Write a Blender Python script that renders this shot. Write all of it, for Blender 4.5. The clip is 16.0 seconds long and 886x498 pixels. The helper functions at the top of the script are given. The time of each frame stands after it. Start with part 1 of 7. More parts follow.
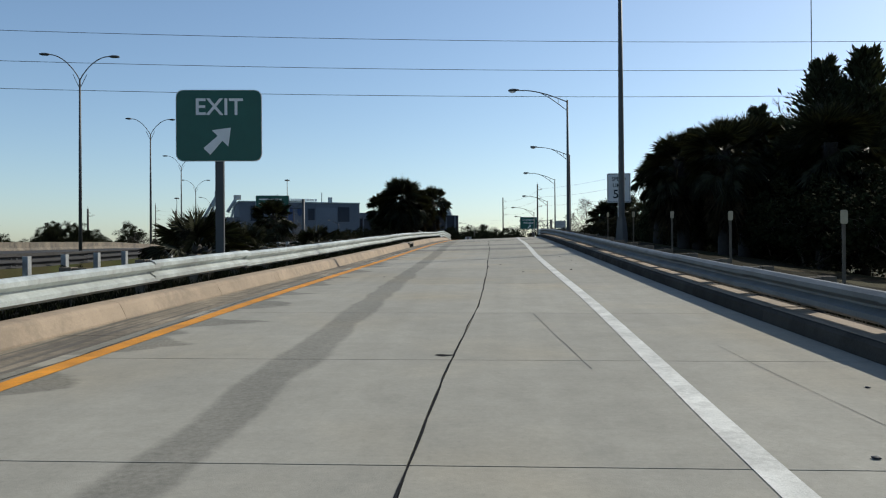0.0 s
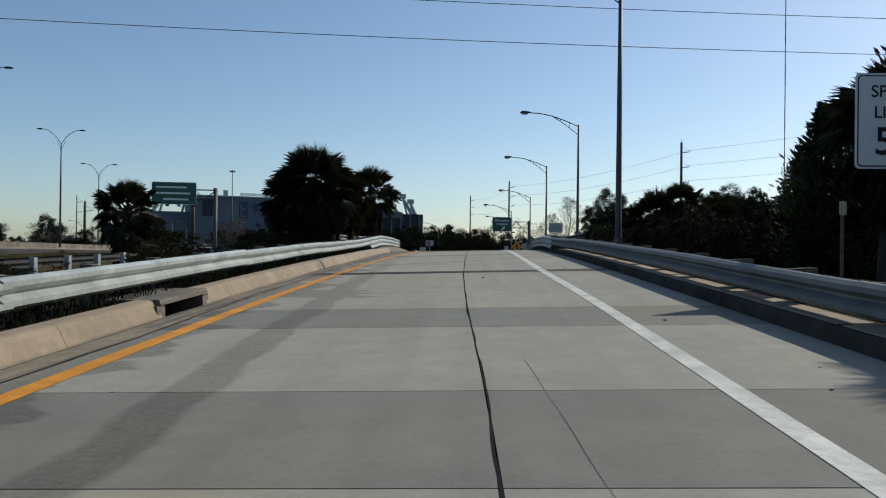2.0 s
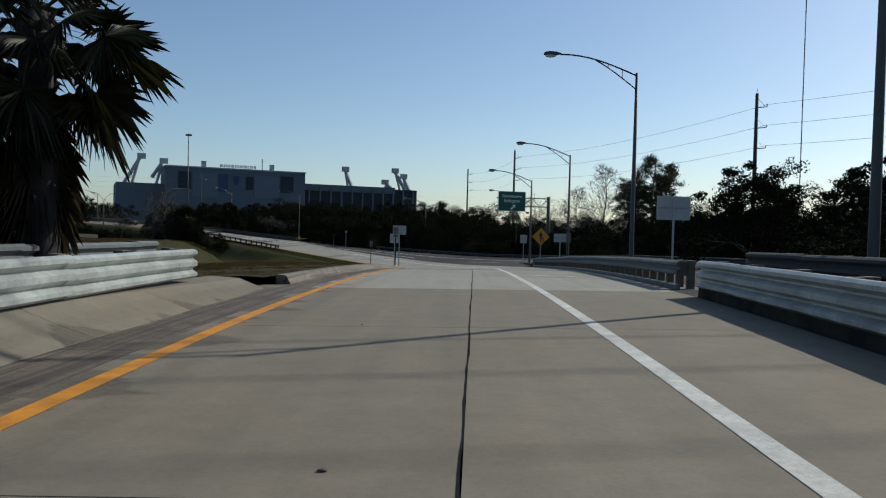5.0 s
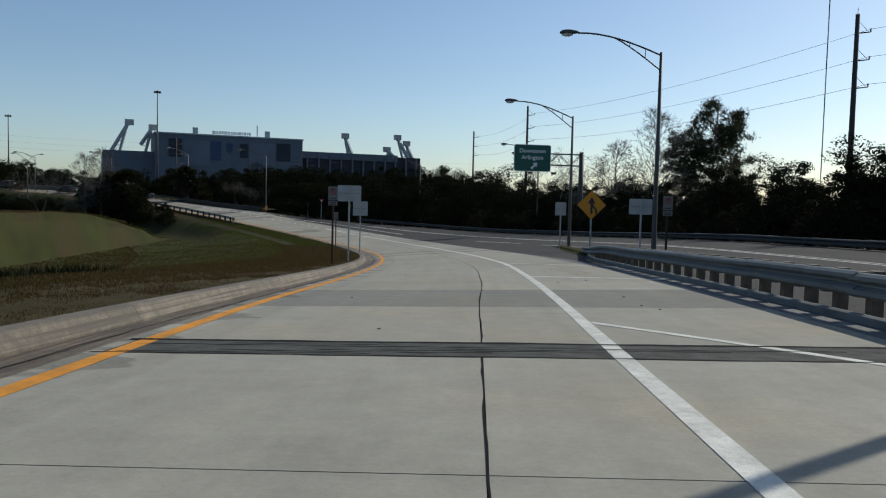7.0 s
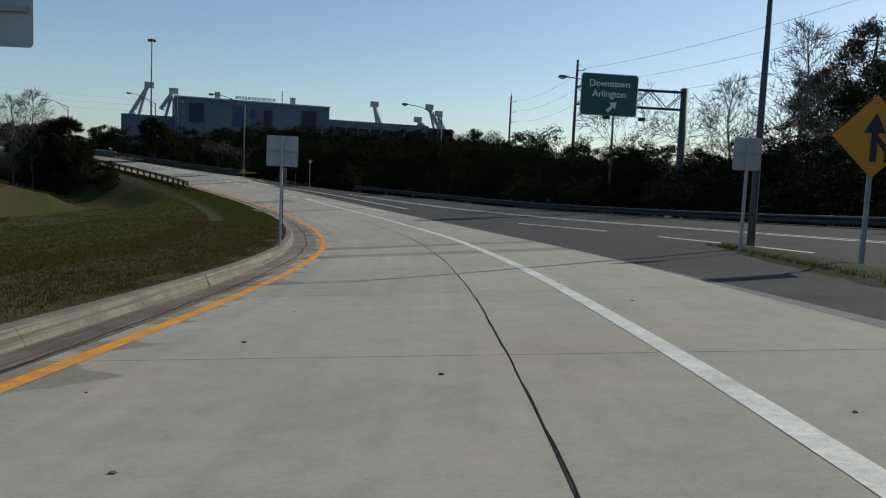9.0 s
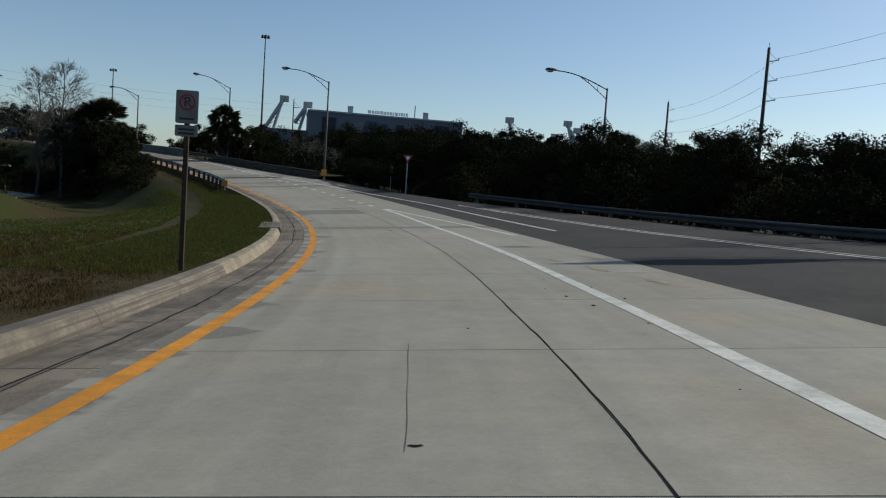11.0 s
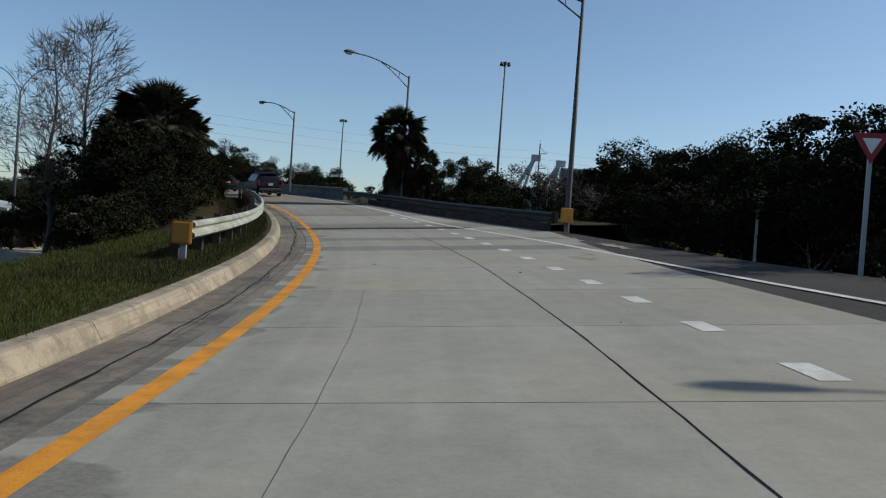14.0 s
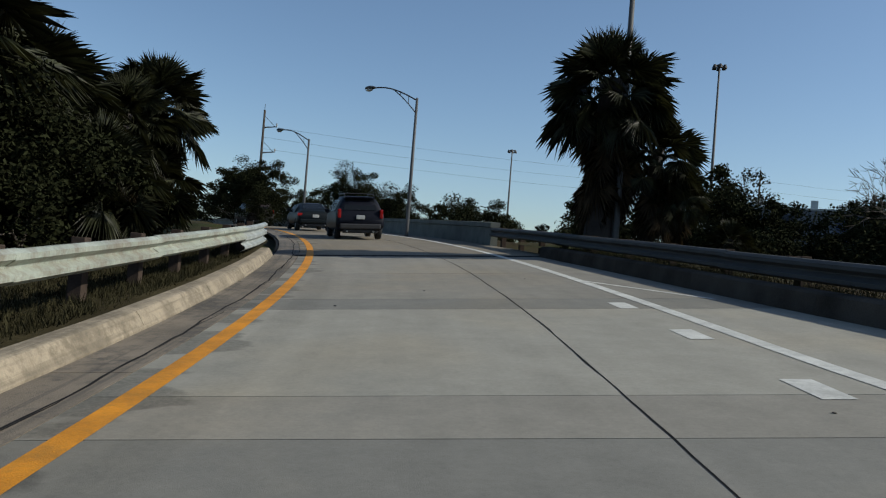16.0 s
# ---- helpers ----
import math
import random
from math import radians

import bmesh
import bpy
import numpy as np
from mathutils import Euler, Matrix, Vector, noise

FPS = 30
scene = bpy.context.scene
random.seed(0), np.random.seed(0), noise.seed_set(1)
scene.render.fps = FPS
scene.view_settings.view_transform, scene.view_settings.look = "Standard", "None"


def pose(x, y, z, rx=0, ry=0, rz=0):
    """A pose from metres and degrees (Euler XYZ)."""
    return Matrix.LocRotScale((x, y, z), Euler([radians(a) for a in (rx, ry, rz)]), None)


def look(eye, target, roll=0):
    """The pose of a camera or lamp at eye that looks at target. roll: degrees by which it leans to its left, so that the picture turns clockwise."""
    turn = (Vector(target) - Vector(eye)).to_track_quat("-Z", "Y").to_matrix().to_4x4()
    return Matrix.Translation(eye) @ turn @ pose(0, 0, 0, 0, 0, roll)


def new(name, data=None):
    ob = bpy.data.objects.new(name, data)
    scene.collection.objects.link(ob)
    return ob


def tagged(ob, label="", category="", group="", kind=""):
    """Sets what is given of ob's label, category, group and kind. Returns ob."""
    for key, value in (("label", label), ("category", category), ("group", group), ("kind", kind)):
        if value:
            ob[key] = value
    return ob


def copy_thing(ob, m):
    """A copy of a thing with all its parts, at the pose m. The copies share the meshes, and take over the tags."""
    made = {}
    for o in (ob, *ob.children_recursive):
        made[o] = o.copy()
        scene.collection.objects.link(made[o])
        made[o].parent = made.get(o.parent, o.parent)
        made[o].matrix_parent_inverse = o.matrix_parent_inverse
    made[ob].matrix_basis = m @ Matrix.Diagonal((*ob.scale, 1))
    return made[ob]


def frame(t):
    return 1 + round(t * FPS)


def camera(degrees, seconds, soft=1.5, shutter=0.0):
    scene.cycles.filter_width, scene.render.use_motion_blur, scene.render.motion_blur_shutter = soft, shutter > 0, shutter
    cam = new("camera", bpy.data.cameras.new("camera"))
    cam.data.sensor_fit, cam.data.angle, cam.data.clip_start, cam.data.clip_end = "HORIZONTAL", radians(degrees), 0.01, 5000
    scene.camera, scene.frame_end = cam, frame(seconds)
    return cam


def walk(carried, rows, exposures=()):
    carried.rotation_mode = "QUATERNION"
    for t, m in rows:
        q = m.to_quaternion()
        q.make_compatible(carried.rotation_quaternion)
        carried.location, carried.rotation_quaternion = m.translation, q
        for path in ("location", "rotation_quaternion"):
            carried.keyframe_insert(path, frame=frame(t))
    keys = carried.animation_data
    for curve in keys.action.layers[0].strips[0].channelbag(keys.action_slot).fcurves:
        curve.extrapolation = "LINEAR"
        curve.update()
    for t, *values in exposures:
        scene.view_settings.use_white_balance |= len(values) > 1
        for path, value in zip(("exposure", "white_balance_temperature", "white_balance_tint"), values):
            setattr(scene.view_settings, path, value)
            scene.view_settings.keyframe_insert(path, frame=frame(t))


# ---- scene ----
import itertools

# ---- camera ----
cam = camera(58.8, 16.0, soft=1.15)
ROWS = [
    (0, pose(0.000, -0.003, 1.188, 90.34, 0.37, -0.13)),
    (0.5, pose(0.312, 6.693, 1.461, 90.14, 0.62, -1.25)),
    (1, pose(0.673, 13.385, 1.751, 90.26, 0.28, -2.17)),
    (1.5, pose(1.030, 20.077, 2.033, 90.17, -0.14, -2.63)),
    (2, pose(1.436, 26.755, 2.288, 90.30, -0.65, -2.68)),
    (2.5, pose(1.812, 33.460, 2.624, 90.23, -1.18, -3.16)),
    (3, pose(2.343, 40.140, 2.911, 89.86, -1.72, -3.20)),
    (3.5, pose(2.852, 46.803, 3.153, 89.24, -1.96, -3.19)),
    (4, pose(3.406, 53.477, 3.366, 89.20, -2.13, -3.37)),
    (4.6, pose(4.125, 61.323, 3.517, 89.04, -1.73, -3.04)),
    (5.2, pose(4.853, 69.160, 3.599, 88.40, -1.43, -2.93)),
    (5.9, pose(5.716, 78.300, 3.585, 87.47, -1.05, -2.74)),
    (6.5, pose(6.399, 86.151, 3.513, 87.02, -0.78, -2.58)),
    (7, pose(6.914, 92.799, 3.327, 86.48, -1.35, -2.49)),
    (7.5, pose(7.517, 99.452, 3.127, 86.05, -1.14, -2.25)),
    (8, pose(7.999, 106.093, 2.917, 85.49, -1.98, -1.94)),
    (8.6, pose(8.494, 114.010, 2.506, 84.88, -2.08, -1.06)),
    (9.2, pose(8.633, 121.975, 2.091, 84.56, -2.94, 0.54)),
    (9.9, pose(8.388, 131.263, 1.615, 84.54, -3.66, 3.26)),
    (10.5, pose(7.800, 139.229, 1.232, 85.09, -3.96, 6.49)),
    (11, pose(6.966, 145.768, 0.985, 85.59, -3.90, 9.61)),
    (11.5, pose(5.794, 152.244, 0.767, 85.99, -3.71, 12.78)),
    (12, pose(4.304, 158.658, 0.625, 86.55, -3.58, 15.88)),
    (12.5, pose(2.462, 164.984, 0.542, 87.35, -3.63, 18.98)),
    (13, pose(0.297, 171.207, 0.502, 87.66, -3.72, 22.12)),
    (13.5, pose(-2.193, 177.302, 0.547, 88.55, -3.79, 24.93)),
    (14, pose(-4.963, 183.252, 0.636, 89.01, -4.07, 27.92)),
    (14.5, pose(-8.098, 189.031, 0.834, 89.54, -3.84, 30.96)),
    (15, pose(-11.554, 194.617, 1.105, 90.21, -4.03, 34.07)),
    (15.5, pose(-15.340, 200.004, 1.400, 90.72, -4.16, 37.30)),
    (16, pose(-19.416, 205.158, 1.758, 91.14, -4.49, 40.45)),
]
EXPOSURES = [(0.0, -0.06, 6650, 5), (0.5, -0.02, 6600, 5), (1.0, -0.06, 6600, 5), (1.5, -0.24, 6550, 5), (2.0, -0.3, 6550, 5), (2.5, -0.27, 6550, 5), (4.0, -0.44, 6430, 5),
             (6.5, -0.34, 6520, 5), (8.0, -0.33, 6600, 5), (10.5, -0.36, 6650, 5), (12.5, -0.4, 6520, 5), (13.5, -0.4, 6480, 5), (14.0, -0.22, 6500, 5), (15.0, -0.2, 6550, 5), (16.0, -0.24, 6550, 5)]
walk(cam, ROWS, EXPOSURES)

# ---- sky, sun, exposure ----
SUN_AZ, SUN_EL = 56.0, 36.0          # degrees from +y towards +x, degrees up
world = bpy.data.worlds.new("world")
scene.world = world
world.use_nodes = True
wn = world.node_tree
sky = wn.nodes.new("ShaderNodeTexSky")
sky.sky_type = "NISHITA"
sky.sun_disc = False
sky.sun_elevation, sky.sun_rotation = radians(SUN_EL), radians(SUN_AZ)
sky.air_density, sky.dust_density, sky.ozone_density = 0.9, 0.8, 3.1
wn.nodes["Background"].inputs[1].default_value = 0.145
wn.links.new(sky.outputs[0], wn.nodes["Background"].inputs[0])
sun = new("sun", bpy.data.lights.new("sun", "SUN"))
sun.data.energy, sun.data.angle, sun.data.color = 5.0, radians(0.53), (1.0, 0.94, 0.86)
to_sun = Vector((math.sin(radians(SUN_AZ)) * math.cos(radians(SUN_EL)), math.cos(radians(SUN_AZ)) * math.cos(radians(SUN_EL)), math.sin(radians(SUN_EL))))
sun.matrix_world = look(to_sun * 300, (0, 0, 0))

# ---- alignment: station (m), heading (deg, left positive), grade (deg), bank (deg, negative: right edge high)
ALIGN = [(-40, -2.6, 2.3, .4), (0, -2.6, 2.4, .4), (13, -3.0, 2.5, .2), (26, -3.4, 2.6, -.8), (40, -4.2, 2.3, -1.6), (53, -5.0, 1.6, -1.9),
         (70, -5.3, .3, -1.5), (86, -5.3, -1.0, -.8), (99, -5.0, -2.0, -.9), (108, -3.8, -2.7, -1.5), (119, -.8, -2.9, -2.6), (136, 4.2, -2.7, -4.0),
         (142, 6.5, -2.4, -4.1), (159, 14.2, -1.2, -3.7), (172, 20.4, -.1, -3.6), (185, 26.6, 1.2, -3.9), (198, 32.8, 2.4, -4.2), (212, 39.6, 3.3, -4.4),
         (226, 46.4, 4.0, -4.4), (240, 53.4, 3.1, -4.0), (255, 61, 2.4, -3.2), (275, 71.5, .6, -2.4), (300, 82, -1.4, -2), (340, 95, -2.2, -1)]
STEP = 0.5
ST = np.arange(-40, 340.01, STEP)
_a = np.array(ALIGN, float)
def ease(col):
    v = np.interp(ST, _a[:, 0], _a[:, col])
    k = np.hanning(31); k /= k.sum()
    return np.convolve(np.pad(v, 15, mode="edge"), k, "valid")
HD, GR, BK = (np.radians(ease(c)) for c in (1, 2, 3))
CX = np.cumsum(-np.sin(HD)) * STEP; CY = np.cumsum(np.cos(HD)) * STEP; CZ = np.cumsum(np.tan(GR)) * STEP
_i0 = int(40 / STEP)
CX, CY, CZ = CX - CX[_i0], CY - CY[_i0], CZ - CZ[_i0]
def at(s, off=0.0, up=0.0):
    """The place off metres right of the lane's line at station s, up metres over the slab."""
    g = [np.interp(s, ST, c) for c in (CX, CY, CZ, HD, BK)]
    return (g[0] + off * math.cos(g[3]), g[1] + off * math.sin(g[3]), g[2] - off * math.tan(g[4]) + up)


# ---- helpers for meshes ----
def mesh(name, verts, faces, mats, parent=None, label="", smooth=False, uvs=None, slots=None):
    me = bpy.data.meshes.new(name)
    me.from_pydata([tuple(v) for v in verts], [], [tuple(f) for f in faces])
    for m in (mats if isinstance(mats, (list, tuple)) else [mats]):
        me.materials.append(m)
    if uvs is not None:
        lay = me.uv_layers.new(name="lane")
        idx = np.empty(len(me.loops), int)
        me.loops.foreach_get("vertex_index", idx)
        lay.data.foreach_set("uv", np.asarray(uvs, float)[idx].ravel())
    if slots is not None:
        me.polygons.foreach_set("material_index", slots)
    if smooth:
        me.polygons.foreach_set("use_smooth", [True] * len(me.polygons))
    me.update()
    ob = new(name, me)
    if parent:
        ob.parent = parent
    if label:
        tagged(ob, label)
    return ob


def part(name, bm, material, parent, label="", smooth=False):
    me = bpy.data.meshes.new(name)
    bm.to_mesh(me)
    bm.free()
    me.materials.append(material)
    if smooth:
        me.polygons.foreach_set("use_smooth", [True] * len(me.polygons))
    ob = new(name, me)
    if parent:
        ob.parent = parent
    if label:
        tagged(ob, label)
    return ob


def thing(name, m, label, category, group="", kind=""):
    ob = new(name)
    ob.empty_display_size = 0.2
    ob.matrix_world = m
    return tagged(ob, label, category, group, kind)


def add_box(bm, lo, hi, bevel=0.0, m=None):
    vs = [bm.verts.new((x, y, z)) for x in (lo[0], hi[0]) for y in (lo[1], hi[1]) for z in (lo[2], hi[2])]
    fs = [bm.faces.new([vs[i] for i in q]) for q in ((0, 1, 3, 2), (4, 6, 7, 5), (0, 4, 5, 1), (2, 3, 7, 6), (0, 2, 6, 4), (1, 5, 7, 3))]
    if bevel:
        es = list({e for f in fs for e in f.edges})
        r = bmesh.ops.bevel(bm, geom=es, offset=bevel, segments=2, affect="EDGES", profile=0.6)
        vs = list({v for f in r["faces"] for v in f.verts} | {v for v in vs if v.is_valid})
    if m is not None:
        bmesh.ops.transform(bm, matrix=m, verts=[v for v in vs if v.is_valid])
    return vs


def box(lo, hi, bevel=0.0, m=None):
    bm = bmesh.new()
    add_box(bm, lo, hi, bevel, m)
    return bm


def add_tube(bm, pts, radii, n=8, caps=True):
    pts = [Vector(p) for p in pts]
    rings = []
    for i, p in enumerate(pts):
        d = (pts[min(i + 1, len(pts) - 1)] - pts[max(i - 1, 0)]).normalized()
        a = d.orthogonal().normalized() if abs(d.z) > 0.95 else d.cross(Vector((0, 0, 1))).normalized()
        if abs(d.z) > 0.95:
            a = Vector((1, 0, 0)) - d * d.x
            a.normalize()
        b = d.cross(a)
        r = radii[i] if isinstance(radii, (list, tuple)) else radii
        rings.append([bm.verts.new(p + (a * math.cos(2 * math.pi * k / n) + b * math.sin(2 * math.pi * k / n)) * r) for k in range(n)])
    for u, v in zip(rings[:-1], rings[1:]):
        for k in range(n):
            bm.faces.new((u[k], u[(k + 1) % n], v[(k + 1) % n], v[k]))
    if caps:
        bm.faces.new(rings[0][::-1])
        bm.faces.new(rings[-1])


def tube(pts, radii, n=8):
    bm = bmesh.new()
    add_tube(bm, pts, radii, n)
    return bm


def slab_poly(outline, y0, y1):
    """A plate: an outline of (x, z) pushed from y0 to y1."""
    bm = bmesh.new()
    a = [bm.verts.new((x, y0, z)) for x, z in outline]
    b = [bm.verts.new((x, y1, z)) for x, z in outline]
    bm.faces.new(a)
    bm.faces.new(b[::-1])
    for i in range(len(a)):
        j = (i + 1) % len(a)
        bm.faces.new((a[j], a[i], b[i], b[j]))
    bmesh.ops.recalc_face_normals(bm, faces=bm.faces)
    return bm


def rounded(w, h, r, n=5):
    out = []
    for cx, cz, a0 in ((w / 2 - r, h / 2 - r, 0), (-w / 2 + r, h / 2 - r, 90), (-w / 2 + r, -h / 2 + r, 180), (w / 2 - r, -h / 2 + r, 270)):
        for k in range(n + 1):
            a = radians(a0 + 90 * k / n)
            out.append((cx + r * math.cos(a), cz + r * math.sin(a)))
    return out


def writing(name, text, size, material, parent, m, label=""):
    """Letters as a mesh on a plate that faces -y."""
    cu = bpy.data.curves.new(name, "FONT")
    cu.body, cu.size, cu.align_x, cu.align_y, cu.extrude, cu.offset = text, size, "CENTER", "CENTER", 0.002, 0.012 * size
    tmp = bpy.data.objects.new(name, cu)
    me = bpy.data.meshes.new_from_object(tmp)
    bpy.data.objects.remove(tmp)
    bpy.data.curves.remove(cu)
    me.materials.clear()
    me.materials.append(material)
    me.transform(m @ pose(0, 0, 0, 90))
    ob = new(name, me)
    ob.parent = parent
    if label:
        tagged(ob, label)
    return ob


# ---- materials ----
def material(name, col, rough=0.7, metal=0.0, var=0.25, scale=4.0, fine=60.0, bump=0.15, coords="Object", rnd=0.0, spec=0.5, trans=0.0, bump_dist=0.01):
    m = bpy.data.materials.new(name)
    m.use_nodes = True
    t = m.node_tree
    b = t.nodes["Principled BSDF"]
    b.inputs["Roughness"].default_value, b.inputs["Metallic"].default_value = rough, metal
    b.inputs["Specular IOR Level"].default_value = spec
    tc = t.nodes.new("ShaderNodeTexCoord")
    geo = t.nodes.new("ShaderNodeNewGeometry")
    src = geo.outputs["Position"] if coords == "World" else tc.outputs[coords]
    n1, n2 = t.nodes.new("ShaderNodeTexNoise"), t.nodes.new("ShaderNodeTexNoise")
    n1.inputs["Scale"].default_value, n1.inputs["Detail"].default_value = scale, 5
    n2.inputs["Scale"].default_value, n2.inputs["Detail"].default_value = fine, 3
    for n in (n1, n2):
        t.links.new(src, n.inputs["Vector"])
    mix = t.nodes.new("ShaderNodeMath")
    mix.operation = "MULTIPLY_ADD"
    t.links.new(n2.outputs["Fac"], mix.inputs[0])
    mix.inputs[1].default_value = 0.5
    t.links.new(n1.outputs["Fac"], mix.inputs[2])
    mr = t.nodes.new("ShaderNodeMapRange")
    mr.inputs["From Min"].default_value, mr.inputs["From Max"].default_value = 0.45, 1.05
    mr.inputs["To Min"].default_value, mr.inputs["To Max"].default_value = 1 - var, 1 + var
    t.links.new(mix.outputs[0], mr.inputs["Value"])
    val = mr.outputs["Result"]
    if rnd:
        oi = t.nodes.new("ShaderNodeObjectInfo")
        r2 = t.nodes.new("ShaderNodeMapRange")
        r2.inputs["To Min"].default_value, r2.inputs["To Max"].default_value = 1 - rnd, 1 + rnd
        t.links.new(oi.outputs["Random"], r2.inputs["Value"])
        mu = t.nodes.new("ShaderNodeMath")
        mu.operation = "MULTIPLY"
        t.links.new(val, mu.inputs[0])
        t.links.new(r2.outputs["Result"], mu.inputs[1])
        val = mu.outputs[0]
    sc = t.nodes.new("ShaderNodeVectorMath")
    sc.operation = "SCALE"
    sc.inputs[0].default_value = col
    t.links.new(val, sc.inputs["Scale"])
    t.links.new(sc.outputs[0], b.inputs["Base Color"])
    if bump:
        bp = t.nodes.new("ShaderNodeBump")
        bp.inputs["Strength"].default_value, bp.inputs["Distance"].default_value = bump, bump_dist
        t.links.new(n2.outputs["Fac"], bp.inputs["Height"])
        t.links.new(bp.outputs["Normal"], b.inputs["Normal"])
    return m


def node(t, kind, **values):
    n = t.nodes.new(kind)
    for k, v in values.items():
        if k in ("operation", "blend_type", "data_type", "noise_dimensions", "feature", "distance"):
            if k == "operation":
                n.operation = v
            elif k == "data_type":
                n.data_type = v
            elif k == "blend_type":
                n.blend_type = v
        else:
            n.inputs[k.replace("_", " ")].default_value = v
    return n


def concrete(name, col, dark=0.0):
    """Broom-finished slab: grey-buff blotches, worn grain, a dark wheel path, damp tongues by the edge line."""
    m = material(name, col, 0.9, 0, 0.10, 0.8, 140, 0.35, "World", 0.06, 0.2, bump_dist=0.004)
    t = m.node_tree
    b = t.nodes["Principled BSDF"]
    base = b.inputs["Base Color"].links[0].from_socket
    uv = node(t, "ShaderNodeUVMap")
    uv.uv_map = "lane"
    sep = node(t, "ShaderNodeSeparateXYZ")
    t.links.new(uv.outputs[0], sep.inputs[0])
    geo = t.nodes.new("ShaderNodeNewGeometry")

    def ramp(src, a, c, lo, hi):
        r = t.nodes.new("ShaderNodeMapRange")
        r.inputs["From Min"].default_value, r.inputs["From Max"].default_value = a, c
        r.inputs["To Min"].default_value, r.inputs["To Max"].default_value = lo, hi
        t.links.new(src, r.inputs["Value"])
        return r.outputs["Result"]

    def calc(op, p, q):
        n = node(t, "ShaderNodeMath", operation=op)
        for i, v in enumerate((p, q)):
            if isinstance(v, float):
                n.inputs[i].default_value = v
            else:
                t.links.new(v, n.inputs[i])
        return n.outputs[0]

    def noise(scale, detail, stretch=None, rough=0.5):
        n = node(t, "ShaderNodeTexNoise", Scale=scale, Detail=detail, Roughness=rough)
        if stretch:
            st = node(t, "ShaderNodeVectorMath", operation="MULTIPLY")
            st.inputs[1].default_value = stretch
            t.links.new(uv.outputs[0], st.inputs[0])
            t.links.new(st.outputs[0], n.inputs["Vector"])
        else:
            t.links.new(geo.outputs["Position"], n.inputs["Vector"])
        return n.outputs["Fac"]
    streak = noise(1.0, 5.0, (3.2, 0.09, 1))
    broom = noise(1.0, 3.0, (1.2, 26.0, 1), 0.6)
    mottle = noise(3.2, 9.0, None, 0.68)
    grain = noise(24.0, 4.0, None, 0.75)
    speck = t.nodes.new("ShaderNodeTexVoronoi")
    speck.inputs["Scale"].default_value = 34
    t.links.new(geo.outputs["Position"], speck.inputs["Vector"])
    k = calc("MULTIPLY", ramp(streak, 0.3, 0.72, 0.93, 1.05), ramp(speck.outputs["Distance"], 0.0, 0.22, 0.82, 1.02))
    k = calc("MULTIPLY", k, ramp(mottle, 0.3, 0.7, 0.92, 1.07))
    k = calc("MULTIPLY", k, ramp(grain, 0.25, 0.75, 0.9, 1.1))
    k = calc("MULTIPLY", k, ramp(broom, 0.3, 0.7, 0.985, 1.015))
    # one dark wheel path on the first slabs, its distance from the yellow line falling along the lane
    centre = ramp(sep.outputs[1], 8.0, 52.0, 1.86, 0.45)
    off = calc("SUBTRACT", sep.outputs[0], centre)
    ragged = ramp(noise(1.0, 4.0, (1.4, 0.8, 1)), 0.3, 0.7, -0.07, 0.07)
    band = ramp(calc("ABSOLUTE", calc("ADD", off, ragged), 0.0), 0.16, 0.225, 1.0, 0.0)
    wheel = calc("MULTIPLY", band, ramp(sep.outputs[1], 36.0, 56.0, 0.85, 0.2))
    # damp stains that reach in from the yellow line in tongues
    tongue = noise(1.0, 4.0, (0.28, 0.85, 1))
    edge = ramp(sep.outputs[0], 0.0, 1.25, 0.13, -0.27)
    dense = ramp(sep.outputs[1], 44.0, 60.0, 0.0, -0.06)
    stain = ramp(calc("ADD", calc("ADD", tongue, edge), dense), 0.535, 0.57, 0.0, 1.0)
    # one broad spill beside a joint
    spill = calc("MAXIMUM", calc("MULTIPLY", calc("ABSOLUTE", calc("SUBTRACT", sep.outputs[1], 38.95), 0.0), 1.5), calc("MULTIPLY", sep.outputs[0], 0.72))
    spill = ramp(calc("ADD", spill, ramp(noise(1.0, 5.0, (0.9, 2.2, 1)), 0.25, 0.75, -0.42, 0.42)), 0.9, 1.02, 0.85, 0.0)
    worn = calc("MAXIMUM", calc("MAXIMUM", wheel, stain), spill)
    worn = calc("MULTIPLY", worn, ramp(grain, 0.3, 0.62, 1.0, 0.62))
    k = calc("MULTIPLY", k, ramp(worn, 0.0, 1.0, 1.0, 0.52))
    sc = node(t, "ShaderNodeVectorMath", operation="SCALE")
    t.links.new(base, sc.inputs[0])
    t.links.new(k, sc.inputs["Scale"])
    mx = node(t, "ShaderNodeMix", data_type="RGBA", blend_type="MULTIPLY")
    t.links.new(ramp(noise(0.4, 5.0), 0.5, 0.7, 0.0, 0.55), mx.inputs["Factor"])
    t.links.new(sc.outputs[0], mx.inputs[6])
    mx.inputs[7].default_value = (1.0, 0.9, 0.76, 1)
    t.links.new(mx.outputs[2], b.inputs["Base Color"])
    return m


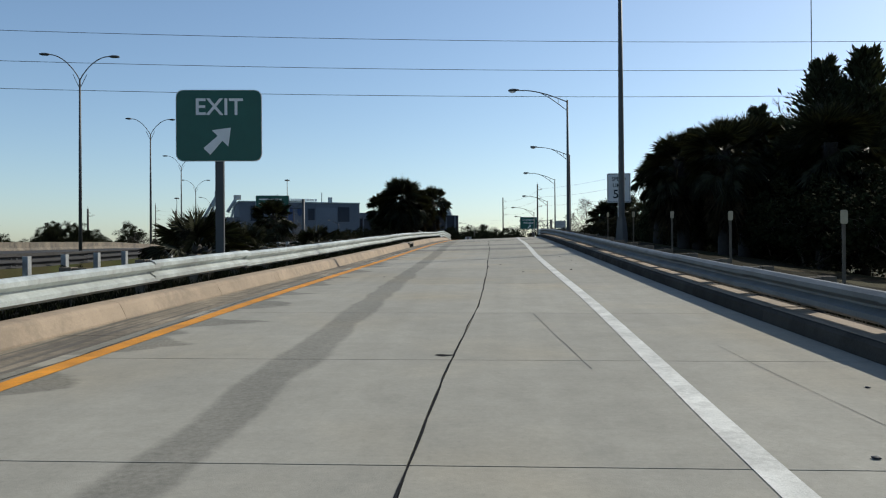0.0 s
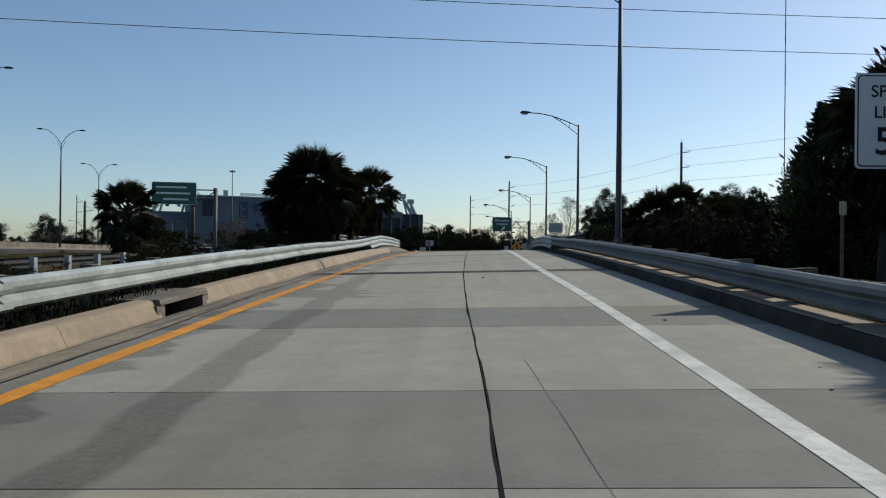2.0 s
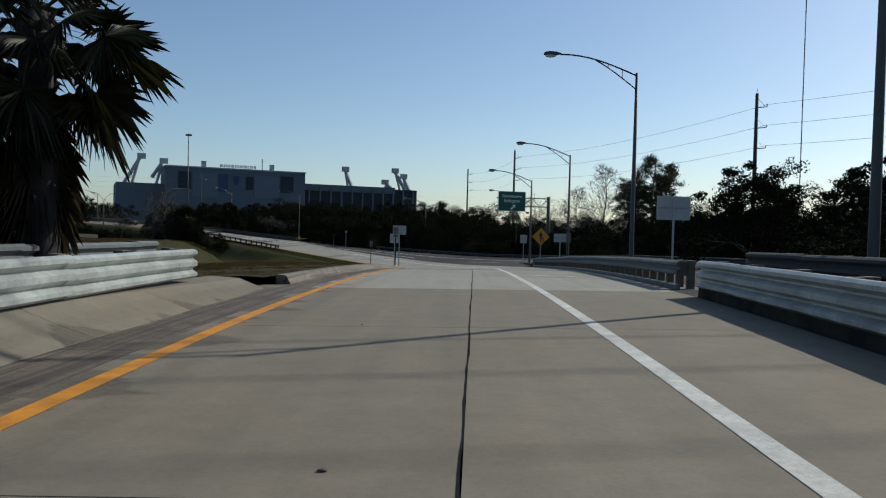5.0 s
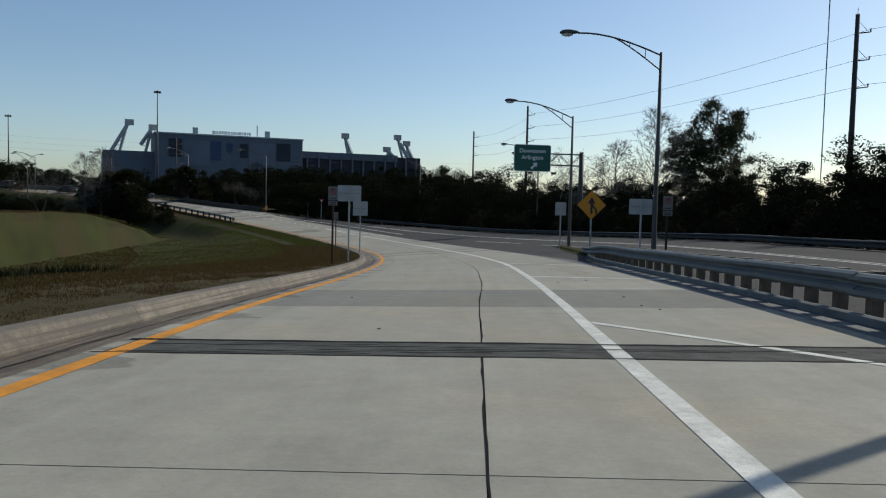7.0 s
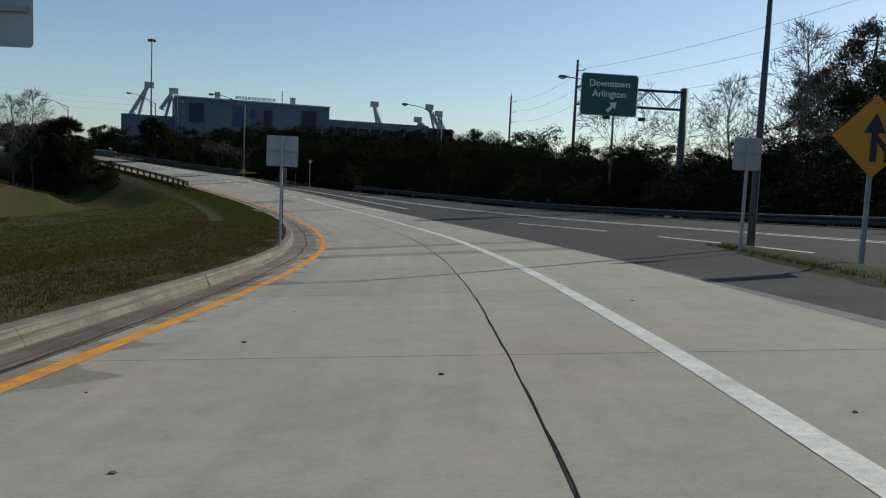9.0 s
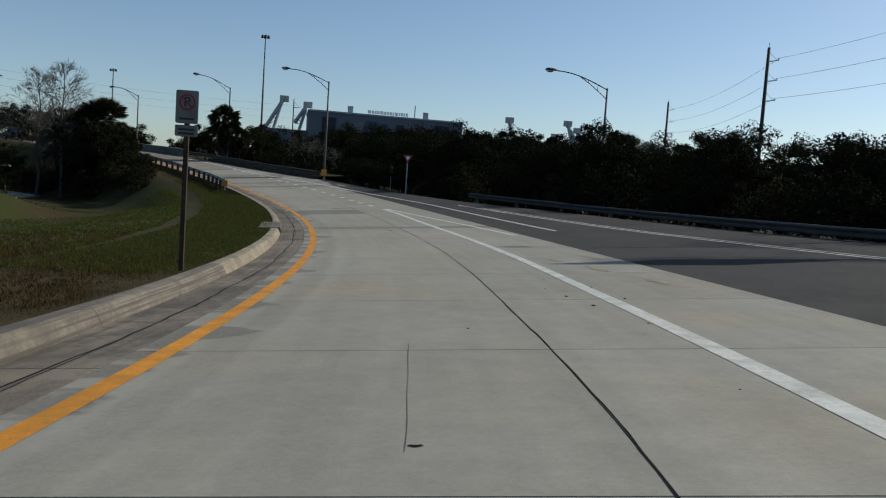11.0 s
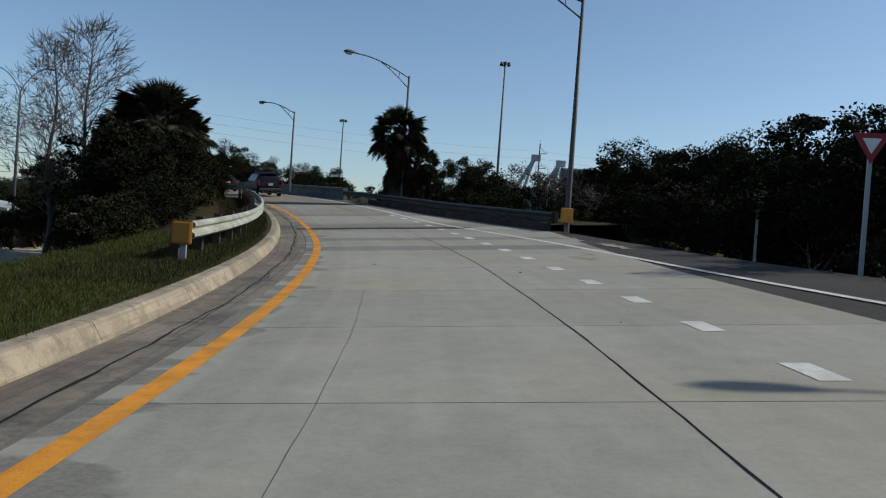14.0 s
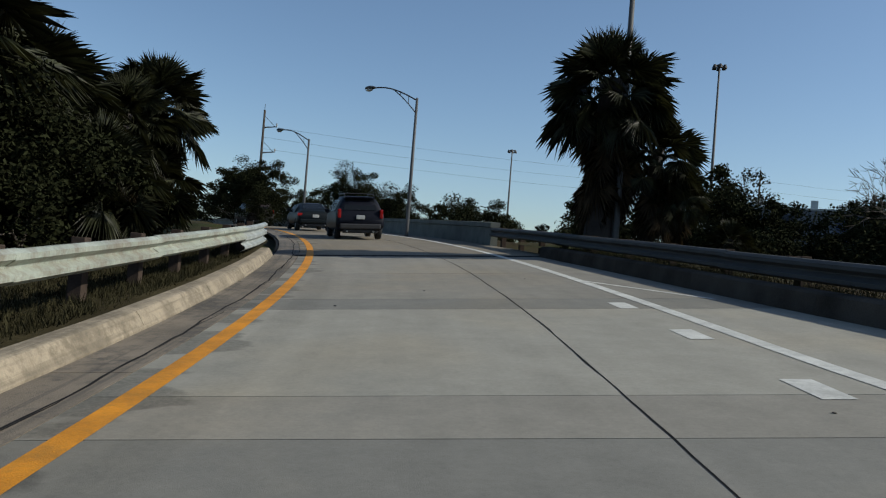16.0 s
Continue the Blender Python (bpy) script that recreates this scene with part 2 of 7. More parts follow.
M = {}
M["slab"] = concrete("slab_concrete", (0.259, 0.249, 0.212))
M["slab_new"] = concrete("slab_concrete_patch", (0.172, 0.168, 0.148))
M["slab_deck"] = concrete("bridge_deck_concrete", (0.18, 0.158, 0.122))
# near-black base colour carries the shade on the right-hand kerb faces
M["kerb_shade"] = material("kerb_concrete_shade_black", (0.055, 0.05, 0.044), 1.0, 0, 0.5, 1.8, 60, 0.6, "World", 0.1, 0.0)
M["slab_worn"] = concrete("worn_stained_concrete", (0.215, 0.203, 0.173))
M["gutter_tan"] = material("tan_gutter_concrete", (0.2, 0.165, 0.115), 0.9, 0, 0.45, 1.3, 60, 0.5, "World", 0.1)
M["slab_tan"] = concrete("tan_patch_concrete", (0.27, 0.235, 0.17))
M["grime"] = material("black_gutter_grime", (0.045, 0.042, 0.037), 0.95, 0, 0.5, 3.0, 40, 0.5, "World", spec=0.1)
M["parapet"] = material("parapet_concrete", (0.12, 0.13, 0.12), 0.95, 0, 0.3, 1.5, 40, 0.3, "World", 0.1, 0.1)
# darkened copy of the guardrail steel; shade is part of its base colour
M["galv_shade"] = material("galvanised_steel_shade_dark", (0.04, 0.044, 0.046), 0.8, 0.1, 0.3, 2.2, 40, 0.15, "World")
M["sand"] = material("drifted_sand", (0.30, 0.265, 0.205), 0.95, 0, 0.3, 2.5, 60, 0.5, "World", spec=0.1)
M["gutter"] = material("gutter_concrete", (0.15, 0.124, 0.092), 0.9, 0, 0.55, 0.9, 90, 0.5, "World", 0.12)
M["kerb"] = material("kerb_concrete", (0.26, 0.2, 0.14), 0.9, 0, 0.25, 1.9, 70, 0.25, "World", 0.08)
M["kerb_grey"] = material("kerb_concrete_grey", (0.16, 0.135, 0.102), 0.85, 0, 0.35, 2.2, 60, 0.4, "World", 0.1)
M["asphalt"] = material("asphalt", (0.04, 0.038, 0.037), 0.95, 0, 0.25, 0.5, 160, 0.7, "World", spec=0.2)
M["asphalt_old"] = material("asphalt_old", (0.1, 0.1, 0.1), 0.85, 0, 0.3, 0.7, 140, 0.7, "World")
M["patch"] = material("patch_asphalt", (0.066, 0.067, 0.062), 0.95, 0, 0.5, 4.0, 90, 0.8, "World", spec=0.15)
M["seal"] = material("joint_sealant", (0.011, 0.011, 0.012), 0.95, 0, 0.3, 6, 80, 0.4, "World", spec=0.08)
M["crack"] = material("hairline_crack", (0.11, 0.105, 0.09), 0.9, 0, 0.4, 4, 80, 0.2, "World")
M["yellow"] = material("yellow_line_paint", (0.53, 0.205, 0.005), 0.8, 0, 0.35, 3.0, 90, 0.3, "World")
M["white"] = material("white_line_paint", (0.5, 0.5, 0.46), 0.75, 0, 0.3, 3.0, 90, 0.3, "World")
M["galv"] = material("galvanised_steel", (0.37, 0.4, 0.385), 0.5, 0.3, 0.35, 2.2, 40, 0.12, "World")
M["galv_pale"] = material("galvanised_steel_rust_specked", (0.36, 0.39, 0.33), 0.55, 0.25, 0.35, 2.0, 30, 0.2, "World")
# greyer copy of galv, with the beams' unlit road side in its colour
M["galv_dull"] = material("galvanised_steel_dull_shade", (0.12, 0.132, 0.136), 0.65, 0.2, 0.3, 2.2, 40, 0.15, "World")
M["pole"] = material("pole_aluminium", (0.06, 0.062, 0.064), 0.6, 0.2, 0.12, 3.0, 30, 0.05)
M["post"] = material("timber_post", (0.12, 0.095, 0.07), 0.85, 0, 0.35, 6, 50, 0.4)
M["post_steel"] = material("steel_post", (0.30, 0.31, 0.31), 0.6, 0.4, 0.25, 5, 50, 0.2)
M["wood_pole"] = material("creosote_pole", (0.042, 0.035, 0.03), 0.85, 0, 0.3, 3, 30, 0.4)
M["dark_iron"] = material("dark_iron", (0.03, 0.03, 0.032), 0.6, 0.3, 0.2, 6, 40, 0.2)
M["lens"] = material("lamp_glass", (0.5, 0.5, 0.48), 0.25, 0, 0.1, 6, 40, 0.0)
M["sign_green"] = material("sign_green", (0.008, 0.085, 0.06), 0.45, 0, 0.12, 3, 60, 0.0)
M["sign_white"] = material("sign_white", (0.72, 0.72, 0.70), 0.5, 0, 0.08, 4, 60, 0.0)
M["sign_black"] = material("sign_black", (0.015, 0.015, 0.015), 0.5, 0, 0.1, 4, 60, 0.0)
# sign white greyed down, so the panels' shade sits in the base colour
M["sign_shade"] = material("sign_white_shade_grey", (0.15, 0.15, 0.14), 0.7, 0, 0.25, 4, 60, 0.0)
M["post_dark"] = material("dark_stained_post", (0.05, 0.036, 0.028), 0.9, 0, 0.35, 6, 50, 0.4, spec=0.15)
M["sign_back"] = material("sign_back_aluminium", (0.36, 0.37, 0.36), 0.55, 0.2, 0.15, 2, 60, 0.0)
M["sign_yellow"] = material("sign_yellow", (0.55, 0.22, 0.006), 0.5, 0, 0.08, 4, 60, 0.0)
M["sign_red"] = material("sign_red", (0.26, 0.012, 0.014), 0.5, 0, 0.08, 4, 60, 0.0)
M["amber"] = material("amber_reflector", (0.36, 0.16, 0.015), 0.6, 0, 0.2, 5, 60, 0.0)
M["faded_amber"] = material("faded_reflector", (0.4, 0.33, 0.22), 0.6, 0, 0.2, 5, 60, 0.0)
M["wire"] = material("cable", (0.02, 0.02, 0.02), 0.6, 0, 0.1, 3, 30, 0.0)
M["bark"] = material("bark", (0.085, 0.07, 0.055), 0.9, 0, 0.4, 5, 40, 0.8, "World")
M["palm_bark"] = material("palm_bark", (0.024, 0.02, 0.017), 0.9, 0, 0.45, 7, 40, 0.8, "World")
M["bare"] = material("bare_twigs", (0.075, 0.065, 0.056), 0.9, 0, 0.3, 5, 40, 0.3, "World")


def weather(m, dark, big=0.9, small=7.0, amount=0.75):
    """Lays ragged dirt over a plain material."""
    t = m.node_tree
    b = t.nodes["Principled BSDF"]
    base = b.inputs["Base Color"].links[0].from_socket
    geo = t.nodes.new("ShaderNodeNewGeometry")
    n1, n2 = node(t, "ShaderNodeTexNoise", Scale=big, Detail=8.0, Roughness=0.65), node(t, "ShaderNodeTexNoise", Scale=small, Detail=6.0, Roughness=0.7)
    for n in (n1, n2):
        t.links.new(geo.outputs["Position"], n.inputs["Vector"])
    ad = node(t, "ShaderNodeMath", operation="ADD")
    t.links.new(n1.outputs["Fac"], ad.inputs[0])
    t.links.new(n2.outputs["Fac"], ad.inputs[1])
    r = t.nodes.new("ShaderNodeMapRange")
    r.inputs["From Min"].default_value, r.inputs["From Max"].default_value, r.inputs["To Max"].default_value = 0.94, 1.2, amount
    t.links.new(ad.outputs[0], r.inputs["Value"])
    mx = node(t, "ShaderNodeMix", data_type="RGBA", blend_type="MIX")
    t.links.new(r.outputs["Result"], mx.inputs["Factor"])
    t.links.new(base, mx.inputs[6])
    mx.inputs[7].default_value = (*dark, 1)
    t.links.new(mx.outputs[2], b.inputs["Base Color"])


def streaked(m, dark, amount, across=26.0, along=0.22, lo=0.47, hi=0.58):
    """Grime drawn out along the road in long ragged streaks."""
    t = m.node_tree
    b = t.nodes["Principled BSDF"]
    base = b.inputs["Base Color"].links[0].from_socket
    uv = node(t, "ShaderNodeUVMap")
    uv.uv_map = "lane"
    st = node(t, "ShaderNodeVectorMath", operation="MULTIPLY")
    st.inputs[1].default_value = (across, along, 1)
    t.links.new(uv.outputs[0], st.inputs[0])
    n = node(t, "ShaderNodeTexNoise", Scale=1.0, Detail=5.0, Roughness=0.6)
    t.links.new(st.outputs[0], n.inputs["Vector"])
    r = t.nodes.new("ShaderNodeMapRange")
    r.inputs["From Min"].default_value, r.inputs["From Max"].default_value, r.inputs["To Max"].default_value = lo, hi, amount
    t.links.new(n.outputs["Fac"], r.inputs["Value"])
    mx = node(t, "ShaderNodeMix", data_type="RGBA", blend_type="MIX")
    t.links.new(r.outputs["Result"], mx.inputs["Factor"])
    t.links.new(base, mx.inputs[6])
    mx.inputs[7].default_value = (*dark, 1)
    t.links.new(mx.outputs[2], b.inputs["Base Color"])


M["kerb_warm"] = material("kerb_concrete_warm", (0.27, 0.225, 0.16), 0.9, 0, 0.3, 2.2, 60, 0.35, "World", 0.1)
M["gutter_brown"] = material("brown_gutter_concrete", (0.12, 0.092, 0.066), 0.9, 0, 0.5, 1.0, 60, 0.5, "World", 0.1)
weather(M["gutter_brown"], (0.045, 0.035, 0.027), 0.9, 7.0, 0.85)
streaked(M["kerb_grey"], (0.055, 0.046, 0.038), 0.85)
streaked(M["gutter_brown"], (0.04, 0.034, 0.028), 0.8, 14.0, 0.2)
streaked(M["gutter"], (0.05, 0.045, 0.04), 0.6, 12.0, 0.18, 0.5, 0.66)
streaked(M["gutter_tan"], (0.06, 0.055, 0.05), 0.8, 10.0, 0.22)
streaked(M["kerb_warm"], (0.12, 0.1, 0.07), 0.55, 16.0, 0.3, 0.5, 0.64)
weather(M["kerb_warm"], (0.1, 0.082, 0.055), 1.3, 9.0, 0.7)
weather(M["kerb"], (0.16, 0.125, 0.09), 1.1, 8.0, 0.6)
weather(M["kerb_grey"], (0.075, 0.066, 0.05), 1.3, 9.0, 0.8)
weather(M["gutter"], (0.05, 0.046, 0.04), 0.8, 6.0, 0.85)
weather(M["gutter_tan"], (0.07, 0.058, 0.042), 0.9, 7.0, 0.8)
weather(M["galv_pale"], (0.16, 0.1, 0.06), 2.2, 7.0, 0.55)
weather(M["galv"], (0.2, 0.2, 0.18), 1.5, 10.0, 0.5)
weather(M["yellow"], (0.22, 0.12, 0.02), 2.5, 18.0, 0.4)
weather(M["white"], (0.27, 0.265, 0.24), 2.5, 18.0, 0.55)
weather(M["asphalt"], (0.06, 0.057, 0.054), 0.6, 5.0, 0.5)


def leaf(name, col, var=0.5, rough=0.5, spec=0.18, through_light=0.0):
    m = material(name, col, rough, 0, 0.15, 1.2, 20, 0, "World", 0.12, spec)
    t = m.node_tree
    b = t.nodes["Principled BSDF"]
    base = b.inputs["Base Color"].links[0].from_socket
    geo = t.nodes.new("ShaderNodeNewGeometry")
    r = t.nodes.new("ShaderNodeMapRange")
    r.inputs["To Min"].default_value, r.inputs["To Max"].default_value = 1 - var, 1 + var
    t.links.new(geo.outputs["Random Per Island"], r.inputs["Value"])
    s = t.nodes.new("ShaderNodeVectorMath")
    s.operation = "SCALE"
    t.links.new(base, s.inputs[0])
    t.links.new(r.outputs["Result"], s.inputs["Scale"])
    t.links.new(s.outputs[0], b.inputs["Base Color"])
    if through_light:
        tr = t.nodes.new("ShaderNodeBsdfTranslucent")
        br = t.nodes.new("ShaderNodeVectorMath")
        br.operation = "MULTIPLY"
        br.inputs[1].default_value = (1.6, 1.55, 1.1)
        t.links.new(s.outputs[0], br.inputs[0])
        t.links.new(br.outputs[0], tr.inputs["Color"])
        ms = t.nodes.new("ShaderNodeMixShader")
        ms.inputs[0].default_value = through_light
        t.links.new(b.outputs[0], ms.inputs[1])
        t.links.new(tr.outputs[0], ms.inputs[2])
        t.links.new(ms.outputs[0], t.nodes["Material Output"].inputs["Surface"])
    return m


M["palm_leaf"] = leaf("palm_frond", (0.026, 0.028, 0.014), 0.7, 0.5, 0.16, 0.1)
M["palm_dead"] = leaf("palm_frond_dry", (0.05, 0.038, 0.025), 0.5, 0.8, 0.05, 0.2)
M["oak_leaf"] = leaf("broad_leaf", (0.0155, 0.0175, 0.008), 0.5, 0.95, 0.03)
M["pine_leaf"] = leaf("needle_leaf", (0.03, 0.036, 0.018), 0.5, 0.75, 0.15, 0.1)
M["scrub_leaf"] = leaf("scrub_leaf", (0.034, 0.031, 0.016), 0.5, 0.95, 0.04)
M["grass_green"] = leaf("fresh_grass_blade", (0.052, 0.064, 0.014), 0.4, 0.8, 0.1, 0.3)
M["straw_blade"] = leaf("straw_blade", (0.06, 0.042, 0.021), 0.5, 0.9, 0.05, 0.3)
M["grass_blade"] = leaf("grass_blade", (0.045, 0.05, 0.016), 0.5, 0.7, 0.1, 0.3)


# ---- lines along the road: station to offset ----
def line(*pairs):
    xs, ys = [p[0] for p in pairs], [p[1] for p in pairs]
    fine = np.arange(-40, 340.01, 1.0)
    v = np.interp(fine, xs, ys)
    k = np.hanning(9)
    k /= k.sum()
    v = np.convolve(np.pad(v, 4, mode="edge"), k, "valid")
    return lambda s: float(np.interp(s, fine, v))


YELLOW = line((-40, -3.5), (5.8, -3.43), (11.5, -3.34), (25.3, -2.92), (29.3, -2.86), (38, -2.75), (45, -2.66), (50, -2.62), (58, -2.54), (63, -2.52), (68, -2.58), (77, -2.95), (89, -3.18), (98, -3.22),
              (105, -3.4), (112, -3.27), (120, -3.1), (144, -2.23), (150, -2.14), (157, -2.11), (163, -2.06), (170, -1.96), (176, -1.87), (182, -1.79), (196, -1.76), (206, -1.74), (216, -1.9), (222, -1.93), (340, -1.84))
WHITE = line((-40, 1.2), (3.4, 1.35), (7.5, 1.5), (12, 1.62), (25, 1.7), (30.3, 1.8), (37, 1.86), (44, 1.79), (54, 1.81), (60, 1.87), (64, 1.84), (70, 1.64), (89, 1.3), (98, 1.24), (101, 1.24), (108, 1.38), (114, 1.57),
             (123, 1.98), (143.6, 2.3), (148.8, 2.44), (158, 2.49), (163, 2.62), (172, 2.74), (178, 2.76), (182, 2.93), (187, 3.02))
GORE = line((171, 4.6), (178, 4.05), (187, 3.1))
EDGE = line((150, 8.6), (158, 7.6), (165, 6.9), (173, 6.6), (190, 6.4), (200, 5.3), (204, 5.03), (208, 4.6), (212, 3.95), (217, 3.2), (222, 3.1), (228, 2.98), (340, 2.98))
JOINT = line((-40, -0.42), (4, -0.37), (6.7, -0.24), (10.5, -0.02), (17, 0.13), (26, 0.2), (31, 0.24), (40, 0.11), (53, 0.08), (58, 0.03), (63, 0.01), (97, 0.0), (105, 0.02), (110, 0.24), (113, 0.31), (119, 0.56), (143, 0.91),
             (150, 1.06), (157, 1.06), (163, 1.17), (170, 1.26), (176, 1.34), (183, 1.48), (196, 1.5), (203, 1.52), (216, 1.32), (340, 1.3))
KERB = line((-40, -4.5), (7, -4.4), (20, -3.75), (32, -3.45), (52, -3.45), (62, -3.75), (75, -4.0), (90, -4.05), (100, -4.1), (113, -3.85), (144, -3.28), (152, -3.25), (171, -2.99), (184, -2.82), (340, -2.82))
GUTTER = line((-40, -4.1), (7, -4.05), (20, -3.5), (32, -3.22), (52, -3.2), (70, -3.7), (90, -3.75), (100, -3.8), (112, -3.62), (143, -2.82), (151, -2.8), (171, -2.55), (184, -2.37), (340, -2.37))
KERB_R = line((-40, 3.25), (26, 3.3), (52, 3.22), (60, 3.22), (70, 3.3), (82, 3.7), (340, 3.7))
SLAB_R = line((-40, 3.24), (26, 3.29), (61, 3.25), (64, 3.45), (70, 3.65), (82, 4.2), (90, 4.2), (100, 4.2), (125, 4.4), (150, 4.6), (175, 4.9), (200, 4.9), (206, 5.4), (212, 6.4), (221, 5.25), (228, 4.6), (240, 4.3), (340, 4.3))
KERB_R3 = line((212, 6.2), (220, 4.84), (223.2, 4.5), (231, 3.98), (240, 3.85), (340, 3.85))
ASPHALT_R = line((70, 17.5), (130, 17.2), (145, 16.8), (160, 16.0), (167, 14.6), (183, 11.6), (192, 9.0), (202, 7.2), (213, 6.6))


RAIL_L = line((-40, -5.0), (7, -4.75), (20, -4.25), (32, -4.05), (52, -4.0), (60, -4.1), (70, -4.55), (81, -4.95))
RAIL_R = line((-40, 3.65), (30, 3.6), (52, 3.55), (61, 3.62), (70, 3.75), (82, 4.25))
RAIL_M = line((84, 4.5), (102, 4.7), (115, 4.95), (123.6, 5.5), (130, 7.0))
RAIL_L3 = line((199, -3.75), (206, -3.55), (218, -3.5), (224, -3.42), (230, -3.15), (240, -3.1))
RAIL_R3 = line((212, 6.75), (220, 5.36), (223.2, 5.0), (231, 4.48), (240, 4.35), (339, 4.35))


def at_v(s, off, up=0.0):
    return Vector(at(s, off, up))


def heading(s):
    return float(np.interp(s, ST, HD))


def frame_at(s, off=0.0, up=0.0, turn=0.0):
    """Upright pose at a station: y along the road, x to its right."""
    return Matrix.Translation(at(s, off, up)) @ Matrix.Rotation(heading(s) + radians(turn), 4, "Z")


def stations(s0, s1, step):
    n = max(1, int(round((s1 - s0) / step)))
    return [s0 + (s1 - s0) * i / n for i in range(n + 1)]


def strip(name, s0, s1, left, right, up, mat, parent=None, label="", step=1.0, cols=1, depth=0.0):
    """A sheet between two lines, level with the slab, closed downwards if it has depth."""
    ss = stations(s0, s1, step)
    vs, uv, fs = [], [], []
    for s in ss:
        a, b = left(s), right(s)
        for c in range(cols + 1):
            o = a + (b - a) * c / cols
            vs.append(at(s, o, up))
            uv.append((o - YELLOW(s), s))
    w = cols + 1
    for i in range(len(ss) - 1):
        for c in range(cols):
            fs.append((i * w + c, i * w + c + 1, (i + 1) * w + c + 1, (i + 1) * w + c))
    if depth:
        n = len(vs)
        rim = [c for c in range(w)] + [i * w + cols for i in range(1, len(ss))] + [(len(ss) - 1) * w + c for c in range(cols - 1, -1, -1)] + [i * w for i in range(len(ss) - 2, 0, -1)]
        for r in rim:
            vs.append((vs[r][0], vs[r][1], vs[r][2] - depth))
            uv.append(uv[r])
        for i in range(len(rim)):
            j = (i + 1) % len(rim)
            fs.append((rim[j], rim[i], n + i, n + j))
    return mesh(name, vs, fs, mat, parent, label, uvs=uv)


def sweep(name, s0, s1, base, profile, mat, parent=None, label="", step=1.0, closed=True, up=None, smooth=False):
    """A profile of (offset, height) carried along a line."""
    ss = stations(s0, s1, step)
    n = len(profile)
    vs, fs, uv = [], [], []
    run = [0.0]
    for p, q in zip(profile[:-1], profile[1:]):
        run.append(run[-1] + math.hypot(q[0] - p[0], q[1] - p[1]))
    for s in ss:
        o, u = base(s), (up(s) if up else 0.0)
        for p, d in zip(profile, run):
            vs.append(at(s, o + p[0], u + p[1]))
            uv.append((d, s))
    for i in range(len(ss) - 1):
        for k in range(n if closed else n - 1):
            j = (k + 1) % n
            fs.append((i * n + k, i * n + j, (i + 1) * n + j, (i + 1) * n + k))
    if closed:
        fs.append(tuple(range(n))[::-1])
        fs.append(tuple((len(ss) - 1) * n + k for k in range(n)))
    me = mesh(name, vs, fs, mat, parent, label, smooth=smooth, uvs=uv)
    bm = bmesh.new()
    bm.from_mesh(me.data)
    bmesh.ops.recalc_face_normals(bm, faces=bm.faces)
    bm.to_mesh(me.data)
    bm.free()
    return me


# ---- ground: one sheet to the horizon ----
def nearest(xs, ys):
    """Station and signed offset of many places."""
    cx, cy = CX[::4], CY[::4]
    s_out, o_out = np.empty(len(xs)), np.empty(len(xs))
    for a in range(0, len(xs), 4000):
        x, y = xs[a:a + 4000], ys[a:a + 4000]
        d = (x[:, None] - cx) ** 2 + (y[:, None] - cy) ** 2
        i = d.argmin(1) * 4
        h = HD[i]
        dx, dy = x - CX[i], y - CY[i]
        s_out[a:a + 4000] = ST[i] - dx * np.sin(h) + dy * np.cos(h)
        o_out[a:a + 4000] = np.where(dx * np.cos(h) + dy * np.sin(h) < 0, -1, 1) * np.sqrt(d.min(1))
    return s_out, o_out


def table(f, s):
    g = np.arange(-40, 341, 1.0)
    return np.interp(s, g, [f(v) for v in g])


def blend(a, b, t):
    t = np.clip(t, 0, 1)
    t = t * t * (3 - 2 * t)
    return a * (1 - t) + b * t


BASE_L, BASE_R = -2.2, -1.4


